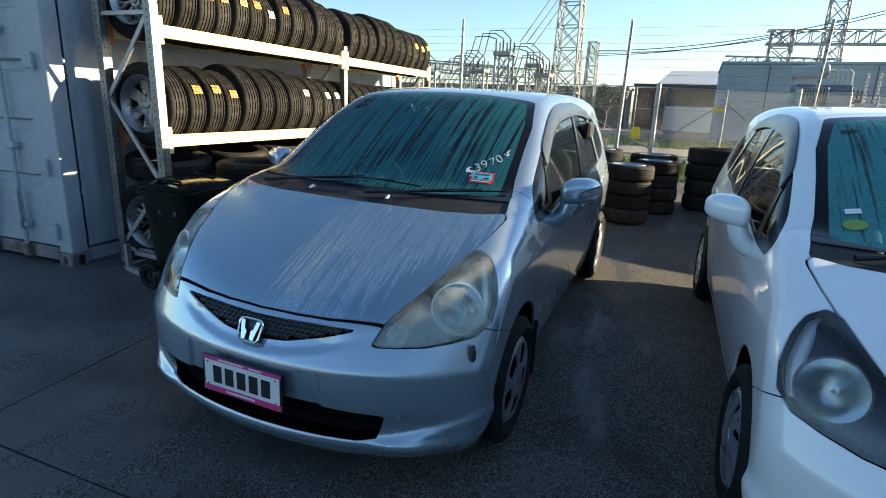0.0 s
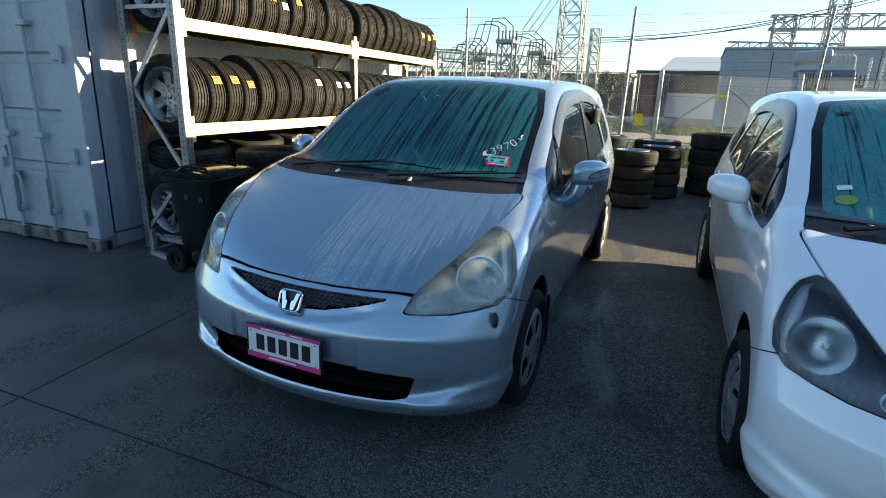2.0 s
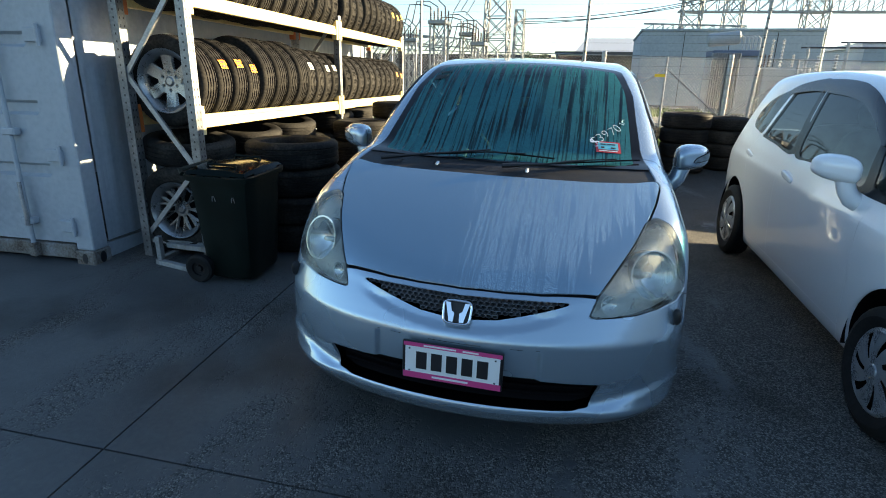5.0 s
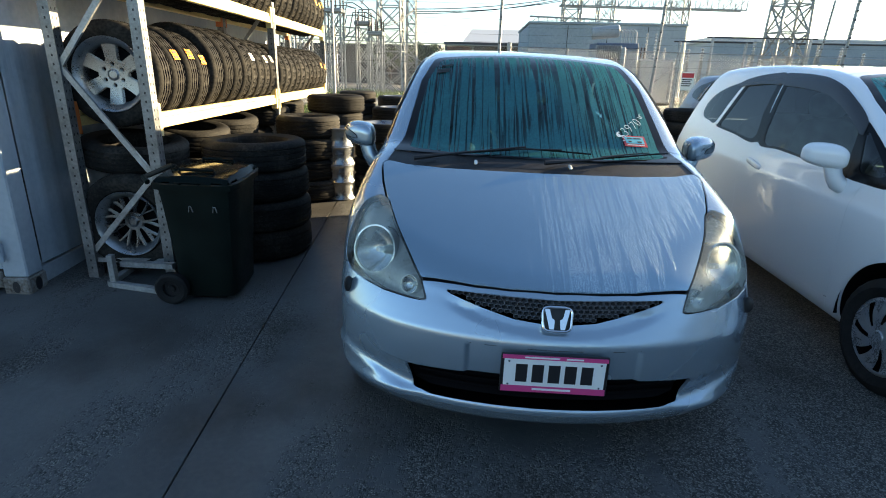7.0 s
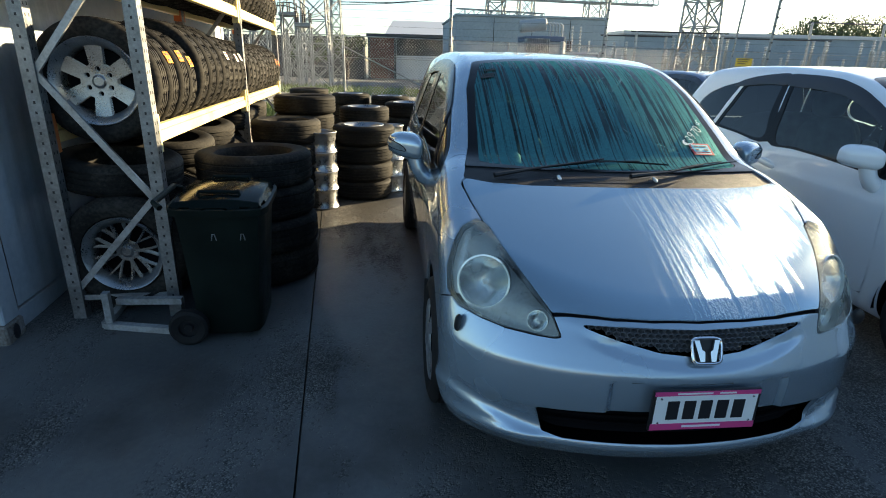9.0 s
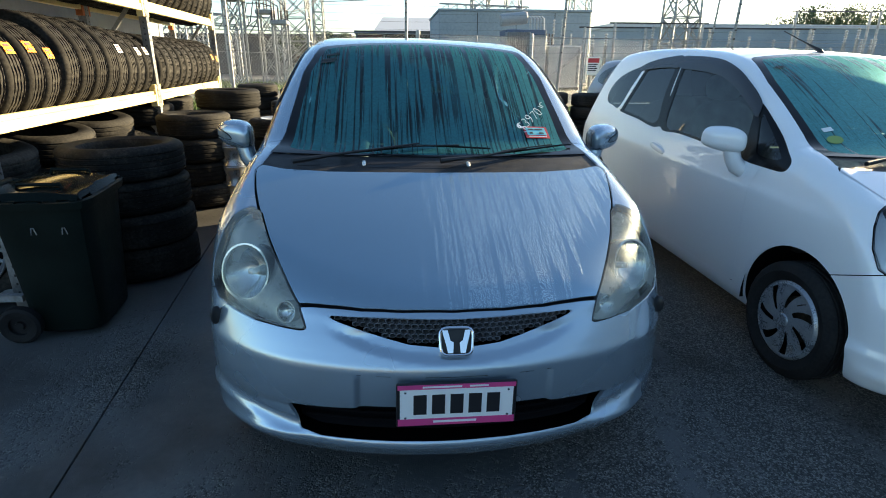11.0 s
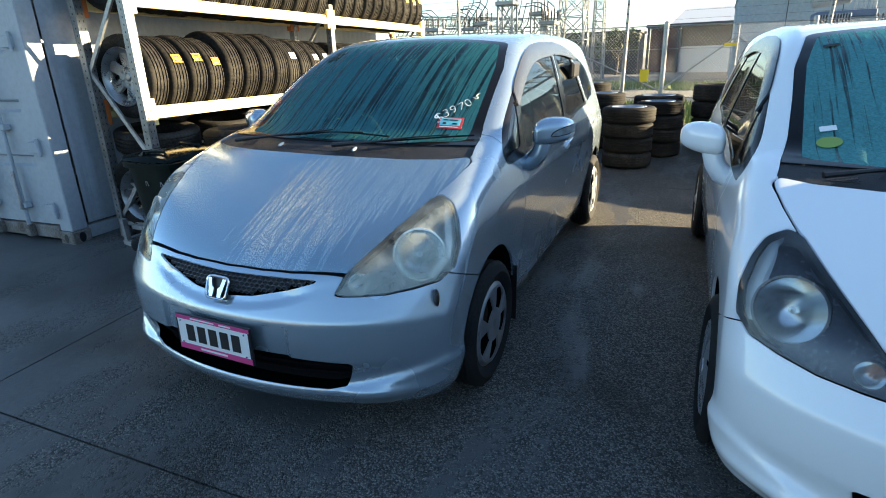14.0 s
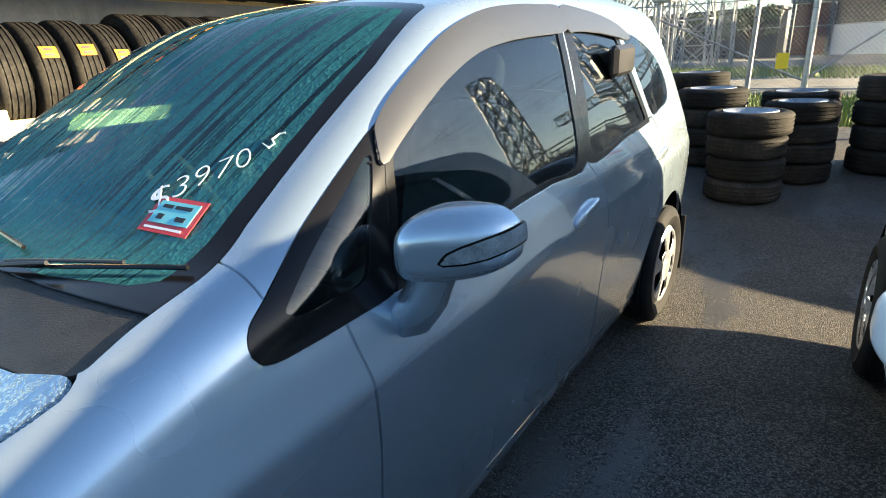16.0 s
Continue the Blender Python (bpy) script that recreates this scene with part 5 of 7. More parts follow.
ground = tagged(thing("ground", "wide dirt and gravel ground under the paved yard", "ground"), kind="structure")
_vs, _fs = [], []
_xs = (-400, -60, -12, 0, 12, 60, 400)
_ys = (-400, -30, -8, 0, 5, 9, 14, 40, 100, 800)
for y in _ys:
    for x in _xs:
        _vs.append((x, y, ground_z(min(max(x, -12), 12), y) - 0.05))
for j in range(len(_ys) - 1):
    for i in range(len(_xs) - 1):
        a = j * len(_xs) + i
        _fs.append((a, a + 1, a + 1 + len(_xs), a + len(_xs)))
link("earth", mesh_from("earth", _vs, _fs, None, False), M_FIELD, ground)

# yard slabs: joints lie 1.43 m beside the silver car's centre line and across in front of it
yard = tagged(thing("pavement", "worn grey concrete yard slabs with dark joints and damp stains", "pavement"), kind="structure")
JA = math.radians(4.6)
ju, jv = Vector((math.cos(JA * 0.72), math.sin(JA * 0.72))), Vector((-math.sin(JA * 1.1), math.cos(JA * 1.1)))
J0 = Vector((-1.37, -0.345))


def slab(u0, u1, v0, v1, mat):
    g = 0.0045
    bm = bmesh.new()
    nu, nv = 4, 4
    rows = []
    for j in range(nv + 1):
        row = []
        for i in range(nu + 1):
            u = u0 + g + (u1 - u0 - 2 * g) * i / nu
            v = v0 + g + (v1 - v0 - 2 * g) * j / nv
            p = J0 + ju * u + jv * v
            row.append(bm.verts.new((p.x, p.y, ground_z(p.x, p.y))))
        rows.append(row)
    for j in range(nv):
        for i in range(nu):
            bm.faces.new((rows[j][i], rows[j][i + 1], rows[j + 1][i + 1], rows[j + 1][i]))
    rim = [rows[0][i] for i in range(nu + 1)] + [rows[j][nu] for j in range(1, nv + 1)] + [rows[nv][i] for i in range(nu - 1, -1, -1)] + [rows[j][0] for j in range(nv - 1, 0, -1)]
    low = [bm.verts.new((v.co.x, v.co.y, v.co.z - 0.03)) for v in rim]
    for k in range(len(rim)):
        bm.faces.new((rim[k - 1], low[k - 1], low[k], rim[k]))
    part("slab", bm, mat, yard)


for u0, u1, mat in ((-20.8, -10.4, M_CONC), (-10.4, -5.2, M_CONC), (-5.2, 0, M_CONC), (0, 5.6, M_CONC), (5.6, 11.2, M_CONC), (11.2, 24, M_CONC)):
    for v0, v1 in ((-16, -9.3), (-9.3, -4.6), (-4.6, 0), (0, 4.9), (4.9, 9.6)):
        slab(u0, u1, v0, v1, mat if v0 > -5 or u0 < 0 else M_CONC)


def grass_patch(name, x0, x1, y0, y1, n, h, label):
    rng = random.Random(7)
    vs, fs = [], []
    for _ in range(n):
        x, y = rng.uniform(x0, x1), rng.uniform(y0, y1)
        z = ground_z(max(min(x, 12), -12), y) - 0.05
        a, hh, w = rng.uniform(0, 6.28), h * rng.uniform(0.5, 1.2), 0.012 + 0.01 * rng.random()
        lx, ly = rng.uniform(-0.4, 0.4) * hh, rng.uniform(-0.4, 0.4) * hh
        k = len(vs)
        vs += [(x - w * math.cos(a), y - w * math.sin(a), z), (x + w * math.cos(a), y + w * math.sin(a), z), (x + lx, y + ly, z + hh)]
        fs.append((k, k + 1, k + 2))
    ob = link(name, mesh_from(name, vs, fs, None, False), M_GRASS)
    return tagged(ob, label, "grass", "", "stuff")


grass_patch("grass", -9, 9, 9.6, 12.6, 14000, 0.16, "rough sunlit green grass along the wire fence")
grass_patch("grass_verge", -14, 4, 17.5, 21.0, 9000, 0.22, "mown green grass verge beyond the wire fence")
bm = bmesh.new()
box(bm, -60, 40, 22.0, 25.0, 0.375, 0.40)
tagged(part("road", bm, M_ROAD), "dark asphalt lane behind the fence", "road", "", "structure")

M_GALV, _t, _b = material("galvanised_steel", (0.50, 0.51, 0.52), 0.42, 0.75)
vary(_t, _b, [(0.22, 0.225, 0.23), (0.34, 0.345, 0.35), (0.46, 0.46, 0.46)], 9, 60, 0.12, (0.35, 0.6))
M_STEELGREY, _t, _b = material("weathered_steel", (0.30, 0.31, 0.31), 0.55, 0.5)
vary(_t, _b, [(0.20, 0.21, 0.21), (0.36, 0.37, 0.36)], 1.2, 15, 0.05)
M_DARKSTEEL, _t, _b = material("dark_wire", (0.07, 0.07, 0.075), 0.5, 0.5)
M_YELLOW, _t, _b = material("yellow_sign_paint", (0.75, 0.52, 0.02), 0.5)


def chain_fence():
    """Chain-link on galvanised posts with a braced gate; it crosses the yard's end."""
    y0 = 13.0
    fence = thing("chain_link_fence", "galvanised chain-link fence with braced posts and wire mesh", "fence")

    def at(x, z):
        y = y0 + 0.055 * x
        return (x, y, ground_z(max(min(x, 12), -12), y) - 0.05 + z)
    for x in (-14, -11, -8, -5, -2.2, 1.93, 4.8, 7.8, 10.8, 13.8, 16.8):
        bm = bmesh.new()
        tube(bm, [at(x, -0.1), at(x, 1.72)], 0.022, 8)
        part("post", bm, M_GALV, fence, "", None, True)
    for x in (0.45, 3.35):
        bm = bmesh.new()
        tube(bm, [at(x, -0.1), at(x, 1.78), at(x, 1.80)], [0.055, 0.055, 0.03], 12)
        part("gate_post", bm, M_GALV, fence, "", None, True)
    for a, b in ((0.45, 1.93), (3.35, 1.93), (0.45, -2.2), (3.35, 4.8)):
        bm = bmesh.new()
        tube(bm, [at(a, 0.25 if a == 0.45 and b < 0 else 0.3), at(b, 1.45)], 0.018, 6)
        part("brace", bm, M_GALV, fence, "", None, True)
    for z in (0.12, 1.20, 1.70):
        bm = bmesh.new()
        tube(bm, [at(-14, z), at(0, z), at(17, z)], 0.012 if z != 1.2 else 0.007, 6)
        part("rail_wire", bm, M_GALV, fence)
    vs, fs = [], []
    r, hgt, pitch = 0.0032, 1.62, 0.075

    def strand(a, b):
        k = len(vs)
        for p in (a, b):
            for dx, dy in ((-r, 0), (r, 0), (0, -1.6 * r)):
                vs.append((p[0] + dx, p[1] + dy, p[2]))
        for i in range(3):
            fs.append((k + i, k + (i + 1) % 3, k + 3 + (i + 1) % 3, k + 3 + i))
    n = int(31 / pitch)
    for i in range(n):
        x = -14 + i * pitch
        for s in (-1, 1):
            xa, xb = x, x + s * hgt * 0.9
            strand(at(xa, 0.08), at(xb, 0.08 + hgt))
    tagged(link("wire_mesh", mesh_from("wire_mesh", vs, fs, None, False), M_GALV, fence), kind="stuff")
    bm = bmesh.new()
    x, y, z = at(1.80, 1.27)
    box(bm, x - 0.12, x + 0.12, y - 0.05, y - 0.044, z - 0.035, z + 0.035)
    part("warning_tag", bm, M_YELLOW, fence, "small yellow warning tag")
    bm = bmesh.new()
    x, y, z = at(0.05, 0.62)
    box(bm, x - 0.10, x + 0.10, y - 0.05, y - 0.044, z - 0.14, z + 0.14)
    part("warning_board", bm, M_YELLOW, fence, "yellow warning board")
    # white notice with a red head and lines of print
    x, y, z = at(5.05, 1.05)
    bm = bmesh.new()
    box(bm, x - 0.17, x + 0.17, y - 0.06, y - 0.052, z - 0.22, z + 0.22)
    notice = part("notice_board", bm, M_PLATE, fence, "white notice with red heading and dark print")
    bm = bmesh.new()
    box(bm, x - 0.15, x + 0.15, y - 0.063, y - 0.060, z + 0.08, z + 0.19)
    part("heading_bar", bm, M_RED, notice)
    for k in range(4):
        bm = bmesh.new()
        box(bm, x - 0.14, x + 0.11 - 0.03 * (k % 2), y - 0.063, y - 0.060, z + 0.02 - k * 0.05, z + 0.045 - k * 0.05)
        part("print_bar", bm, M_INK, notice)


chain_fence()


def security_pole(x, y, top, lean, knobs=True):
    pole = thing("security_pole", "tall thin galvanised pole carrying fence wires", "pole", pose(x, y, ground_z(x, y) - 0.06), "fence wire poles")
    bm = bmesh.new()
    tube(bm, [(0, 0, 0), (lean * 0.6, 0, (top) * 0.55), (lean, 0, top)], [0.035, 0.03, 0.026], 8)
    part("shaft", bm, M_STEELGREY, pole, "", None, True)
    for k in range(9):
        bm = bmesh.new()
        z = top * (0.50 + 0.055 * k)
        lathe(bm, [(0.0, -0.02), (0.016, -0.015), (0.016, 0.015), (0.0, 0.02)], 8, pose(lean * z / top, -0.04, z, 90))
        part("insulator_knob", bm, M_DARKSTEEL, pole)


for _x, _y, _top, _ln in ((-3.17, 9.45, 2.85, 0.02), (0.05, 9.6, 2.85, 0.05), (3.05, 9.65, 2.85, 0.12), (6.6, 9.8, 2.9, 0.15), (9.6, 16.0, 3.4, 0.25), (-9.2, 9.3, 2.85, 0.0)):
    security_pole(_x, _y, _top, _ln)
wires = thing("fence_wires", "thin horizontal security wires strung between poles", "wire")
for k in range(11):
    bm = bmesh.new()
    z = 1.55 + 0.135 * k
    tube(bm, [(-12, 9.3, z + 0.02), (-3.17, 9.41, z + 0.02), (0.05, 9.56, z), (3.1, 9.61, z), (6.7, 9.76, z), (16, 10.0, z)], 0.0017, 4, False)
    part("wire", bm, M_DARKSTEEL, wires)

# ---------------------------------------------------------------- substation and buildings beyond the fence
M_BLDG, _t, _b = material("precast_concrete", (0.25, 0.29, 0.32), 0.85)
vary(_t, _b, [(0.21, 0.265, 0.30), (0.27, 0.33, 0.37), (0.31, 0.37, 0.41)], 0.45, 9, 0.05)
M_ROOF, _t, _b = material("pale_sheet_roof", (0.50, 0.52, 0.54), 0.5, 0.2)
M_SHED, _t, _b = material("dark_shed", (0.05, 0.055, 0.06), 0.7)
vary(_t, _b, [(0.035, 0.038, 0.042), (0.075, 0.08, 0.085)], 0.6, 10, 0.0)
M_WALLW, _t, _b = material("off_white_wall", (0.62, 0.64, 0.66), 0.8)
vary(_t, _b, [(0.55, 0.57, 0.59), (0.68, 0.70, 0.72)], 0.5, 12, 0.05)
M_PORC, _t, _b = material("grey_porcelain", (0.42, 0.42, 0.41), 0.3)
M_BROWN, _t, _b = material("brown_porcelain", (0.06, 0.035, 0.025), 0.3)
M_TRAFO, _t, _b = material("transformer_grey", (0.34, 0.36, 0.37), 0.55)
vary(_t, _b, [(0.28, 0.30, 0.31), (0.38, 0.40, 0.41)], 1.5, 20, 0.05)


def lattice(name, label, x, y, z0, z1, w0, w1, n, mat=M_STEELGREY, category="tower", t=0.07):
    """A four-legged lattice mast with cross bracing on every face."""
    tower = thing(name, label, category, pose(x, y, z0))
    h = z1 - z0

    def corner(k, z):
        w = w0 + (w1 - w0) * z / h
        sx, sy = ((-1, -1), (1, -1), (1, 1), (-1, 1))[k % 4]
        return (sx * w / 2, sy * w / 2, z)
    for k in range(4):
        bm = bmesh.new()
        bar(bm, corner(k, 0), corner(k, h), t)
        part("leg", bm, mat, tower)
    bm = bmesh.new()
    for i in range(n):
        za, zb = h * i / n, h * (i + 1) / n
        for k in range(4):
            bar(bm, corner(k, za), corner(k + 1, zb), t * 0.55)
            bar(bm, corner(k + 1, za), corner(k, zb), t * 0.55)
            bar(bm, corner(k, zb), corner(k + 1, zb), t * 0.55)
    tagged(part("bracing", bm, mat, tower), kind="stuff")
    return tower


def truss(name, label, a, b, h, w, n, mat=M_STEELGREY, t=0.06, legs=False):
    beam = thing(name, label, "gantry")
    a, b = Vector(a), Vector(b)
    d = (b - a).normalized()
    s = d.cross(Vector((0, 0, 1))).normalized() * w / 2
    up = Vector((0, 0, h))
    for o in (s, -s, s + up, up - s):
        bm = bmesh.new()
        bar(bm, a + o, b + o, t)
        part("chord", bm, mat, beam)
    bm = bmesh.new()
    for i in range(n):
        p, q = a.lerp(b, i / n), a.lerp(b, (i + 1) / n)
        for o in (s, -s):
            bar(bm, p + o, q + o + up, t * 0.6)
            bar(bm, q + o, q + o + up, t * 0.6)
        bar(bm, p + up + s, q + up - s, t * 0.6)
    tagged(part("lacing", bm, mat, beam), kind="stuff")
    for p in (a, b) if legs else ():
        bm = bmesh.new()
        bar(bm, (p.x, p.y, 0.1), (p.x, p.y, p.z), 0.16)
        part("gantry_leg", bm, mat, beam)
    return beam


def insulator(parent, p, h, r=0.07, mat=None, n=6, tilt=None):
    bm = bmesh.new()
    prof = [(0.02, 0)]
    for k in range(n):
        z = h * (k + 0.5) / n
        prof += [(r * 0.45, z - h * 0.3 / n), (r, z), (r * 0.45, z + h * 0.2 / n)]
    prof += [(0.02, h)]
    lathe(bm, prof, 8)
    return part("insulator", bm, mat or M_PORC, parent, "", Matrix.Translation(p) @ (tilt or Matrix()), True)


lattice("lattice_tower", "tall galvanised lattice tower holding power lines", -4.25, 24.0, 0.3, 8.6, 1.15, 0.75, 9)
lattice("lattice_tower", "slender galvanised lattice mast with a line bracket", -3.55, 26.0, 0.3, 4.5, 0.55, 0.40, 8, t=0.05)
lattice("lattice_tower", "dark lattice pylon standing in the substation", 10.7, 20.0, 0.2, 7.5, 1.15, 0.75, 8, t=0.08)
lattice("lattice_tower", "galvanised lattice gantry leg behind the concrete wall", 4.2, 28.0, 0.3, 5.1, 0.9, 0.8, 7)
lattice("lattice_tower", "tall lattice gantry leg behind the concrete wall", 9.4, 28.2, 0.3, 9.5, 0.95, 0.8, 11)
lattice("lattice_tower", "dark slender lattice pylon behind the substation", 6.9, 33.0, 0.3, 9.0, 1.0, 0.7, 9)
truss("lattice_gantry", "long galvanised lattice gantry beam over the substation", (3.6, 28, 4.55), (12.5, 28, 4.45), 0.55, 0.6, 16)
truss("lattice_gantry", "low lattice beam along the concrete building's top", (2.05, 26.6, 3.62), (6.3, 26.6, 3.5), 0.30, 0.35, 10, t=0.045)
truss("lattice_gantry", "distant lattice bus beam across the switch yard", (-22, 24, 3.6), (-7.5, 27, 2.85), 0.45, 0.5, 26, t=0.05, legs=True)
truss("lattice_gantry", "distant lattice bus beam across the switch yard", (-24, 30, 4.2), (-7.0, 33, 3.1), 0.5, 0.5, 26, t=0.05, legs=True)


def concrete_building():
    b = thing("concrete_building", "grey precast concrete substation building with a parapet", "building")
    bm = bmesh.new()
    box(bm, 2.0, 9.25, 26.0, 33.0, 0.2, 3.55, 0.03)
    part("wall", bm, M_BLDG, b)
    for k in range(3):
        bm = bmesh.new()
        x = 3.8 + k * 1.85
        box(bm, x - 0.012, x + 0.012, 25.985, 26.0, 0.3, 3.5)
        part("panel_joint", bm, M_JOINT, b)
    bm = bmesh.new()
    box(bm, 1.95, 9.30, 25.95, 33.05, 3.553, 3.66, 0.02)
    part("parapet", bm, M_BLDG, b)
    bm = bmesh.new()
    box(bm, 6.5, 7.1, 25.97, 25.998, 0.4, 2.2)
    part("door", bm, M_SHED, b)


concrete_building()


def white_house():
    """A pale gabled hall with a dark open shed before it."""
    b = thing("pale_hall", "large hall with pale metal roof and white walls", "building")
    bm = bmesh.new()
    box(bm, -0.9, 9.0, 38.0, 48.0, 0.2, 2.9)
    part("wall", bm, M_WALLW, b)
    bm = bmesh.new()
    vs = [bm.verts.new(p) for p in ((-1.5, 37.6, 3.15), (9.4, 37.6, 3.15), (9.4, 42.5, 4.35), (-0.9, 42.5, 4.35), (9.4, 48.4, 3.1), (-1.5, 48.4, 3.1))]
    lo = [bm.verts.new(v.co - Vector((0, 0, 0.18))) for v in vs]
    for q in ((0, 1, 2, 3), (3, 2, 4, 5)):
        bm.faces.new([vs[i] for i in q]), bm.faces.new([lo[i] for i in reversed(q)])
    for i, j in ((0, 1), (1, 2), (2, 4), (4, 5), (5, 3), (3, 0)):
        bm.faces.new((vs[j], vs[i], lo[i], lo[j]))
    part("roof", bm, M_ROOF, b)
    s = thing("open_shed", "low dark roofed shed, its front's shade built as dark wall", "building")
    bm = bmesh.new()
    box(bm, -2.6, 2.6, 35.6, 37.4, 2.95, 3.12)
    part("roof", bm, M_SHED, s)
    # Dark slab stands in for the shade under the roof.
    bm = bmesh.new()
    box(bm, -0.7, 2.6, 37.0, 37.3, 1.85, 2.95)
    part("eave_shade_wall", bm, M_SHED, s)
    bm = bmesh.new()
    box(bm, -0.7, 2.6, 36.9, 37.2, 0.2, 1.845)
    part("white_wall", bm, M_WALLW, s)
    for x in (-2.45, -0.8):
        bm = bmesh.new()
        box(bm, x - 0.07, x + 0.07, 35.7, 35.84, 0.2, 2.947)
        part("post", bm, M_SHED, s)
    bm = bmesh.new()
    box(bm, -2.5, -0.8, 37.3, 37.45, 0.2, 2.94)
    part("red_wall", bm, material("red_brown_wall", (0.13, 0.05, 0.045), 0.8)[0], s)


white_house()


def transformer():
    t = thing("transformer", "large grey power transformer with fins, conservator and bushings", "transformer", pose(0, 22.0, 0.0))
    bm = bmesh.new()
    box(bm, 4.3, 5.95, -0.6, 0.9, 0.3, 2.35, 0.04)
    part("tank", bm, M_TRAFO, t)
    for k in range(13):
        bm = bmesh.new()
        x = 4.25 + k * 0.075
        box(bm, x, x + 0.03, -1.0, -0.62, 0.5, 2.45, 0.006)
        part("cooling_fin", bm, M_GALV, t)
    bm = bmesh.new()
    box(bm, 4.28, 5.9, -0.64, 0.8, 2.35, 2.55, 0.02)
    part("top_cover", bm, material("transformer_blue_grey", (0.10, 0.13, 0.2), 0.5)[0], t)
    bm = bmesh.new()
    lathe(bm, [(0.001, 0), (0.20, 0.0), (0.24, 0.05), (0.24, 1.05), (0.20, 1.1), (0.001, 1.1)], 18, pose(4.15, 0.0, 2.92, 0, 84, 0))
    part("conservator", bm, M_TRAFO, t, "", None, True)
    for k in range(5):
        bm = bmesh.new()
        x = 5.30 + k * 0.13
        tube(bm, [(x - 0.1, 0, 3.0), (x, -0.05, 3.06), (x + 0.08, -0.1, 2.98), (x + 0.09, -0.1, 2.55)], 0.05, 8)
        part("bushing_elbow", bm, M_PORC, t, "", None, True)
    bm = bmesh.new()
    box(bm, 6.1, 7.5, -0.3, 0.7, 0.3, 1.98, 0.06)
    part("second_tank", bm, M_TRAFO, t)
    for x, z in ((6.4, 1.0), (6.75, 1.0), (7.15, 0.45)):
        insulator(t, (x, 0.1, 2.0), z, 0.06, M_PORC, 8)
    for x in (6.0, 6.12, 6.24):
        insulator(t, (x, -0.3, 2.0), 0.42, 0.05, M_BROWN, 6)
    for dz in (0.9, 0.0):
        bm = bmesh.new()
        tube(bm, [(7.6, -0.2, 0.5), (7.6, -0.2, 2.0)], 0.09, 8) if dz else tube(bm, [(7.35, -0.5, 0.5), (7.35, -0.5, 1.9)], 0.07, 8)
        part("radiator_pipe", bm, M_GALV, t, "", None, True)


transformer()


def breaker(x, y, z_top, wdt):
    b = thing("circuit_breaker", "outdoor breaker with dark insulators on a steel stand", "switchgear", pose(x, y, 0.2), "breakers")
    for dx in (-wdt / 2, wdt / 2):
        for dy in (-0.25, 0.25):
            bm = bmesh.new()
            bar(bm, (dx, dy, 0), (dx, dy, z_top), 0.06)
            part("leg", bm, M_STEELGREY, b)
    bm = bmesh.new()
    for i in range(4):
        za, zb = z_top * i / 4, z_top * (i + 1) / 4
        for dy in (-0.25, 0.25):
            bar(bm, (-wdt / 2, dy, za), (wdt / 2, dy, zb), 0.035)
            bar(bm, (wdt / 2, dy, za), (-wdt / 2, dy, zb), 0.035)
    tagged(part("bracing", bm, M_STEELGREY, b), kind="stuff")
    bm = bmesh.new()
    box(bm, -wdt * 0.62, wdt * 0.62, -0.35, 0.35, z_top, z_top + 0.14, 0.02)
    part("top_frame", bm, M_STEELGREY, b)
    for k in range(3):
        insulator(b, (-wdt * 0.5 + wdt * 0.5 * k, -0.2, z_top + 0.14), 0.42, 0.05, M_BROWN, 6)
        insulator(b, (-wdt * 0.5 + wdt * 0.5 * k, 0.25, z_top + 0.14), 0.36, 0.05, M_BROWN, 6)
        bm = bmesh.new()
        xk, zt = -wdt * 0.5 + wdt * 0.5 * k, z_top + 0.58
        tube(bm, [(xk, -0.2, zt), (xk - 0.35, -0.2, zt + 0.10 + 0.1 * k), (xk - 0.8, -0.25, zt + 0.08 + 0.1 * k), (xk - 0.95, -0.3, zt - 0.5), (xk - 1.4, -0.3, zt - 1.1)], 0.02, 5, False)
        part("conductor", bm, M_DARKSTEEL, b)


for _x, _y, _z, _w in ((-5.5, 19.0, 3.05, 0.55), (-4.75, 20.5, 2.75, 0.5), (-4.1, 19.6, 2.35, 0.45), (-7.4, 21.5, 2.6, 0.5), (-8.6, 23.0, 2.5, 0.5), (-9.9, 22.0, 2.5, 0.5), (-11.5, 24.0, 2.6, 0.5)):
    breaker(_x, _y, _z, _w)


def post_row():
    """Rows of small supports with porcelain stacks in the switch yard."""
    rng = random.Random(3)
    rowset = [(x, 18.0 + rng.uniform(0, 3.0), 1.6 + rng.uniform(0, 0.9)) for x in np.arange(6.9, 19, 0.62)]
    rowset += [(x, 20.0 + rng.uniform(0, 4), 1.5 + rng.uniform(0, 0.7)) for x in np.arange(17, 34, 0.8)]
    rowset += [(x, 22.0 + rng.uniform(0, 4), 1.9 + rng.uniform(0, 0.6)) for x in np.arange(-15, -6.5, 0.75)]
    for x, y, h in rowset:
        s = thing("support_post", "slim steel support with a porcelain insulator", "insulator post", pose(float(x), y, 0.2), "switch yard posts")
        bm = bmesh.new()
        bar(bm, (0, 0, 0), (0, 0, h - 0.45), 0.09)
        part("column", bm, M_STEELGREY, s)
        insulator(s, (0, 0, h - 0.45), 0.45, 0.075, M_PORC, 5)


post_row()


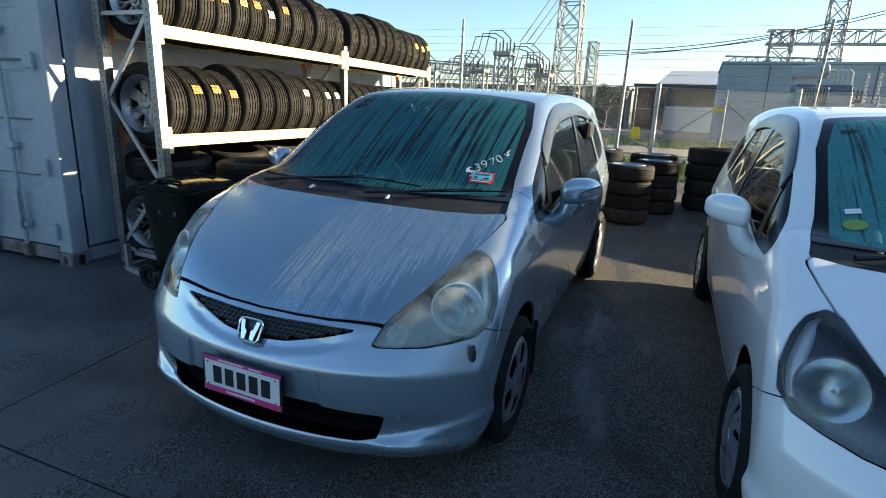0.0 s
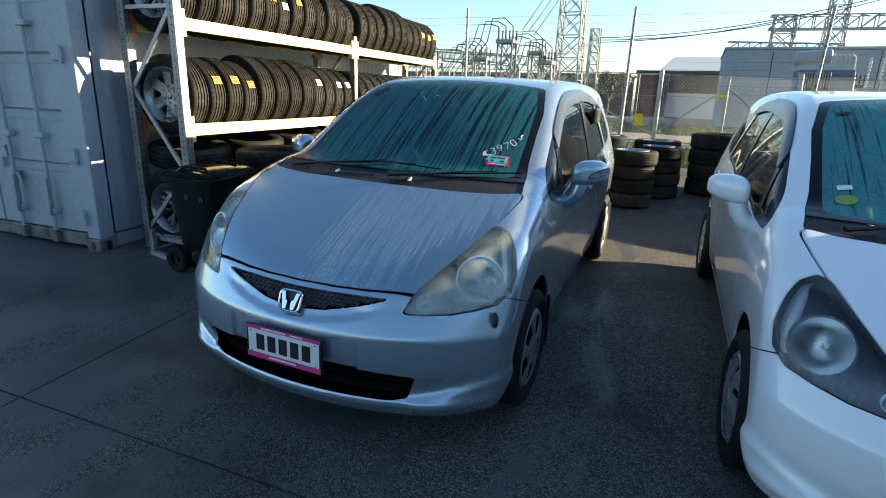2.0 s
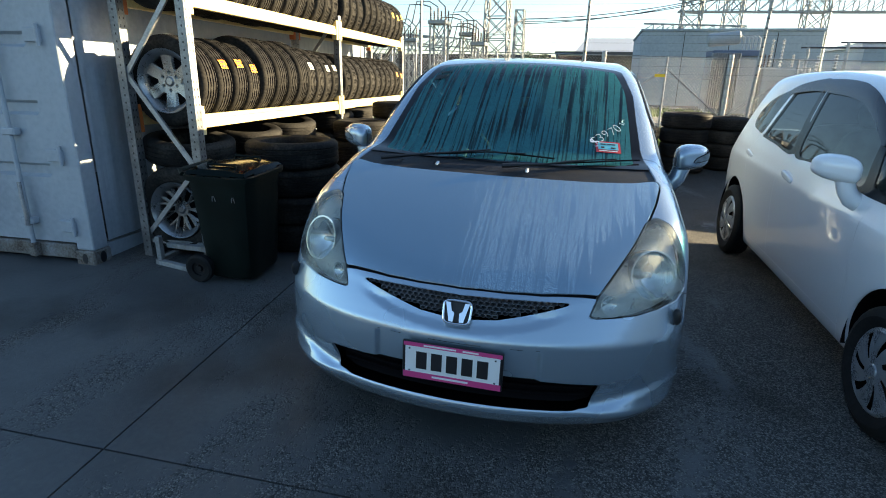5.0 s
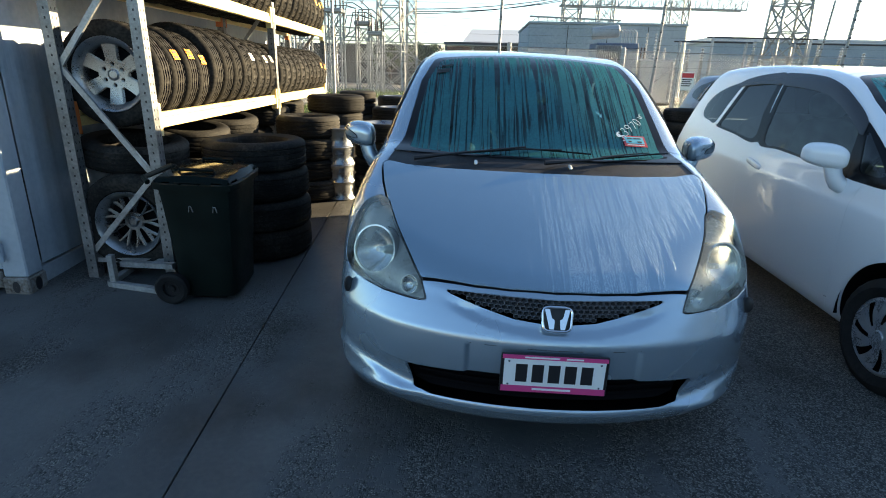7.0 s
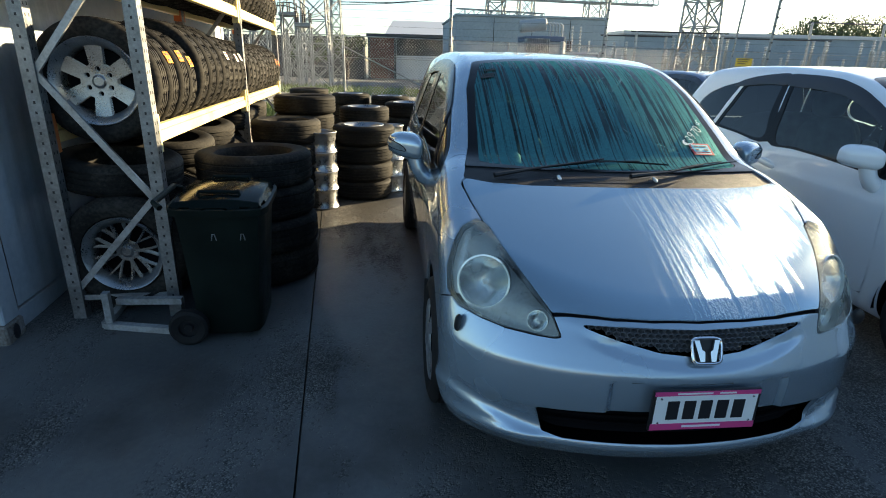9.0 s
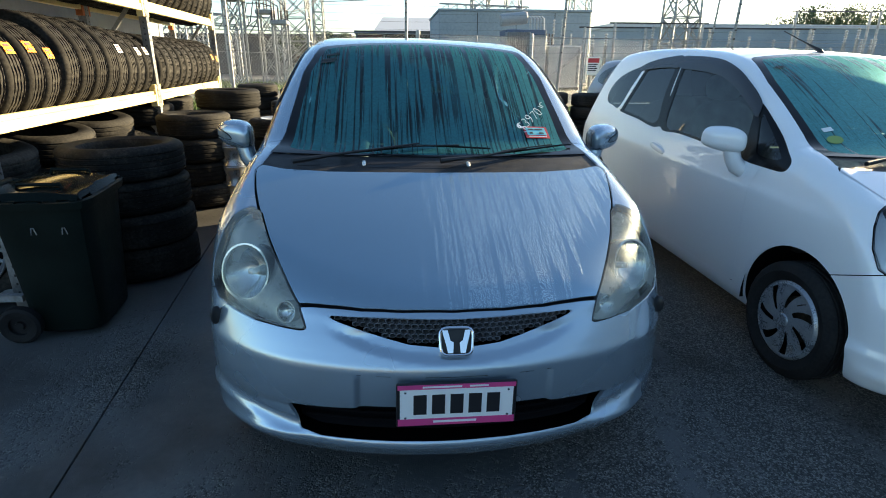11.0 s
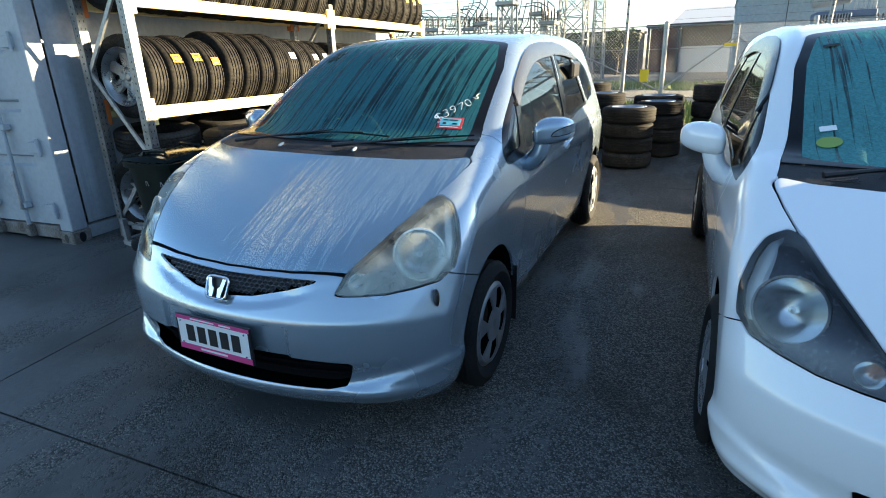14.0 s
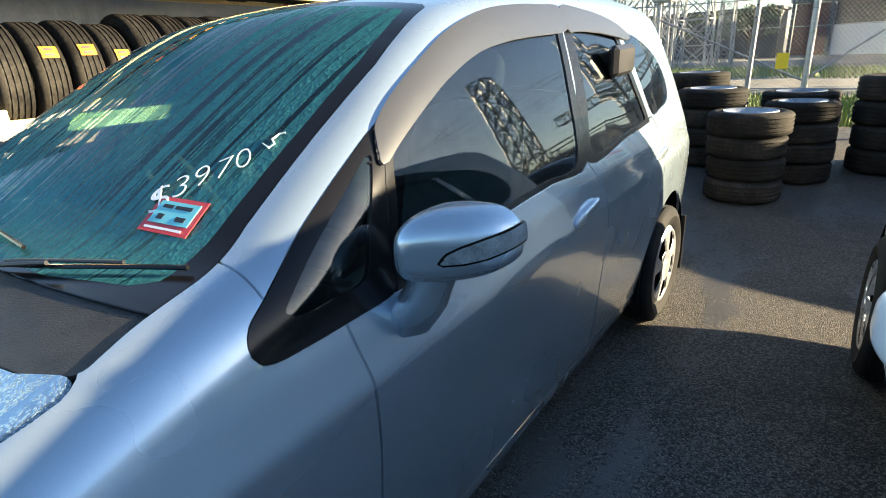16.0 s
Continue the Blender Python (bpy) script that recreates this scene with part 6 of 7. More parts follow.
def pipe_frame(x0, x1, y, z):
    f = thing("bus_frame", "thin steel bus frame with horizontal pipe", "frame", None, "bus frames")
    for x in (x0, x1):
        bm = bmesh.new()
        tube(bm, [(x, y, 0.2), (x, y, z)], 0.05, 8)
        part("post", bm, M_GALV, f, "", None, True)
    bm = bmesh.new()
    tube(bm, [(x0 - 0.2, y, z), (x1 + 0.2, y, z)], 0.028, 6)
    part("bus_pipe", bm, M_DARKSTEEL, f, "", None, True)


for _a in ((7.38, 10.5, 18.0, 2.62), (6.5, 8.7, 18.5, 2.50), (10.8, 15.6, 19.5, 2.55), (16.0, 19.2, 21, 3.3), (20.5, 24, 22, 3.4)):
    pipe_frame(*_a)
bm = bmesh.new()
box(bm, 16, 60, 40, 52, 0.2, 3.7)
_h = thing("far_hall", "long low grey hall far behind the substation", "building")
part("wall", bm, M_BLDG, _h)
bm = bmesh.new()
box(bm, 15.8, 60.2, 39.8, 52.2, 3.703, 3.95)
part("roof", bm, M_ROOF, _h)
bm = bmesh.new()
box(bm, -40, -2.7, 33.5, 36, 0.2, 2.65)
_h = thing("long_shed", "long dark shed behind the switch yard", "building")
part("wall", bm, M_SHED, _h)
bm = bmesh.new()
box(bm, -40.2, -2.6, 33.2, 36.2, 2.653, 2.80)
part("roof", bm, M_SHED, _h)
bm = bmesh.new()
box(bm, 9.9, 10.45, 16.0, 16.02, 1.55, 1.80)
_s = thing("warning_sign", "yellow warning sign with dark print on the fence", "sign")
part("board", bm, M_YELLOW, _s)
for k in range(3):
    bm = bmesh.new()
    box(bm, 9.96, 10.36 - 0.06 * k, 15.994, 15.998, 1.74 - k * 0.06, 1.765 - k * 0.06)
    part("print_bar", bm, M_INK, _s)
for _x in (10.0, 10.35):
    bm = bmesh.new()
    tube(bm, [(_x, 16.06, 0.2), (_x, 16.06, 1.8)], 0.03, 6)
    part("post", bm, M_STEELGREY, _s)


def hung(a, b, sag, r=0.018, n=14):
    a, b = Vector(a), Vector(b)
    return [a.lerp(b, k / n) - Vector((0, 0, sag * 4 * (k / n) * (1 - k / n))) for k in range(n + 1)], r


lines = thing("power_lines", "sagging dark overhead power lines", "wire")
for a, b, s in (((-3.9, 24, 6.3), (30, 26, 9.6), 0.9), ((-3.9, 24, 6.1), (30, 27, 9.3), 0.9), ((-3.5, 26, 4.1), (9.4, 28, 6.3), 0.5), ((-3.5, 26, 4.0), (9.4, 28, 6.2), 0.55), ((-3.5, 26, 3.9), (4.2, 28, 4.95), 0.2),
                ((-5.0, 19.2, 3.75), (-4.3, 24, 7.5), 0.05), ((-4.8, 19.3, 3.7), (-4.1, 24, 7.2), 0.05), ((-4.6, 19.4, 3.6), (-4.0, 24, 6.9), 0.05), ((-3.9, 19.6, 2.95), (-3.3, 26, 4.2), 0.15), ((-3.8, 19.7, 2.9), (-3.4, 26, 4.1), 0.15),
                ((9.4, 28, 6.5), (40, 34, 12), 1.0), ((9.6, 28, 6.2), (40, 35, 11.5), 1.0), ((10.7, 20, 6.5), (40, 24, 9), 0.8)):
    pts, r = hung(a, b, s)
    bm = bmesh.new()
    tube(bm, pts, r, 5, False)
    part("line", bm, M_DARKSTEEL, lines)


# ---------------------------------------------------------------- trees
M_LEAF, _t, _b = material("dark_leaves", (0.05, 0.075, 0.03), 0.6)
vary(_t, _b, [(0.02, 0.035, 0.012), (0.05, 0.075, 0.025), (0.09, 0.11, 0.04)], 0.8, 6, 0.0)
M_BARK, _t, _b = material("bark", (0.09, 0.07, 0.055), 0.9)


def tree(x, y, h, spread, n, seed, label):
    rng = random.Random(seed)
    t = thing("tree", label, "tree", pose(x, y, 0.2))
    bm = bmesh.new()
    tube(bm, [(0, 0, 0), (0.1, 0, h * 0.3), (0, 0.1, h * 0.55)], [h * 0.04, h * 0.03, h * 0.02], 8)
    for k in range(7):
        a = k * 0.9
        tube(bm, [(0, 0, h * (0.28 + 0.03 * k)), (spread * 0.3 * math.cos(a), spread * 0.3 * math.sin(a), h * (0.45 + 0.03 * k)), (spread * 0.62 * math.cos(a), spread * 0.62 * math.sin(a), h * (0.6 + 0.03 * k))], [h * 0.018, h * 0.012, h * 0.005], 6)
    part("trunk", bm, M_BARK, t, "", None, True)
    clumps = []
    for _ in range(26):
        a, r = rng.uniform(0, 6.28), spread * math.sqrt(rng.random()) * 0.85
        clumps.append((r * math.cos(a), r * math.sin(a), h * (0.52 + 0.42 * rng.random() * (1 - 0.5 * (r / spread) ** 2)), spread * rng.uniform(0.16, 0.30)))
    vs, fs = [], []
    for _ in range(n):
        cx, cy, cz, cr = rng.choice(clumps)
        v = Vector((rng.gauss(0, 1), rng.gauss(0, 1), rng.gauss(0, 0.8))).normalized() * cr * rng.uniform(0.6, 1.05)
        p = Vector((cx, cy, cz)) + v
        s = h * 0.022 * rng.uniform(0.6, 1.4)
        q = Euler((rng.uniform(0, 6), rng.uniform(0, 6), rng.uniform(0, 6))).to_matrix()
        k = len(vs)
        vs += [tuple(p + q @ Vector(c) * s) for c in ((-1, 0, 0), (0, -0.45, 0), (1, 0, 0.1), (0, 0.45, 0))]
        fs.append((k, k + 1, k + 2, k + 3))
    link("crown", mesh_from("crown", vs, fs, None, False), M_LEAF, t)
    return t


tree(48.5, 60, 6.6, 6.2, 9000, 4, "broad dark tree with a rounded uneven crown")
tree(-3.6, 31.5, 2.9, 1.3, 2600, 9, "low green shrub before the dark shed")
tree(-5.6, 32.0, 2.6, 1.3, 2200, 11, "low green shrub before the dark shed")

# ---------------------------------------------------------------- unseen walls added to shade the yard and fill reflections
M_WALL, _t, _b = material("shade_wall_paint", (0.36, 0.36, 0.35), 0.8)
vary(_t, _b, [(0.58, 0.58, 0.57), (0.72, 0.72, 0.71)], 0.7, 14, 0.1)
# Unseen wall, added to block the low sun and bounce light onto the cars.
bm = bmesh.new()
box(bm, 9.0, 9.3, -18.0, 5.2, -0.5, 3.5)
tagged(part("shade_wall_east", bm, M_WALL), "unseen pale wall added to shade the yard and bounce light", "wall", "", "structure")
M_BACKWALL, _t, _b = material("dark_reflected_wall", (0.14, 0.14, 0.135), 0.9)
vary(_t, _b, [(0.09, 0.09, 0.088), (0.17, 0.168, 0.16)], 0.7, 14, 0.1)
# Never in view; added so the car fronts have something dark to reflect.
bm = bmesh.new()
box(bm, -20.0, 9.0, -18.3, -18.0, -0.8, 2.2)
tagged(part("reflected_wall_south", bm, M_BACKWALL), "unseen dark wall added behind the camera for car reflections", "wall", "", "structure")


# ---------------------------------------------------------------- shipping container
M_BOXPAINT, _t, _b = material("container_paint", (0.36, 0.40, 0.44), 0.55)
vary(_t, _b, [(0.30, 0.34, 0.38), (0.37, 0.41, 0.45), (0.42, 0.46, 0.49)], 0.8, 25, 0.08, (0.45, 0.7))
M_RUST, _t, _b = material("rusty_steel", (0.14, 0.07, 0.04), 0.85, 0.2)
vary(_t, _b, [(0.05, 0.03, 0.02), (0.20, 0.18, 0.16), (0.30, 0.30, 0.30)], 7, 60, 0.5, (0.6, 0.95))

CX, CY, CW, CL, CH = -3.06, 1.24, 2.44, 6.06, 2.59
CONT = pose(CX, CY, 0.02, 0, 0, 3.9)


def container():
    """Local x runs from 0 (near side wall) to -CW, y from the door end back, z up."""
    c = thing("shipping_container", "grey blue painted steel shipping container with rusty feet", "container", CONT)
    z0, z1 = 0.16, CH - 0.12
    for x in (0.0, -CW):
        bm = bmesh.new()
        n, pts = 44, []
        for k in range(n * 4 + 1):
            y = 0.16 + (CL - 0.32) * k / (n * 4)
            d = (0.0, 0.0, 0.003, 0.003)[k % 4]
            pts.append((x - 0.012 - d if x == 0 else x + 0.012 + d, y))
        a = [bm.verts.new((px, py, z0)) for px, py in pts]
        b = [bm.verts.new((px, py, z1)) for px, py in pts]
        for k in range(len(pts) - 1):
            bm.faces.new((a[k], a[k + 1], b[k + 1], b[k]))
        part("side_wall", bm, M_BOXPAINT, c, "flat painted steel side")
    bm = bmesh.new()
    box(bm, -CW + 0.05, -0.05, CL - 0.06, CL - 0.02, z0, z1)
    part("end_wall", bm, M_BOXPAINT, c)
    bm = bmesh.new()
    box(bm, -CW + 0.03, -0.03, 0.05, CL - 0.03, CH - 0.06, CH - 0.03)
    part("roof", bm, M_BOXPAINT, c)
    bm = bmesh.new()
    box(bm, -CW + 0.06, -0.06, 0.06, CL - 0.06, 0.13, 0.158)
    part("floor_plate", bm, M_RUST, c)
    for x in (-0.075, -CW + 0.075):
        for y in (0.07, CL - 0.07):
            bm = bmesh.new()
            box(bm, x - 0.075, x + 0.075, y - 0.07, y + 0.07, 0.119, CH - 0.12, 0.008)
            part("corner_post", bm, M_BOXPAINT, c)
            for z in (0.0, CH - 0.118):
                bm = bmesh.new()
                box(bm, x - 0.082, x + 0.082, y - 0.085, y + 0.085, z, z + 0.118, 0.01)
                cast = part("corner_casting", bm, M_RUST if z == 0 else M_BOXPAINT, c)
                if y < 1 and z == 0:
                    bm = bmesh.new()
                    lathe(bm, [(0.001, 0.0), (0.03, 0.0), (0.034, -0.004)], 14, Matrix.Translation((x, y - 0.0865, 0.058)) @ pose(0, 0, 0, 90) @ Matrix.Diagonal((0.75, 1.25, 1, 1)))
                    part("casting_hole", bm, M_INK, cast)
                    bm = bmesh.new()
                    sx = 1 if x > -1 else -1
                    lathe(bm, [(0.001, 0.0), (0.036, 0.0), (0.04, -0.004)], 14, Matrix.Translation((x + sx * 0.0835, y + 0.0, 0.058)) @ pose(0, 0, 0, 0, 90 * sx) @ Matrix.Diagonal((1.2, 0.8, 1, 1)))
                    part("casting_hole", bm, M_INK, cast)
        for z, hh in ((0.02, 0.115), (CH - 0.10, 0.07)):
            bm = bmesh.new()
            box(bm, x - 0.03, x + 0.05 if x > -1 else x + 0.03, 0.16, CL - 0.16, z, z + hh, 0.006)
            part("side_rail", bm, M_BOXPAINT, c)
    bm = bmesh.new()
    box(bm, -CW + 0.16, -0.16, 0.0, 0.10, 0.045, 0.155, 0.008)
    part("door_sill", bm, M_RUST, c)
    bm = bmesh.new()
    box(bm, -CW + 0.16, -0.16, 0.0, 0.10, CH - 0.14, CH - 0.02, 0.008)
    part("door_header", bm, M_BOXPAINT, c)
    # two door leaves with three sunk ribs each, lock rods and hinges
    for leaf in (0, 1):
        xa = -0.155 if leaf == 0 else -CW / 2 - 0.008
        xb = -CW / 2 + 0.008 if leaf == 0 else -CW + 0.155
        bm = bmesh.new()
        prof = [(0.012, 0.17), (0.012, 0.655), (0.045, 0.675), (0.045, 0.735), (0.012, 0.755), (0.012, 1.095), (0.045, 1.115), (0.045, 1.175), (0.012, 1.195), (0.012, 1.545), (0.045, 1.565), (0.045, 1.625), (0.012, 1.645), (0.012, 2.0), (0.045, 2.02), (0.045, 2.08), (0.012, 2.10), (0.012, CH - 0.15)]
        x0, x1 = min(xa, xb), max(xa, xb)
        ia, ib = x0 + 0.11, x1 - 0.11
        cols = []
        for x, flat in ((x0, True), (ia - 0.01, True), (ia + 0.01, False), (ib - 0.01, False), (ib + 0.01, True), (x1, True)):
            cols.append([bm.verts.new((x, 0.012 if flat else d, z)) for d, z in prof])
        for a, b in zip(cols, cols[1:]):
            for k in range(len(prof) - 1):
                bm.faces.new((a[k], b[k], b[k + 1], a[k + 1]))
        edge = [cols[0][0], cols[-1][0], cols[-1][-1], cols[0][-1]]
        back = [bm.verts.new((v.co.x, 0.055, v.co.z)) for v in edge]
        bm.faces.new(back)
        door = part("door", bm, M_BOXPAINT, c)
        for rx in (x0 + 0.30, x1 - 0.34):
            bm = bmesh.new()
            tube(bm, [(rx, -0.028, 0.06), (rx, -0.028, CH - 0.06)], 0.017, 10)
            part("lock_rod", bm, M_BOXPAINT, door, "", None, True)
            for z in (0.33, 0.98, 1.86):
                bm = bmesh.new()
                box(bm, rx - 0.055, rx + 0.055, -0.05, 0.012, z - 0.025, z + 0.025, 0.008)
                part("rod_bracket", bm, M_BOXPAINT, door)
            bm = bmesh.new()
            box(bm, rx - 0.03, rx + 0.03, -0.055, 0.0, 0.055, 0.16, 0.008)
            part("cam_keeper", bm, M_RUST, door)
            bm = bmesh.new()
            tube(bm, [(rx, -0.045, 0.62), (rx + 0.015, -0.06, 0.52), (rx + 0.02, -0.055, 0.36), (rx + 0.01, -0.05, 0.30)], [0.014, 0.013, 0.016, 0.02], 8)
            part("lock_handle", bm, M_GALV, door, "", None, True)
        hx = xa if leaf == 0 else xb
        for z in (0.30, 0.82, 1.62, 2.25):
            bm = bmesh.new()
            box(bm, hx - 0.085, hx + 0.045, -0.022, 0.010, z - 0.045, z + 0.045, 0.006)
            tube(bm, [(hx + 0.035, -0.022, z - 0.07), (hx + 0.035, -0.022, z + 0.07)], 0.014, 8)
            part("hinge", bm, M_BOXPAINT, door)
        if leaf == 0:
            for px, pz in ((-0.98, 0.80), (-0.86, 0.58)):
                bm = bmesh.new()
                tube(bm, [(px - 0.03, -0.01, pz + 0.05), (px, -0.035, pz + 0.05), (px + 0.04, -0.04, pz), (px + 0.05, -0.03, pz - 0.08)], [0.014, 0.016, 0.014, 0.012], 8)
                box(bm, px - 0.05, px - 0.01, -0.02, 0.012, pz - 0.02, pz + 0.07, 0.004)
                part("handle_catch", bm, M_GALV, door, "worn bare-steel catch")
    return c


container()

# ---------------------------------------------------------------- tyre rack
M_CREAM, _t, _b = material("cream_beam_paint", (0.74, 0.62, 0.34), 0.45)
vary(_t, _b, [(0.60, 0.45, 0.18), (0.74, 0.59, 0.27), (0.78, 0.64, 0.33)], 3, 60, 0.08, (0.35, 0.6))
M_ORANGE, _t, _b = material("orange_bracket", (0.55, 0.14, 0.03), 0.5)
M_STAND, _t, _b = material("worn_white_steel", (0.45, 0.46, 0.46), 0.6)
vary(_t, _b, [(0.16, 0.155, 0.15), (0.34, 0.345, 0.345)], 8, 60, 0.1)
M_POST, _t, _b = material("dull_galvanised_post", (0.3, 0.3, 0.31), 0.4, 0.7)
vary(_t, _b, [(0.14, 0.145, 0.15), (0.22, 0.225, 0.23), (0.32, 0.325, 0.33)], 7, 70, 0.12, (0.3, 0.55))
RACK = pose(-2.315, 1.60, 0.0, 0, 0, 3.75)
BAYS = (0.0, 2.72, 5.36)
DEPTH = 0.52
LOW, HIGH = 1.035, 1.852


def rack():
    r = thing("tyre_rack", "galvanised pallet rack with cream beams holding rows of tyres", "rack", RACK)
    for n, y in enumerate(BAYS):
        top = (2.42, 2.06, 2.03)[n]
        for x in (-0.018, -DEPTH - 0.02):
            gzv = -0.01 + 0.03 * y
            bm = bmesh.new()
            # open channel section: web facing outwards, two flanges, two lips
            w, d, t = 0.033, 0.036, 0.004
            ring = [(w, -d), (w, d), (-w, d), (-w, d - 0.018), (-w + t, d - 0.018), (-w + t, d - t), (w - t, d - t), (w - t, -d + t), (-w + t, -d + t), (-w + t, -d + 0.018), (-w, -d + 0.018), (-w, -d)]
            lo = [bm.verts.new((x + px, y + py, gzv)) for px, py in ring]
            hi = [bm.verts.new((x + px, y + py, top)) for px, py in ring]
            for k in range(12):
                bm.faces.new((lo[k - 1], lo[k], hi[k], hi[k - 1]))
            bm.faces.new(hi)
            u = part("upright", bm, M_POST, r, "perforated galvanised post")
            bm = bmesh.new()
            k = 0
            z = gzv + 0.12
            while z < top - 0.03:
                for dy in (-0.017, 0.017):
                    box(bm, x + w - 0.0005, x + w + 0.0012, y + dy - 0.0035, y + dy + 0.0035, z - 0.008, z + 0.008)
                box(bm, x - 0.005, x + 0.005, y - d - 0.0012, y - d + 0.0005, z - 0.007, z + 0.007)
                z += 0.052
            tagged(part("slot_strip", bm, M_INK, u), kind="stuff")
            bm = bmesh.new()
            box(bm, x - 0.065, x + 0.065, y - 0.06, y + 0.06, gzv - 0.008, gzv + 0.001, 0.002)
            part("foot_plate", bm, M_GALV, r)
        zz = [0.16, 0.72, 1.42, 2.02]
        for a, b, s in ((0.22, 0.74, 1), (0.74, 1.40, -1), (1.40, 2.0, 1)):
            bm = bmesh.new()
            xa, xb = (-0.05, -DEPTH) if s > 0 else (-DEPTH, -0.05)
            bar(bm, (xb, y - 0.012, a), (xa, y - 0.012, b), 0.034, 0.018, (0, 1, 0))
            part("diagonal_brace", bm, M_GALV, r)
        for z in (0.16, 2.02):
            bm = bmesh.new()
            bar(bm, (-0.05, y, z), (-DEPTH, y, z), 0.034, 0.03)
            part("cross_strut", bm, M_GALV, r)
    for n in (0, 1):
        ya, yb = BAYS[n] + 0.037, BAYS[n + 1] - 0.037
        for z in (LOW, HIGH):
            for x in (-0.020, -DEPTH - 0.02):
                bm = bmesh.new()
                box(bm, x - 0.028, x + 0.024, ya, yb, z, z + 0.062, 0.004)
                box(bm, x - 0.028, x + 0.012, ya, yb, z + 0.062, z + 0.094, 0.004)
                part("beam", bm, M_CREAM, r, "cream painted shelf beam")
                for y in (ya + 0.02, yb - 0.02):
                    bm = bmesh.new()
                    box(bm, x - 0.03, x + 0.030, y - 0.022, y + 0.022, z - 0.05, z + 0.155, 0.003)
                    part("beam_bracket", bm, M_CREAM if x > -0.3 else M_ORANGE, r)
    return r


rack()

# ---------------------------------------------------------------- tyres
TYRES = {}


def tyre_of(R, w):
    key = (round(R, 3), round(w, 3))
    if key not in TYRES:
        TYRES[key] = tyre_mesh(R, w, R * 0.64, 96)
    return TYRES[key]


def alloy_mesh(R, open_field, depth=0.03, dish=0.03):
    def height(r):
        u = r / R
        return -dish * np.cos(np.clip(u, 0, 1) * 1.5) * 0.8 + 0.012 * np.exp(-((u - 0.975) / 0.022) ** 2) - 0.006 * np.exp(-((u - 0.925) / 0.018) ** 2) + 0.010 * (1 / (1 + np.exp((u - 0.135) / 0.008)))
    m = disc_face(R, height, open_field, depth, 44, 300)
    return mesh_from("alloy_face", m[0], m[2], m[1])


def six_spoke(R):
    """Six broad spokes that flare into the rim, six bolt holes round the hub."""
    def f(r, a):
        d = np.abs(sector(a, 6)) * r
        u = r / R
        win = np.maximum.reduce([d - R * (0.095 + 0.46 * (u - 0.48)), (0.40 - u) * R, (u - 0.885) * R + 1.2 * d * d / R]) + 0.002
        lug = np.hypot(r * np.cos(sector(a, 6, math.pi / 6)) - 0.285 * R, r * np.sin(sector(a, 6, math.pi / 6))) - 0.06 * R
        return np.minimum(win, lug)
    return f


def mesh_spoke(R):
    """Nine thin spokes that fork towards the rim, with a small bolted hub."""
    def f(r, a):
        d = sector(a, 9)
        u = r / R
        fork = np.clip((u - 0.30) / 0.62, 0, 1) ** 0.8 * 0.20
        e = np.abs(np.abs(d) - fork) * r
        lug = np.hypot(r * np.cos(sector(a, 5)) - 0.17 * R, r * np.sin(sector(a, 5))) - 0.035 * R
        return np.where(u < 0.25, lug, np.where(u > 0.92, 1.0, 0.0030 + 0.0016 * u - e))
    return f


ALLOY_SIX = alloy_mesh(0.205, six_spoke(0.205))
ALLOY_MESH = alloy_mesh(0.215, mesh_spoke(0.215))


def barrel_mesh(R, w):
    bm = bmesh.new()
    h = w / 2
    lathe(bm, [(R * 0.98, h), (R, h - 0.006), (R * 0.975, h - 0.014), (R * 0.94, h - 0.026), (R * 0.91, h - 0.050), (R * 0.925, h - 0.070), (R * 0.88, 0.0), (R * 0.90, -h + 0.05), (R * 0.965, -h + 0.020), (R, -h + 0.006), (R * 0.98, -h), (R * 0.93, -h + 0.004), (R * 0.80, -h + 0.05), (R * 0.76, 0), (R * 0.80, h - 0.05), (R * 0.93, h - 0.006)], 40, closed=True)
    me = bpy.data.meshes.new("rim_barrel")
    bmesh.ops.recalc_face_normals(bm, faces=bm.faces)
    bm.to_mesh(me)
    bm.free()
    me.polygons.foreach_set("use_smooth", [True] * len(me.polygons))
    me.set_sharp_from_angle(angle=radians(40))
    return me


M_TAG_O, _t, _b = material("orange_tag", (0.80, 0.32, 0.03), 0.6)
M_TAG_Y, _t, _b = material("yellow_tag", (0.80, 0.62, 0.10), 0.6)
M_TAG_W, _t, _b = material("white_tag", (0.80, 0.80, 0.76), 0.6)
rng = random.Random(12)


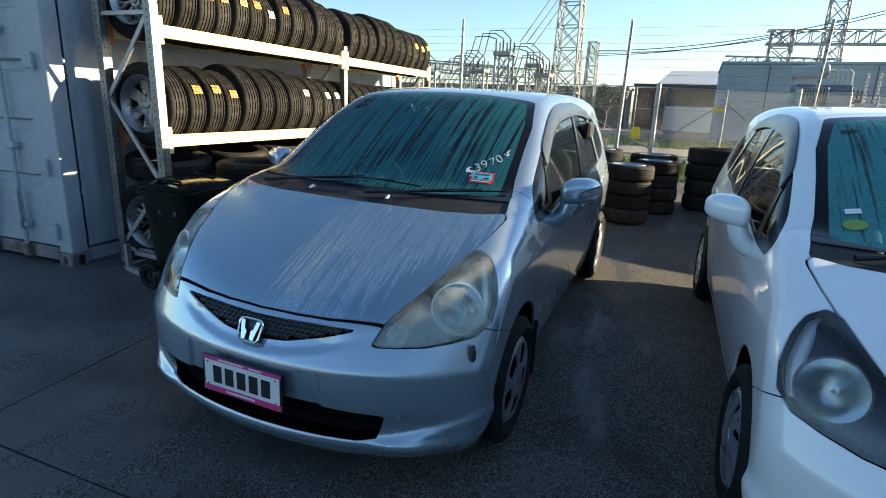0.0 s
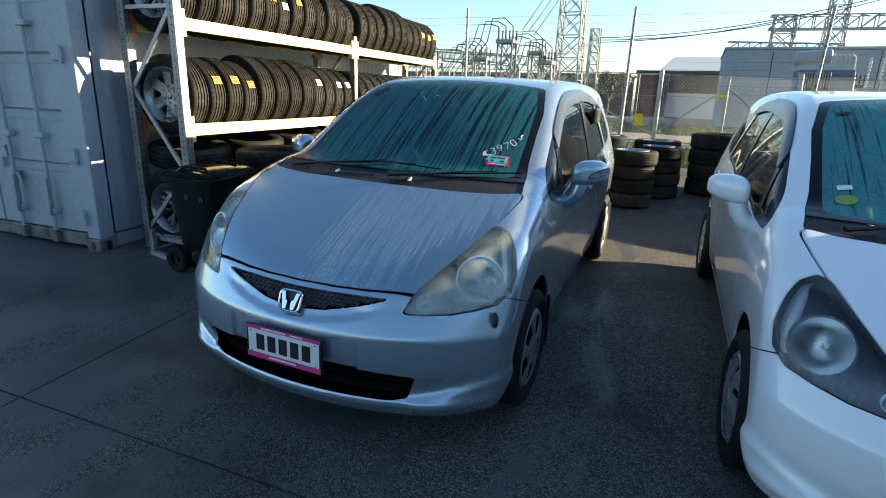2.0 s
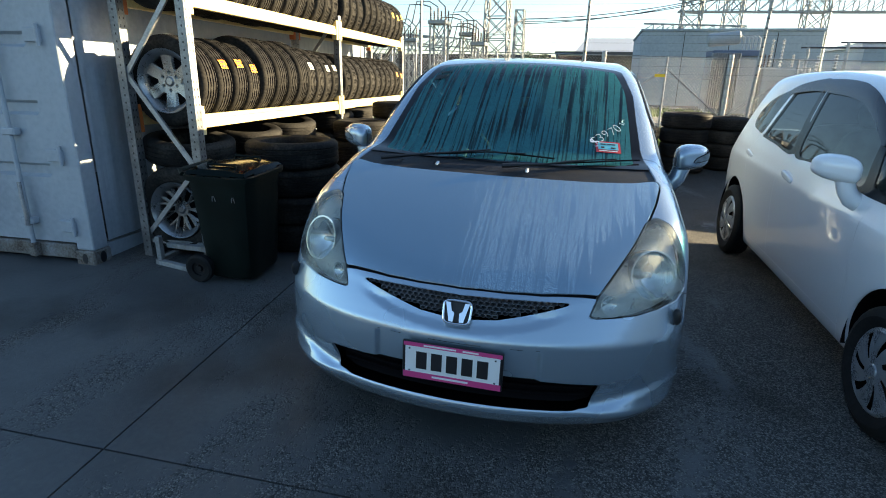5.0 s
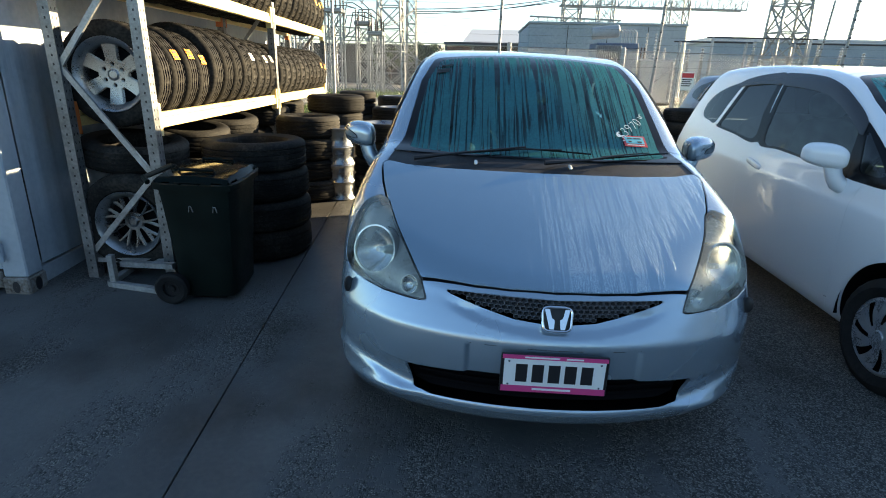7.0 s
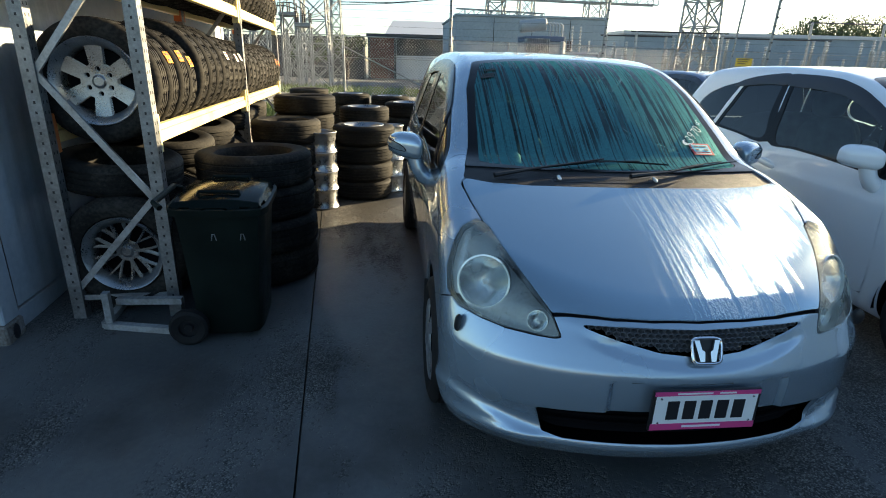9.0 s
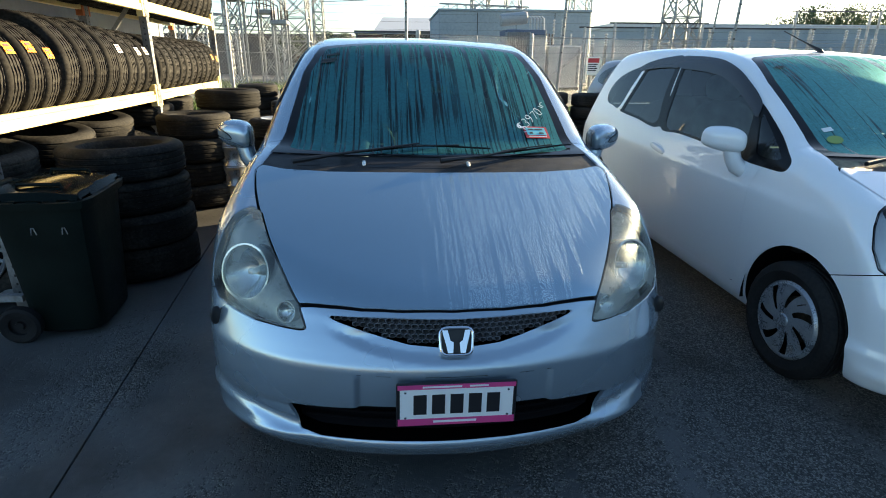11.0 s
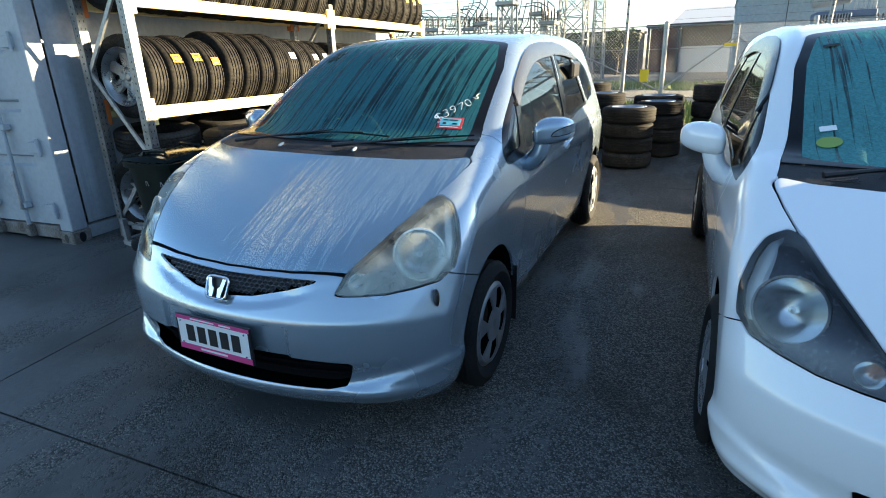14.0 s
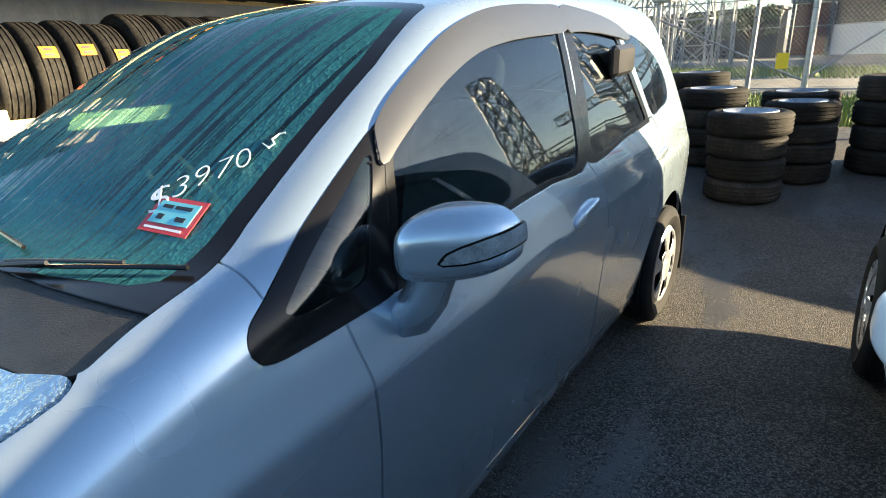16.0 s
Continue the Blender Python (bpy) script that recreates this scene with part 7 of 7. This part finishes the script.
def loose_tyre(m, R, w, label, group, rim=None, tag=None, tag_angle=0.35, name="tyre", rim_size=0.64):
    """A tyre round its local z axis, with an alloy wheel or a paper tag where it has one."""
    if rim is None and tag is None:
        ob = link(name, tyre_of(R, w), M_TYRE, None, "", m)
        return tagged(ob, label, "tyre", group)
    t = thing(name, label, "tyre", m, group)
    link("casing", tyre_of(R, w), M_TYRE, t)
    if rim is not None:
        k = R * rim_size / 0.205
        metal = M_SHADEALLOY if rim is ALLOY_MESH else M_ALLOY
        link("alloy_wheel", rim, metal, t, "alloy wheel with rack shade put into its tone" if metal is M_SHADEALLOY else "silver alloy wheel", pose(0, 0, w * 0.30) @ Matrix.Diagonal((k, k, 1, 1)))
        link("rim_barrel", BARREL, metal, t, "", Matrix.Diagonal((R * (rim_size + 0.012) / 0.2, R * (rim_size + 0.012) / 0.2, w / 0.2, 1)))
        # Black disc fills the bore; the hollow's shade is its colour.
        bm = bmesh.new()
        lathe(bm, [(0.001, w * 0.02), (R * 0.5, w * 0.02), (R * 0.52, w * 0.0), (R * 0.5, -w * 0.05), (0.001, -w * 0.05)], 28)
        part("inner_shade_disc", bm, M_LINER, t, "black disc put in for the shade behind the spokes")
    if tag is not None:
        bm = bmesh.new()
        n = 4
        rows = []
        for i in range(n + 1):
            a = tag_angle + 0.22 * (i / n - 0.5)
            rows.append([bm.verts.new(((R + 0.002) * math.cos(a), (R + 0.002) * math.sin(a), zz)) for zz in (-w * 0.28, w * 0.20)])
        for a, b in zip(rows, rows[1:]):
            bm.faces.new((a[0], b[0], b[1], a[1]))
        bmesh.ops.solidify(bm, geom=bm.faces[:], thickness=0.001)
        tg = part("paper_tag", bm, tag, t, "printed paper price tag")
        bm = bmesh.new()
        a0 = tag_angle
        for i in (-1, 1):
            a = a0 + 0.05 * i
            p = ((R + 0.0035) * math.cos(a), (R + 0.0035) * math.sin(a))
            box(bm, -0.001, 0.001, -0.006, 0.006, -w * 0.16, w * 0.1, 0, Matrix.Translation((*p, 0)) @ pose(0, 0, 0, 0, 0, math.degrees(a)))
        part("print_bar", bm, M_RED, tg)
    return t


BARREL = barrel_mesh(0.2, 0.2)


def on_rack(y, z, R, w, **k):
    """Standing on the rack's two beams with its axle along the rack."""
    half = DEPTH / 2 - 0.03
    zc = z + 0.094 + math.sqrt(R * R - half * half) - 0.004
    return loose_tyre(RACK @ pose(-DEPTH / 2 - 0.02, y, zc, 90, 0, 0) @ pose(0, 0, 0, 0, 0, rng.uniform(-4, 4)), R, w, **k)


LOWTAGS = [None, M_TAG_O, M_TAG_O, M_TAG_O, None, None, None, None, M_TAG_W, None, M_TAG_W, M_TAG_W]
lw = [(0.19, 0.325), (0.195, 0.320), (0.20, 0.325), (0.19, 0.318), (0.215, 0.345), (0.215, 0.345), (0.21, 0.342), (0.215, 0.345), (0.205, 0.33), (0.20, 0.33), (0.19, 0.325), (0.19, 0.325)]
y = 0.06
for k, (w, R) in enumerate(lw):
    on_rack(y + w / 2, LOW, R, w * 0.97, label="black tyre with a six-spoke alloy wheel on the rack" if k == 0 else "worn black tyre standing on the rack shelf", group="tyres on the rack", rim=ALLOY_SIX if k == 0 else None, tag=LOWTAGS[k], tag_angle=0.42, rim_size=0.69)
    y += w + 0.012
y = 0.04
UPTAGS = [None, M_TAG_O, M_TAG_O, M_TAG_O, M_TAG_Y, M_TAG_O, M_TAG_W, M_TAG_O, None, None, None, None, None]
for k in range(13):
    w, R = 0.188 + 0.006 * (k % 3), 0.30 + 0.012 * ((k * 5) % 3) - (0.0 if k < 8 else -0.02)
    on_rack(y + w / 2, HIGH, R, w * 0.97, label="black tyre standing on the upper rack shelf", group="tyres on the rack", rim=ALLOY_MESH if k == 0 else None, tag=UPTAGS[k], tag_angle=0.30)
    y += w + 0.010
for z, n0, Rb in ((LOW, 11, 0.32), (HIGH, 11, 0.33)):
    y = BAYS[1] + 0.09
    for k in range(n0):
        w, R = 0.20 + 0.012 * ((k * 7) % 3), Rb + 0.012 * ((k * 3) % 3)
        if z == HIGH and k in (3, 4, 5):
            R += 0.02
        on_rack(y + w / 2, z, R, w * 0.97, label="black tyre standing on the far rack shelf", group="tyres on the rack", tag=M_TAG_Y if z == HIGH and k > 7 else (M_TAG_O if z == LOW and k > 8 else None), tag_angle=0.3)
        y += w + 0.018


def standing(y, R, w, dx=0.0, **k):
    zc = -0.01 + 0.03 * y + R + (0.085 if k.get("rim") is not None else 0.0)
    return loose_tyre(RACK @ pose(-DEPTH / 2 - 0.03 + dx, y, zc, 90, 0, 0), R, w, **k)


y = -0.02
for k in range(17):
    w, R = 0.235 + 0.02 * (k % 2), (0.36 if k else 0.335) + 0.015 * ((k * 3) % 3)
    standing(y + w / 2, R, w, rng.uniform(-0.03, 0.03), label="large tyre with a fine-spoked alloy wheel under the rack" if k == 0 else "large dark tyre standing under the rack", group="tyres under the rack", rim=ALLOY_MESH if k == 0 else None)
    y += w + 0.02
for y, x, R in ((0.34, -0.33, 0.34), (1.10, -0.30, 0.33), (1.85, -0.32, 0.35), (2.9, -0.28, 0.34), (3.7, -0.3, 0.34)):
    p = RACK @ Vector((x, y, 0))
    loose_tyre(RACK @ pose(x, y, 0.03 * y + 0.735 + 0.10, 4, 6, 0), R, 0.19, "dark tyre lying on top of others under the rack", "tyres under the rack")


def stack(x, y, specs, label, top_rim=False, group="tyre stacks"):
    z = ground_z(x, y)
    for k, (R, w) in enumerate(specs):
        m = pose(x + rng.uniform(-0.015, 0.015), y + rng.uniform(-0.015, 0.015), z + w / 2, 0, 0, rng.uniform(0, 360))
        last = k == len(specs) - 1
        loose_tyre(m, R, w, label + (" with alloy" if last and top_rim else ""), group, rim=ALLOY_SIX if last and top_rim else None)
        z += w - 0.004


stack(-1.96, 2.28, [(0.385, 0.225), (0.38, 0.22), (0.385, 0.22), (0.375, 0.215)], "large black tyre in a pile beside the bin")
stack(-1.35, 4.40, [(0.315, 0.19), (0.32, 0.185), (0.315, 0.19), (0.325, 0.20)], "worn black tyre in a pile on sunny concrete", True)
stack(-2.05, 3.90, [(0.32, 0.215)] * 3 + [(0.325, 0.22)], "black tyre in a pile beside the rack")
stack(-2.04, 5.05, [(0.33, 0.195)] * 4 + [(0.345, 0.205)], "black tyre in a pile beside the rack")
stack(-1.40, 5.75, [(0.32, 0.20)] * 4, "black tyre in a pile at the rack's end", True)
stack(-1.72, 7.95, [(0.31, 0.19)] * 4, "black tyre in a far pile by the fence", True)
stack(-1.08, 7.75, [(0.31, 0.19)] * 4, "black tyre in a far pile by the fence", True)
stack(-0.80, 6.45, [(0.34, 0.20)] * 4, "black tyre in a pile behind the silver car", True)
stack(-0.25, 8.2, [(0.35, 0.20)] * 4, "black tyre in a far pile by the fence", True)
stack(-2.4, 8.1, [(0.32, 0.20)] * 4, "black tyre in a far pile by the fence")
stack(0.20, 6.9, [(0.33, 0.19)] * 4, "black tyre in a pile behind the silver car", True)
stack(0.73, 5.70, [(0.29, 0.175), (0.29, 0.18), (0.295, 0.175), (0.31, 0.19)], "black tyre in a pile between the cars", True)
stack(1.02, 6.50, [(0.285, 0.175)] * 3 + [(0.29, 0.18)], "black tyre in a pile between the cars", True)
stack(0.93, 7.30, [(0.34, 0.175)] * 4, "black tyre in a pile by the fence", True)
stack(1.70, 7.12, [(0.335, 0.217), (0.325, 0.215), (0.335, 0.217), (0.345, 0.22)], "big four-wheel-drive tyre in a tall pile")
stack(2.35, 7.6, [(0.32, 0.20)] * 4, "black tyre in a pile behind the white car")
stack(3.05, 7.5, [(0.33, 0.20)] * 4, "black tyre in a pile behind the white car")


def rim_pile(x, y, n, R, w):
    z = ground_z(x, y)
    for k in range(n):
        r = thing("bare_rim", "bare silver wheel rim in a pile", "wheel rim", pose(x + rng.uniform(-0.01, 0.01), y + rng.uniform(-0.01, 0.01), z + w / 2, 0, 0, 40 * k), "bare rims")
        link("rim_barrel", BARREL, M_ALLOY, r, "", Matrix.Diagonal((R / 0.2, R / 0.2, w / 0.2, 1)))
        link("wheel_face", ALLOY_SIX, M_ALLOY, r, "", pose(0, 0, w * 0.28) @ Matrix.Diagonal((R * 0.9 / 0.205, R * 0.9 / 0.205, 1, 1)))
        z += w + 0.001


rim_pile(-1.735, 3.91, 4, 0.165, 0.185)
rim_pile(-1.06, 4.62, 4, 0.15, 0.18)

# ---------------------------------------------------------------- bin and stand
M_BIN, _t, _b = material("dark_green_bin_plastic", (0.006, 0.010, 0.009), 0.5, 0.0, 0.15)
vary(_t, _b, [(0.003, 0.006, 0.005), (0.006, 0.012, 0.010)], 5, 90, 0.12, (0.35, 0.6))

M_BINLID, _t, _b = material("glossy_bin_lid", (0.008, 0.012, 0.011), 0.25, 0.0, 0.16)
vary(_t, _b, [(0.003, 0.006, 0.006), (0.008, 0.012, 0.011)], 6, 70, 0.10, (0.08, 0.18))


M_BINLID.node_tree.nodes["Principled BSDF"].inputs["IOR"].default_value = 1.22


def wheelie_bin():
    b = thing("wheelie_bin", "dark green plastic wheelie bin with closed lid", "bin", on_ground(-1.955, 1.49, 4))
    bm = bmesh.new()
    rings = []
    for z, hx, hy in ((0.035, 0.165, 0.20), (0.05, 0.175, 0.21), (0.30, 0.19, 0.228), (0.62, 0.212, 0.25), (0.725, 0.222, 0.26), (0.73, 0.245, 0.283), (0.765, 0.248, 0.286), (0.77, 0.23, 0.268)):
        ring = []
        for k in range(32):
            a = 2 * math.pi * k / 32
            c, s = math.cos(a), math.sin(a)
            r = (abs(c) ** 7 + abs(s) ** 7) ** (-1 / 7)
            ring.append(bm.verts.new((hx * c * r, hy * s * r, z)))
        rings.append(ring)
    for a, c in zip(rings, rings[1:]):
        for k in range(32):
            bm.faces.new((a[k], a[(k + 1) % 32], c[(k + 1) % 32], c[k]))
    bm.faces.new(rings[0][::-1])
    part("body", bm, M_BIN, b, "", None, True, 50)
    lid = (lambda m: link("lid", mesh_from("lid", m[0], m[2], m[1]), M_BINLID, b, "lid with raised middle and dusty reflections"))(oriented(surface(
        lambda x, y, z: np.maximum(((np.abs(x / 0.262) ** 8 + np.abs(y / 0.30) ** 8) ** 0.125 - 1) * 0.2, np.maximum(z - (0.796 + 0.030 * np.clip((0.235 - np.maximum(np.abs(x), np.abs(y) * 0.86)) / 0.03, 0, 1) - 0.030 * (x / 0.26) ** 2 - 0.024 * (y / 0.30) ** 2), 0.766 - z)), (-0.30, -0.34, 0.74), (0.30, 0.34, 0.86), 0.0125)))
    for s in (-1, 1):
        bm = bmesh.new()
        tube(bm, [(-0.10, s * 0.17, 0.805), (-0.09, s * 0.17, 0.832), (0.10, s * 0.16, 0.828), (0.11, s * 0.16, 0.80)], 0.010, 8)
        part("lid_handle", bm, M_BINLID, b, "", None, True)
    bm = bmesh.new()
    tube(bm, [(-0.275, -0.2, 0.755), (-0.31, -0.17, 0.775), (-0.31, 0.17, 0.775), (-0.275, 0.2, 0.755)], 0.016, 8)
    part("handle_bar", bm, M_BIN, b, "", None, True)
    for s in (-1, 1):
        bm = bmesh.new()
        box(bm, 0.03, 0.10, s * 0.10 - 0.012, s * 0.10 + 0.012, 0.69, 0.735, 0.004)
        part("lid_stop", bm, M_BIN, b)
        wheel = thing("wheel", "", "", pose(-0.20, s * 0.235, 0.10, 90, 0, 0))
        wheel.parent = b
        bm = bmesh.new()
        lathe(bm, [(0.05, -0.025), (0.085, -0.03), (0.10, -0.02), (0.10, 0.02), (0.085, 0.03), (0.05, 0.025)], 28, closed=True)
        part("tyre", bm, M_CARTYRE, wheel, "", None, True)
        bm = bmesh.new()
        lathe(bm, [(0.001, 0.02), (0.02, 0.02), (0.025, 0.008), (0.051, 0.008), (0.051, -0.01), (0.001, -0.01)], 20)
        part("hub", bm, M_BLACK, wheel, "", None, True)
    bm = bmesh.new()
    tube(bm, [(-0.20, -0.22, 0.10), (-0.20, 0.22, 0.10)], 0.012, 8)
    part("axle", bm, M_GALV, b)
    for x in (0.12, -0.02):
        bm = bmesh.new()
        tube(bm, [(x - 0.012, -0.258, 0.60), (x - 0.005, -0.262, 0.635), (x + 0.005, -0.262, 0.635), (x + 0.012, -0.258, 0.60)], 0.0028, 6)
        part("bin_mark", bm, M_GALV, b, "small pale moulded mark")


wheelie_bin()


def stand():
    s = thing("steel_stand", "low worn white steel stand at the rack's foot", "stand", on_ground(-2.60, 1.42, 4))
    for a, b in (((-0.06, 0, 0.02), (0.36, -0.10, 0.02)), ((-0.06, 0, 0.02), (-0.06, 0.28, 0.02)), ((0.0, 0.06, 0.14), (0.36, 0.02, 0.15)), ((-0.03, 0.0, 0.0), (-0.03, 0.0, 0.22))):
        bm = bmesh.new()
        bar(bm, a, b, 0.04, 0.035)
        part("steel_bar", bm, M_STAND, s)


stand()

# ---------------------------------------------------------------- what is written and stuck on the cars' glass
def on_screen(car, x, y):
    return screen_frame(x, y, 0.004)


for txt, x, y, sz, rot in (("$", 0.444, 1.166, 0.100, 58), ("3", 0.468, 1.202, 0.082, 50), ("9", 0.494, 1.233, 0.080, 56), ("7", 0.526, 1.262, 0.080, 52), ("0", 0.550, 1.292, 0.080, 60)):
    text_mesh(txt, sz, M_MARKER, "price_figure", silver, on_screen(silver, x, y) @ pose(0, 0, 0, 0, 0, rot), "white hand-painted price figure", shear=0.2)
bm = bmesh.new()
tube(bm, [(-0.018, 0.012, 0.0), (-0.008, -0.010, 0.0), (0.004, -0.006, 0.0), (0.002, 0.012, 0.0), (0.018, 0.020, 0.0), (0.030, 0.016, 0.0)], [0.0012, 0.002, 0.0016, 0.002, 0.0016, 0.001], 6)
part("price_flourish", bm, M_MARKER, silver, "white hand-painted stroke", on_screen(silver, 0.582, 1.345) @ pose(0, 0, 0, 0, 0, 55))
lab = flat_label("service_label", 0.124, 0.080, M_RED, silver, on_screen(silver, 0.513, 1.156) @ pose(0, 0, -0.002, 0, 0, 12), "red edged pale blue label inside the glass")
flat_label("label_panel", 0.100, 0.050, M_LABEL, lab, pose(0, 0.005, 0), "", 0.0016)
for x0, x1, y0, y1, ink in ((-0.038, -0.012, 0.014, 0.022, M_INK), (-0.006, 0.036, 0.014, 0.022, M_INK), (-0.036, -0.020, -0.012, 0.0, M_INK), (0.012, 0.036, -0.012, -0.002, M_INK), (-0.048, 0.046, -0.0335, -0.0285, M_PLATE)):
    bm = bmesh.new()
    box(bm, x0, x1, y0, y1, 0.0030, 0.0036)
    part("print_bar", bm, ink, lab)
for y in (1.74, 1.69, 1.665):
    flat_label("small_label", 0.07, 0.022, M_DASH, silver, on_screen(silver, -0.485 - 0.3 * (1.74 - y), y), "small dark label at the screen's edge")
# white car: round green label, white label, dark label
flat_label("white_label", 0.055, 0.028, M_PLATE, white, on_screen(white, -0.545, 1.20), "small white printed label")
bm = bmesh.new()
lathe(bm, [(0.0005, 0.0014), (0.036, 0.0014), (0.036, 0.0)], 28, Matrix.Diagonal((1.15, 0.85, 1, 1)))
part("green_label", bm, M_GREEN, white, "oval yellow-green label", on_screen(white, -0.545, 1.135))
flat_label("dark_label", 0.06, 0.022, M_DASH, white, on_screen(white, -0.49, 1.72), "small dark label at the screen's edge")
bm = bmesh.new()
tube(bm, [(0.0, 1.99, 1.522), (0.0, 2.01, 1.542), (-0.03, 2.10, 1.585), (-0.09, 2.26, 1.66)], [0.020, 0.014, 0.005, 0.003], 8)
part("aerial", bm, M_BLACK, white, "short black roof aerial", None, True)
# dark box held behind the silver car's rear side window
box_m = bmesh.new()
box(box_m, 0.735, 0.775, 2.72, 2.92, 1.235, 1.345, 0.015)
part("side_mirror_box", box_m, M_BLACK, silver, "dark folded blind spot mirror at the rear window")

blue = hatchback("dark_blue_car", "low dark blue car parked behind the white hatchback", on_ground(4.35, 5.0, 3.0) @ Matrix.Diagonal((1, 1, 0.86, 1)), M_BLUE, M_BLUE, M_GLASS, M_LAMPDARK, CAP_FIVE, False, detail=False)
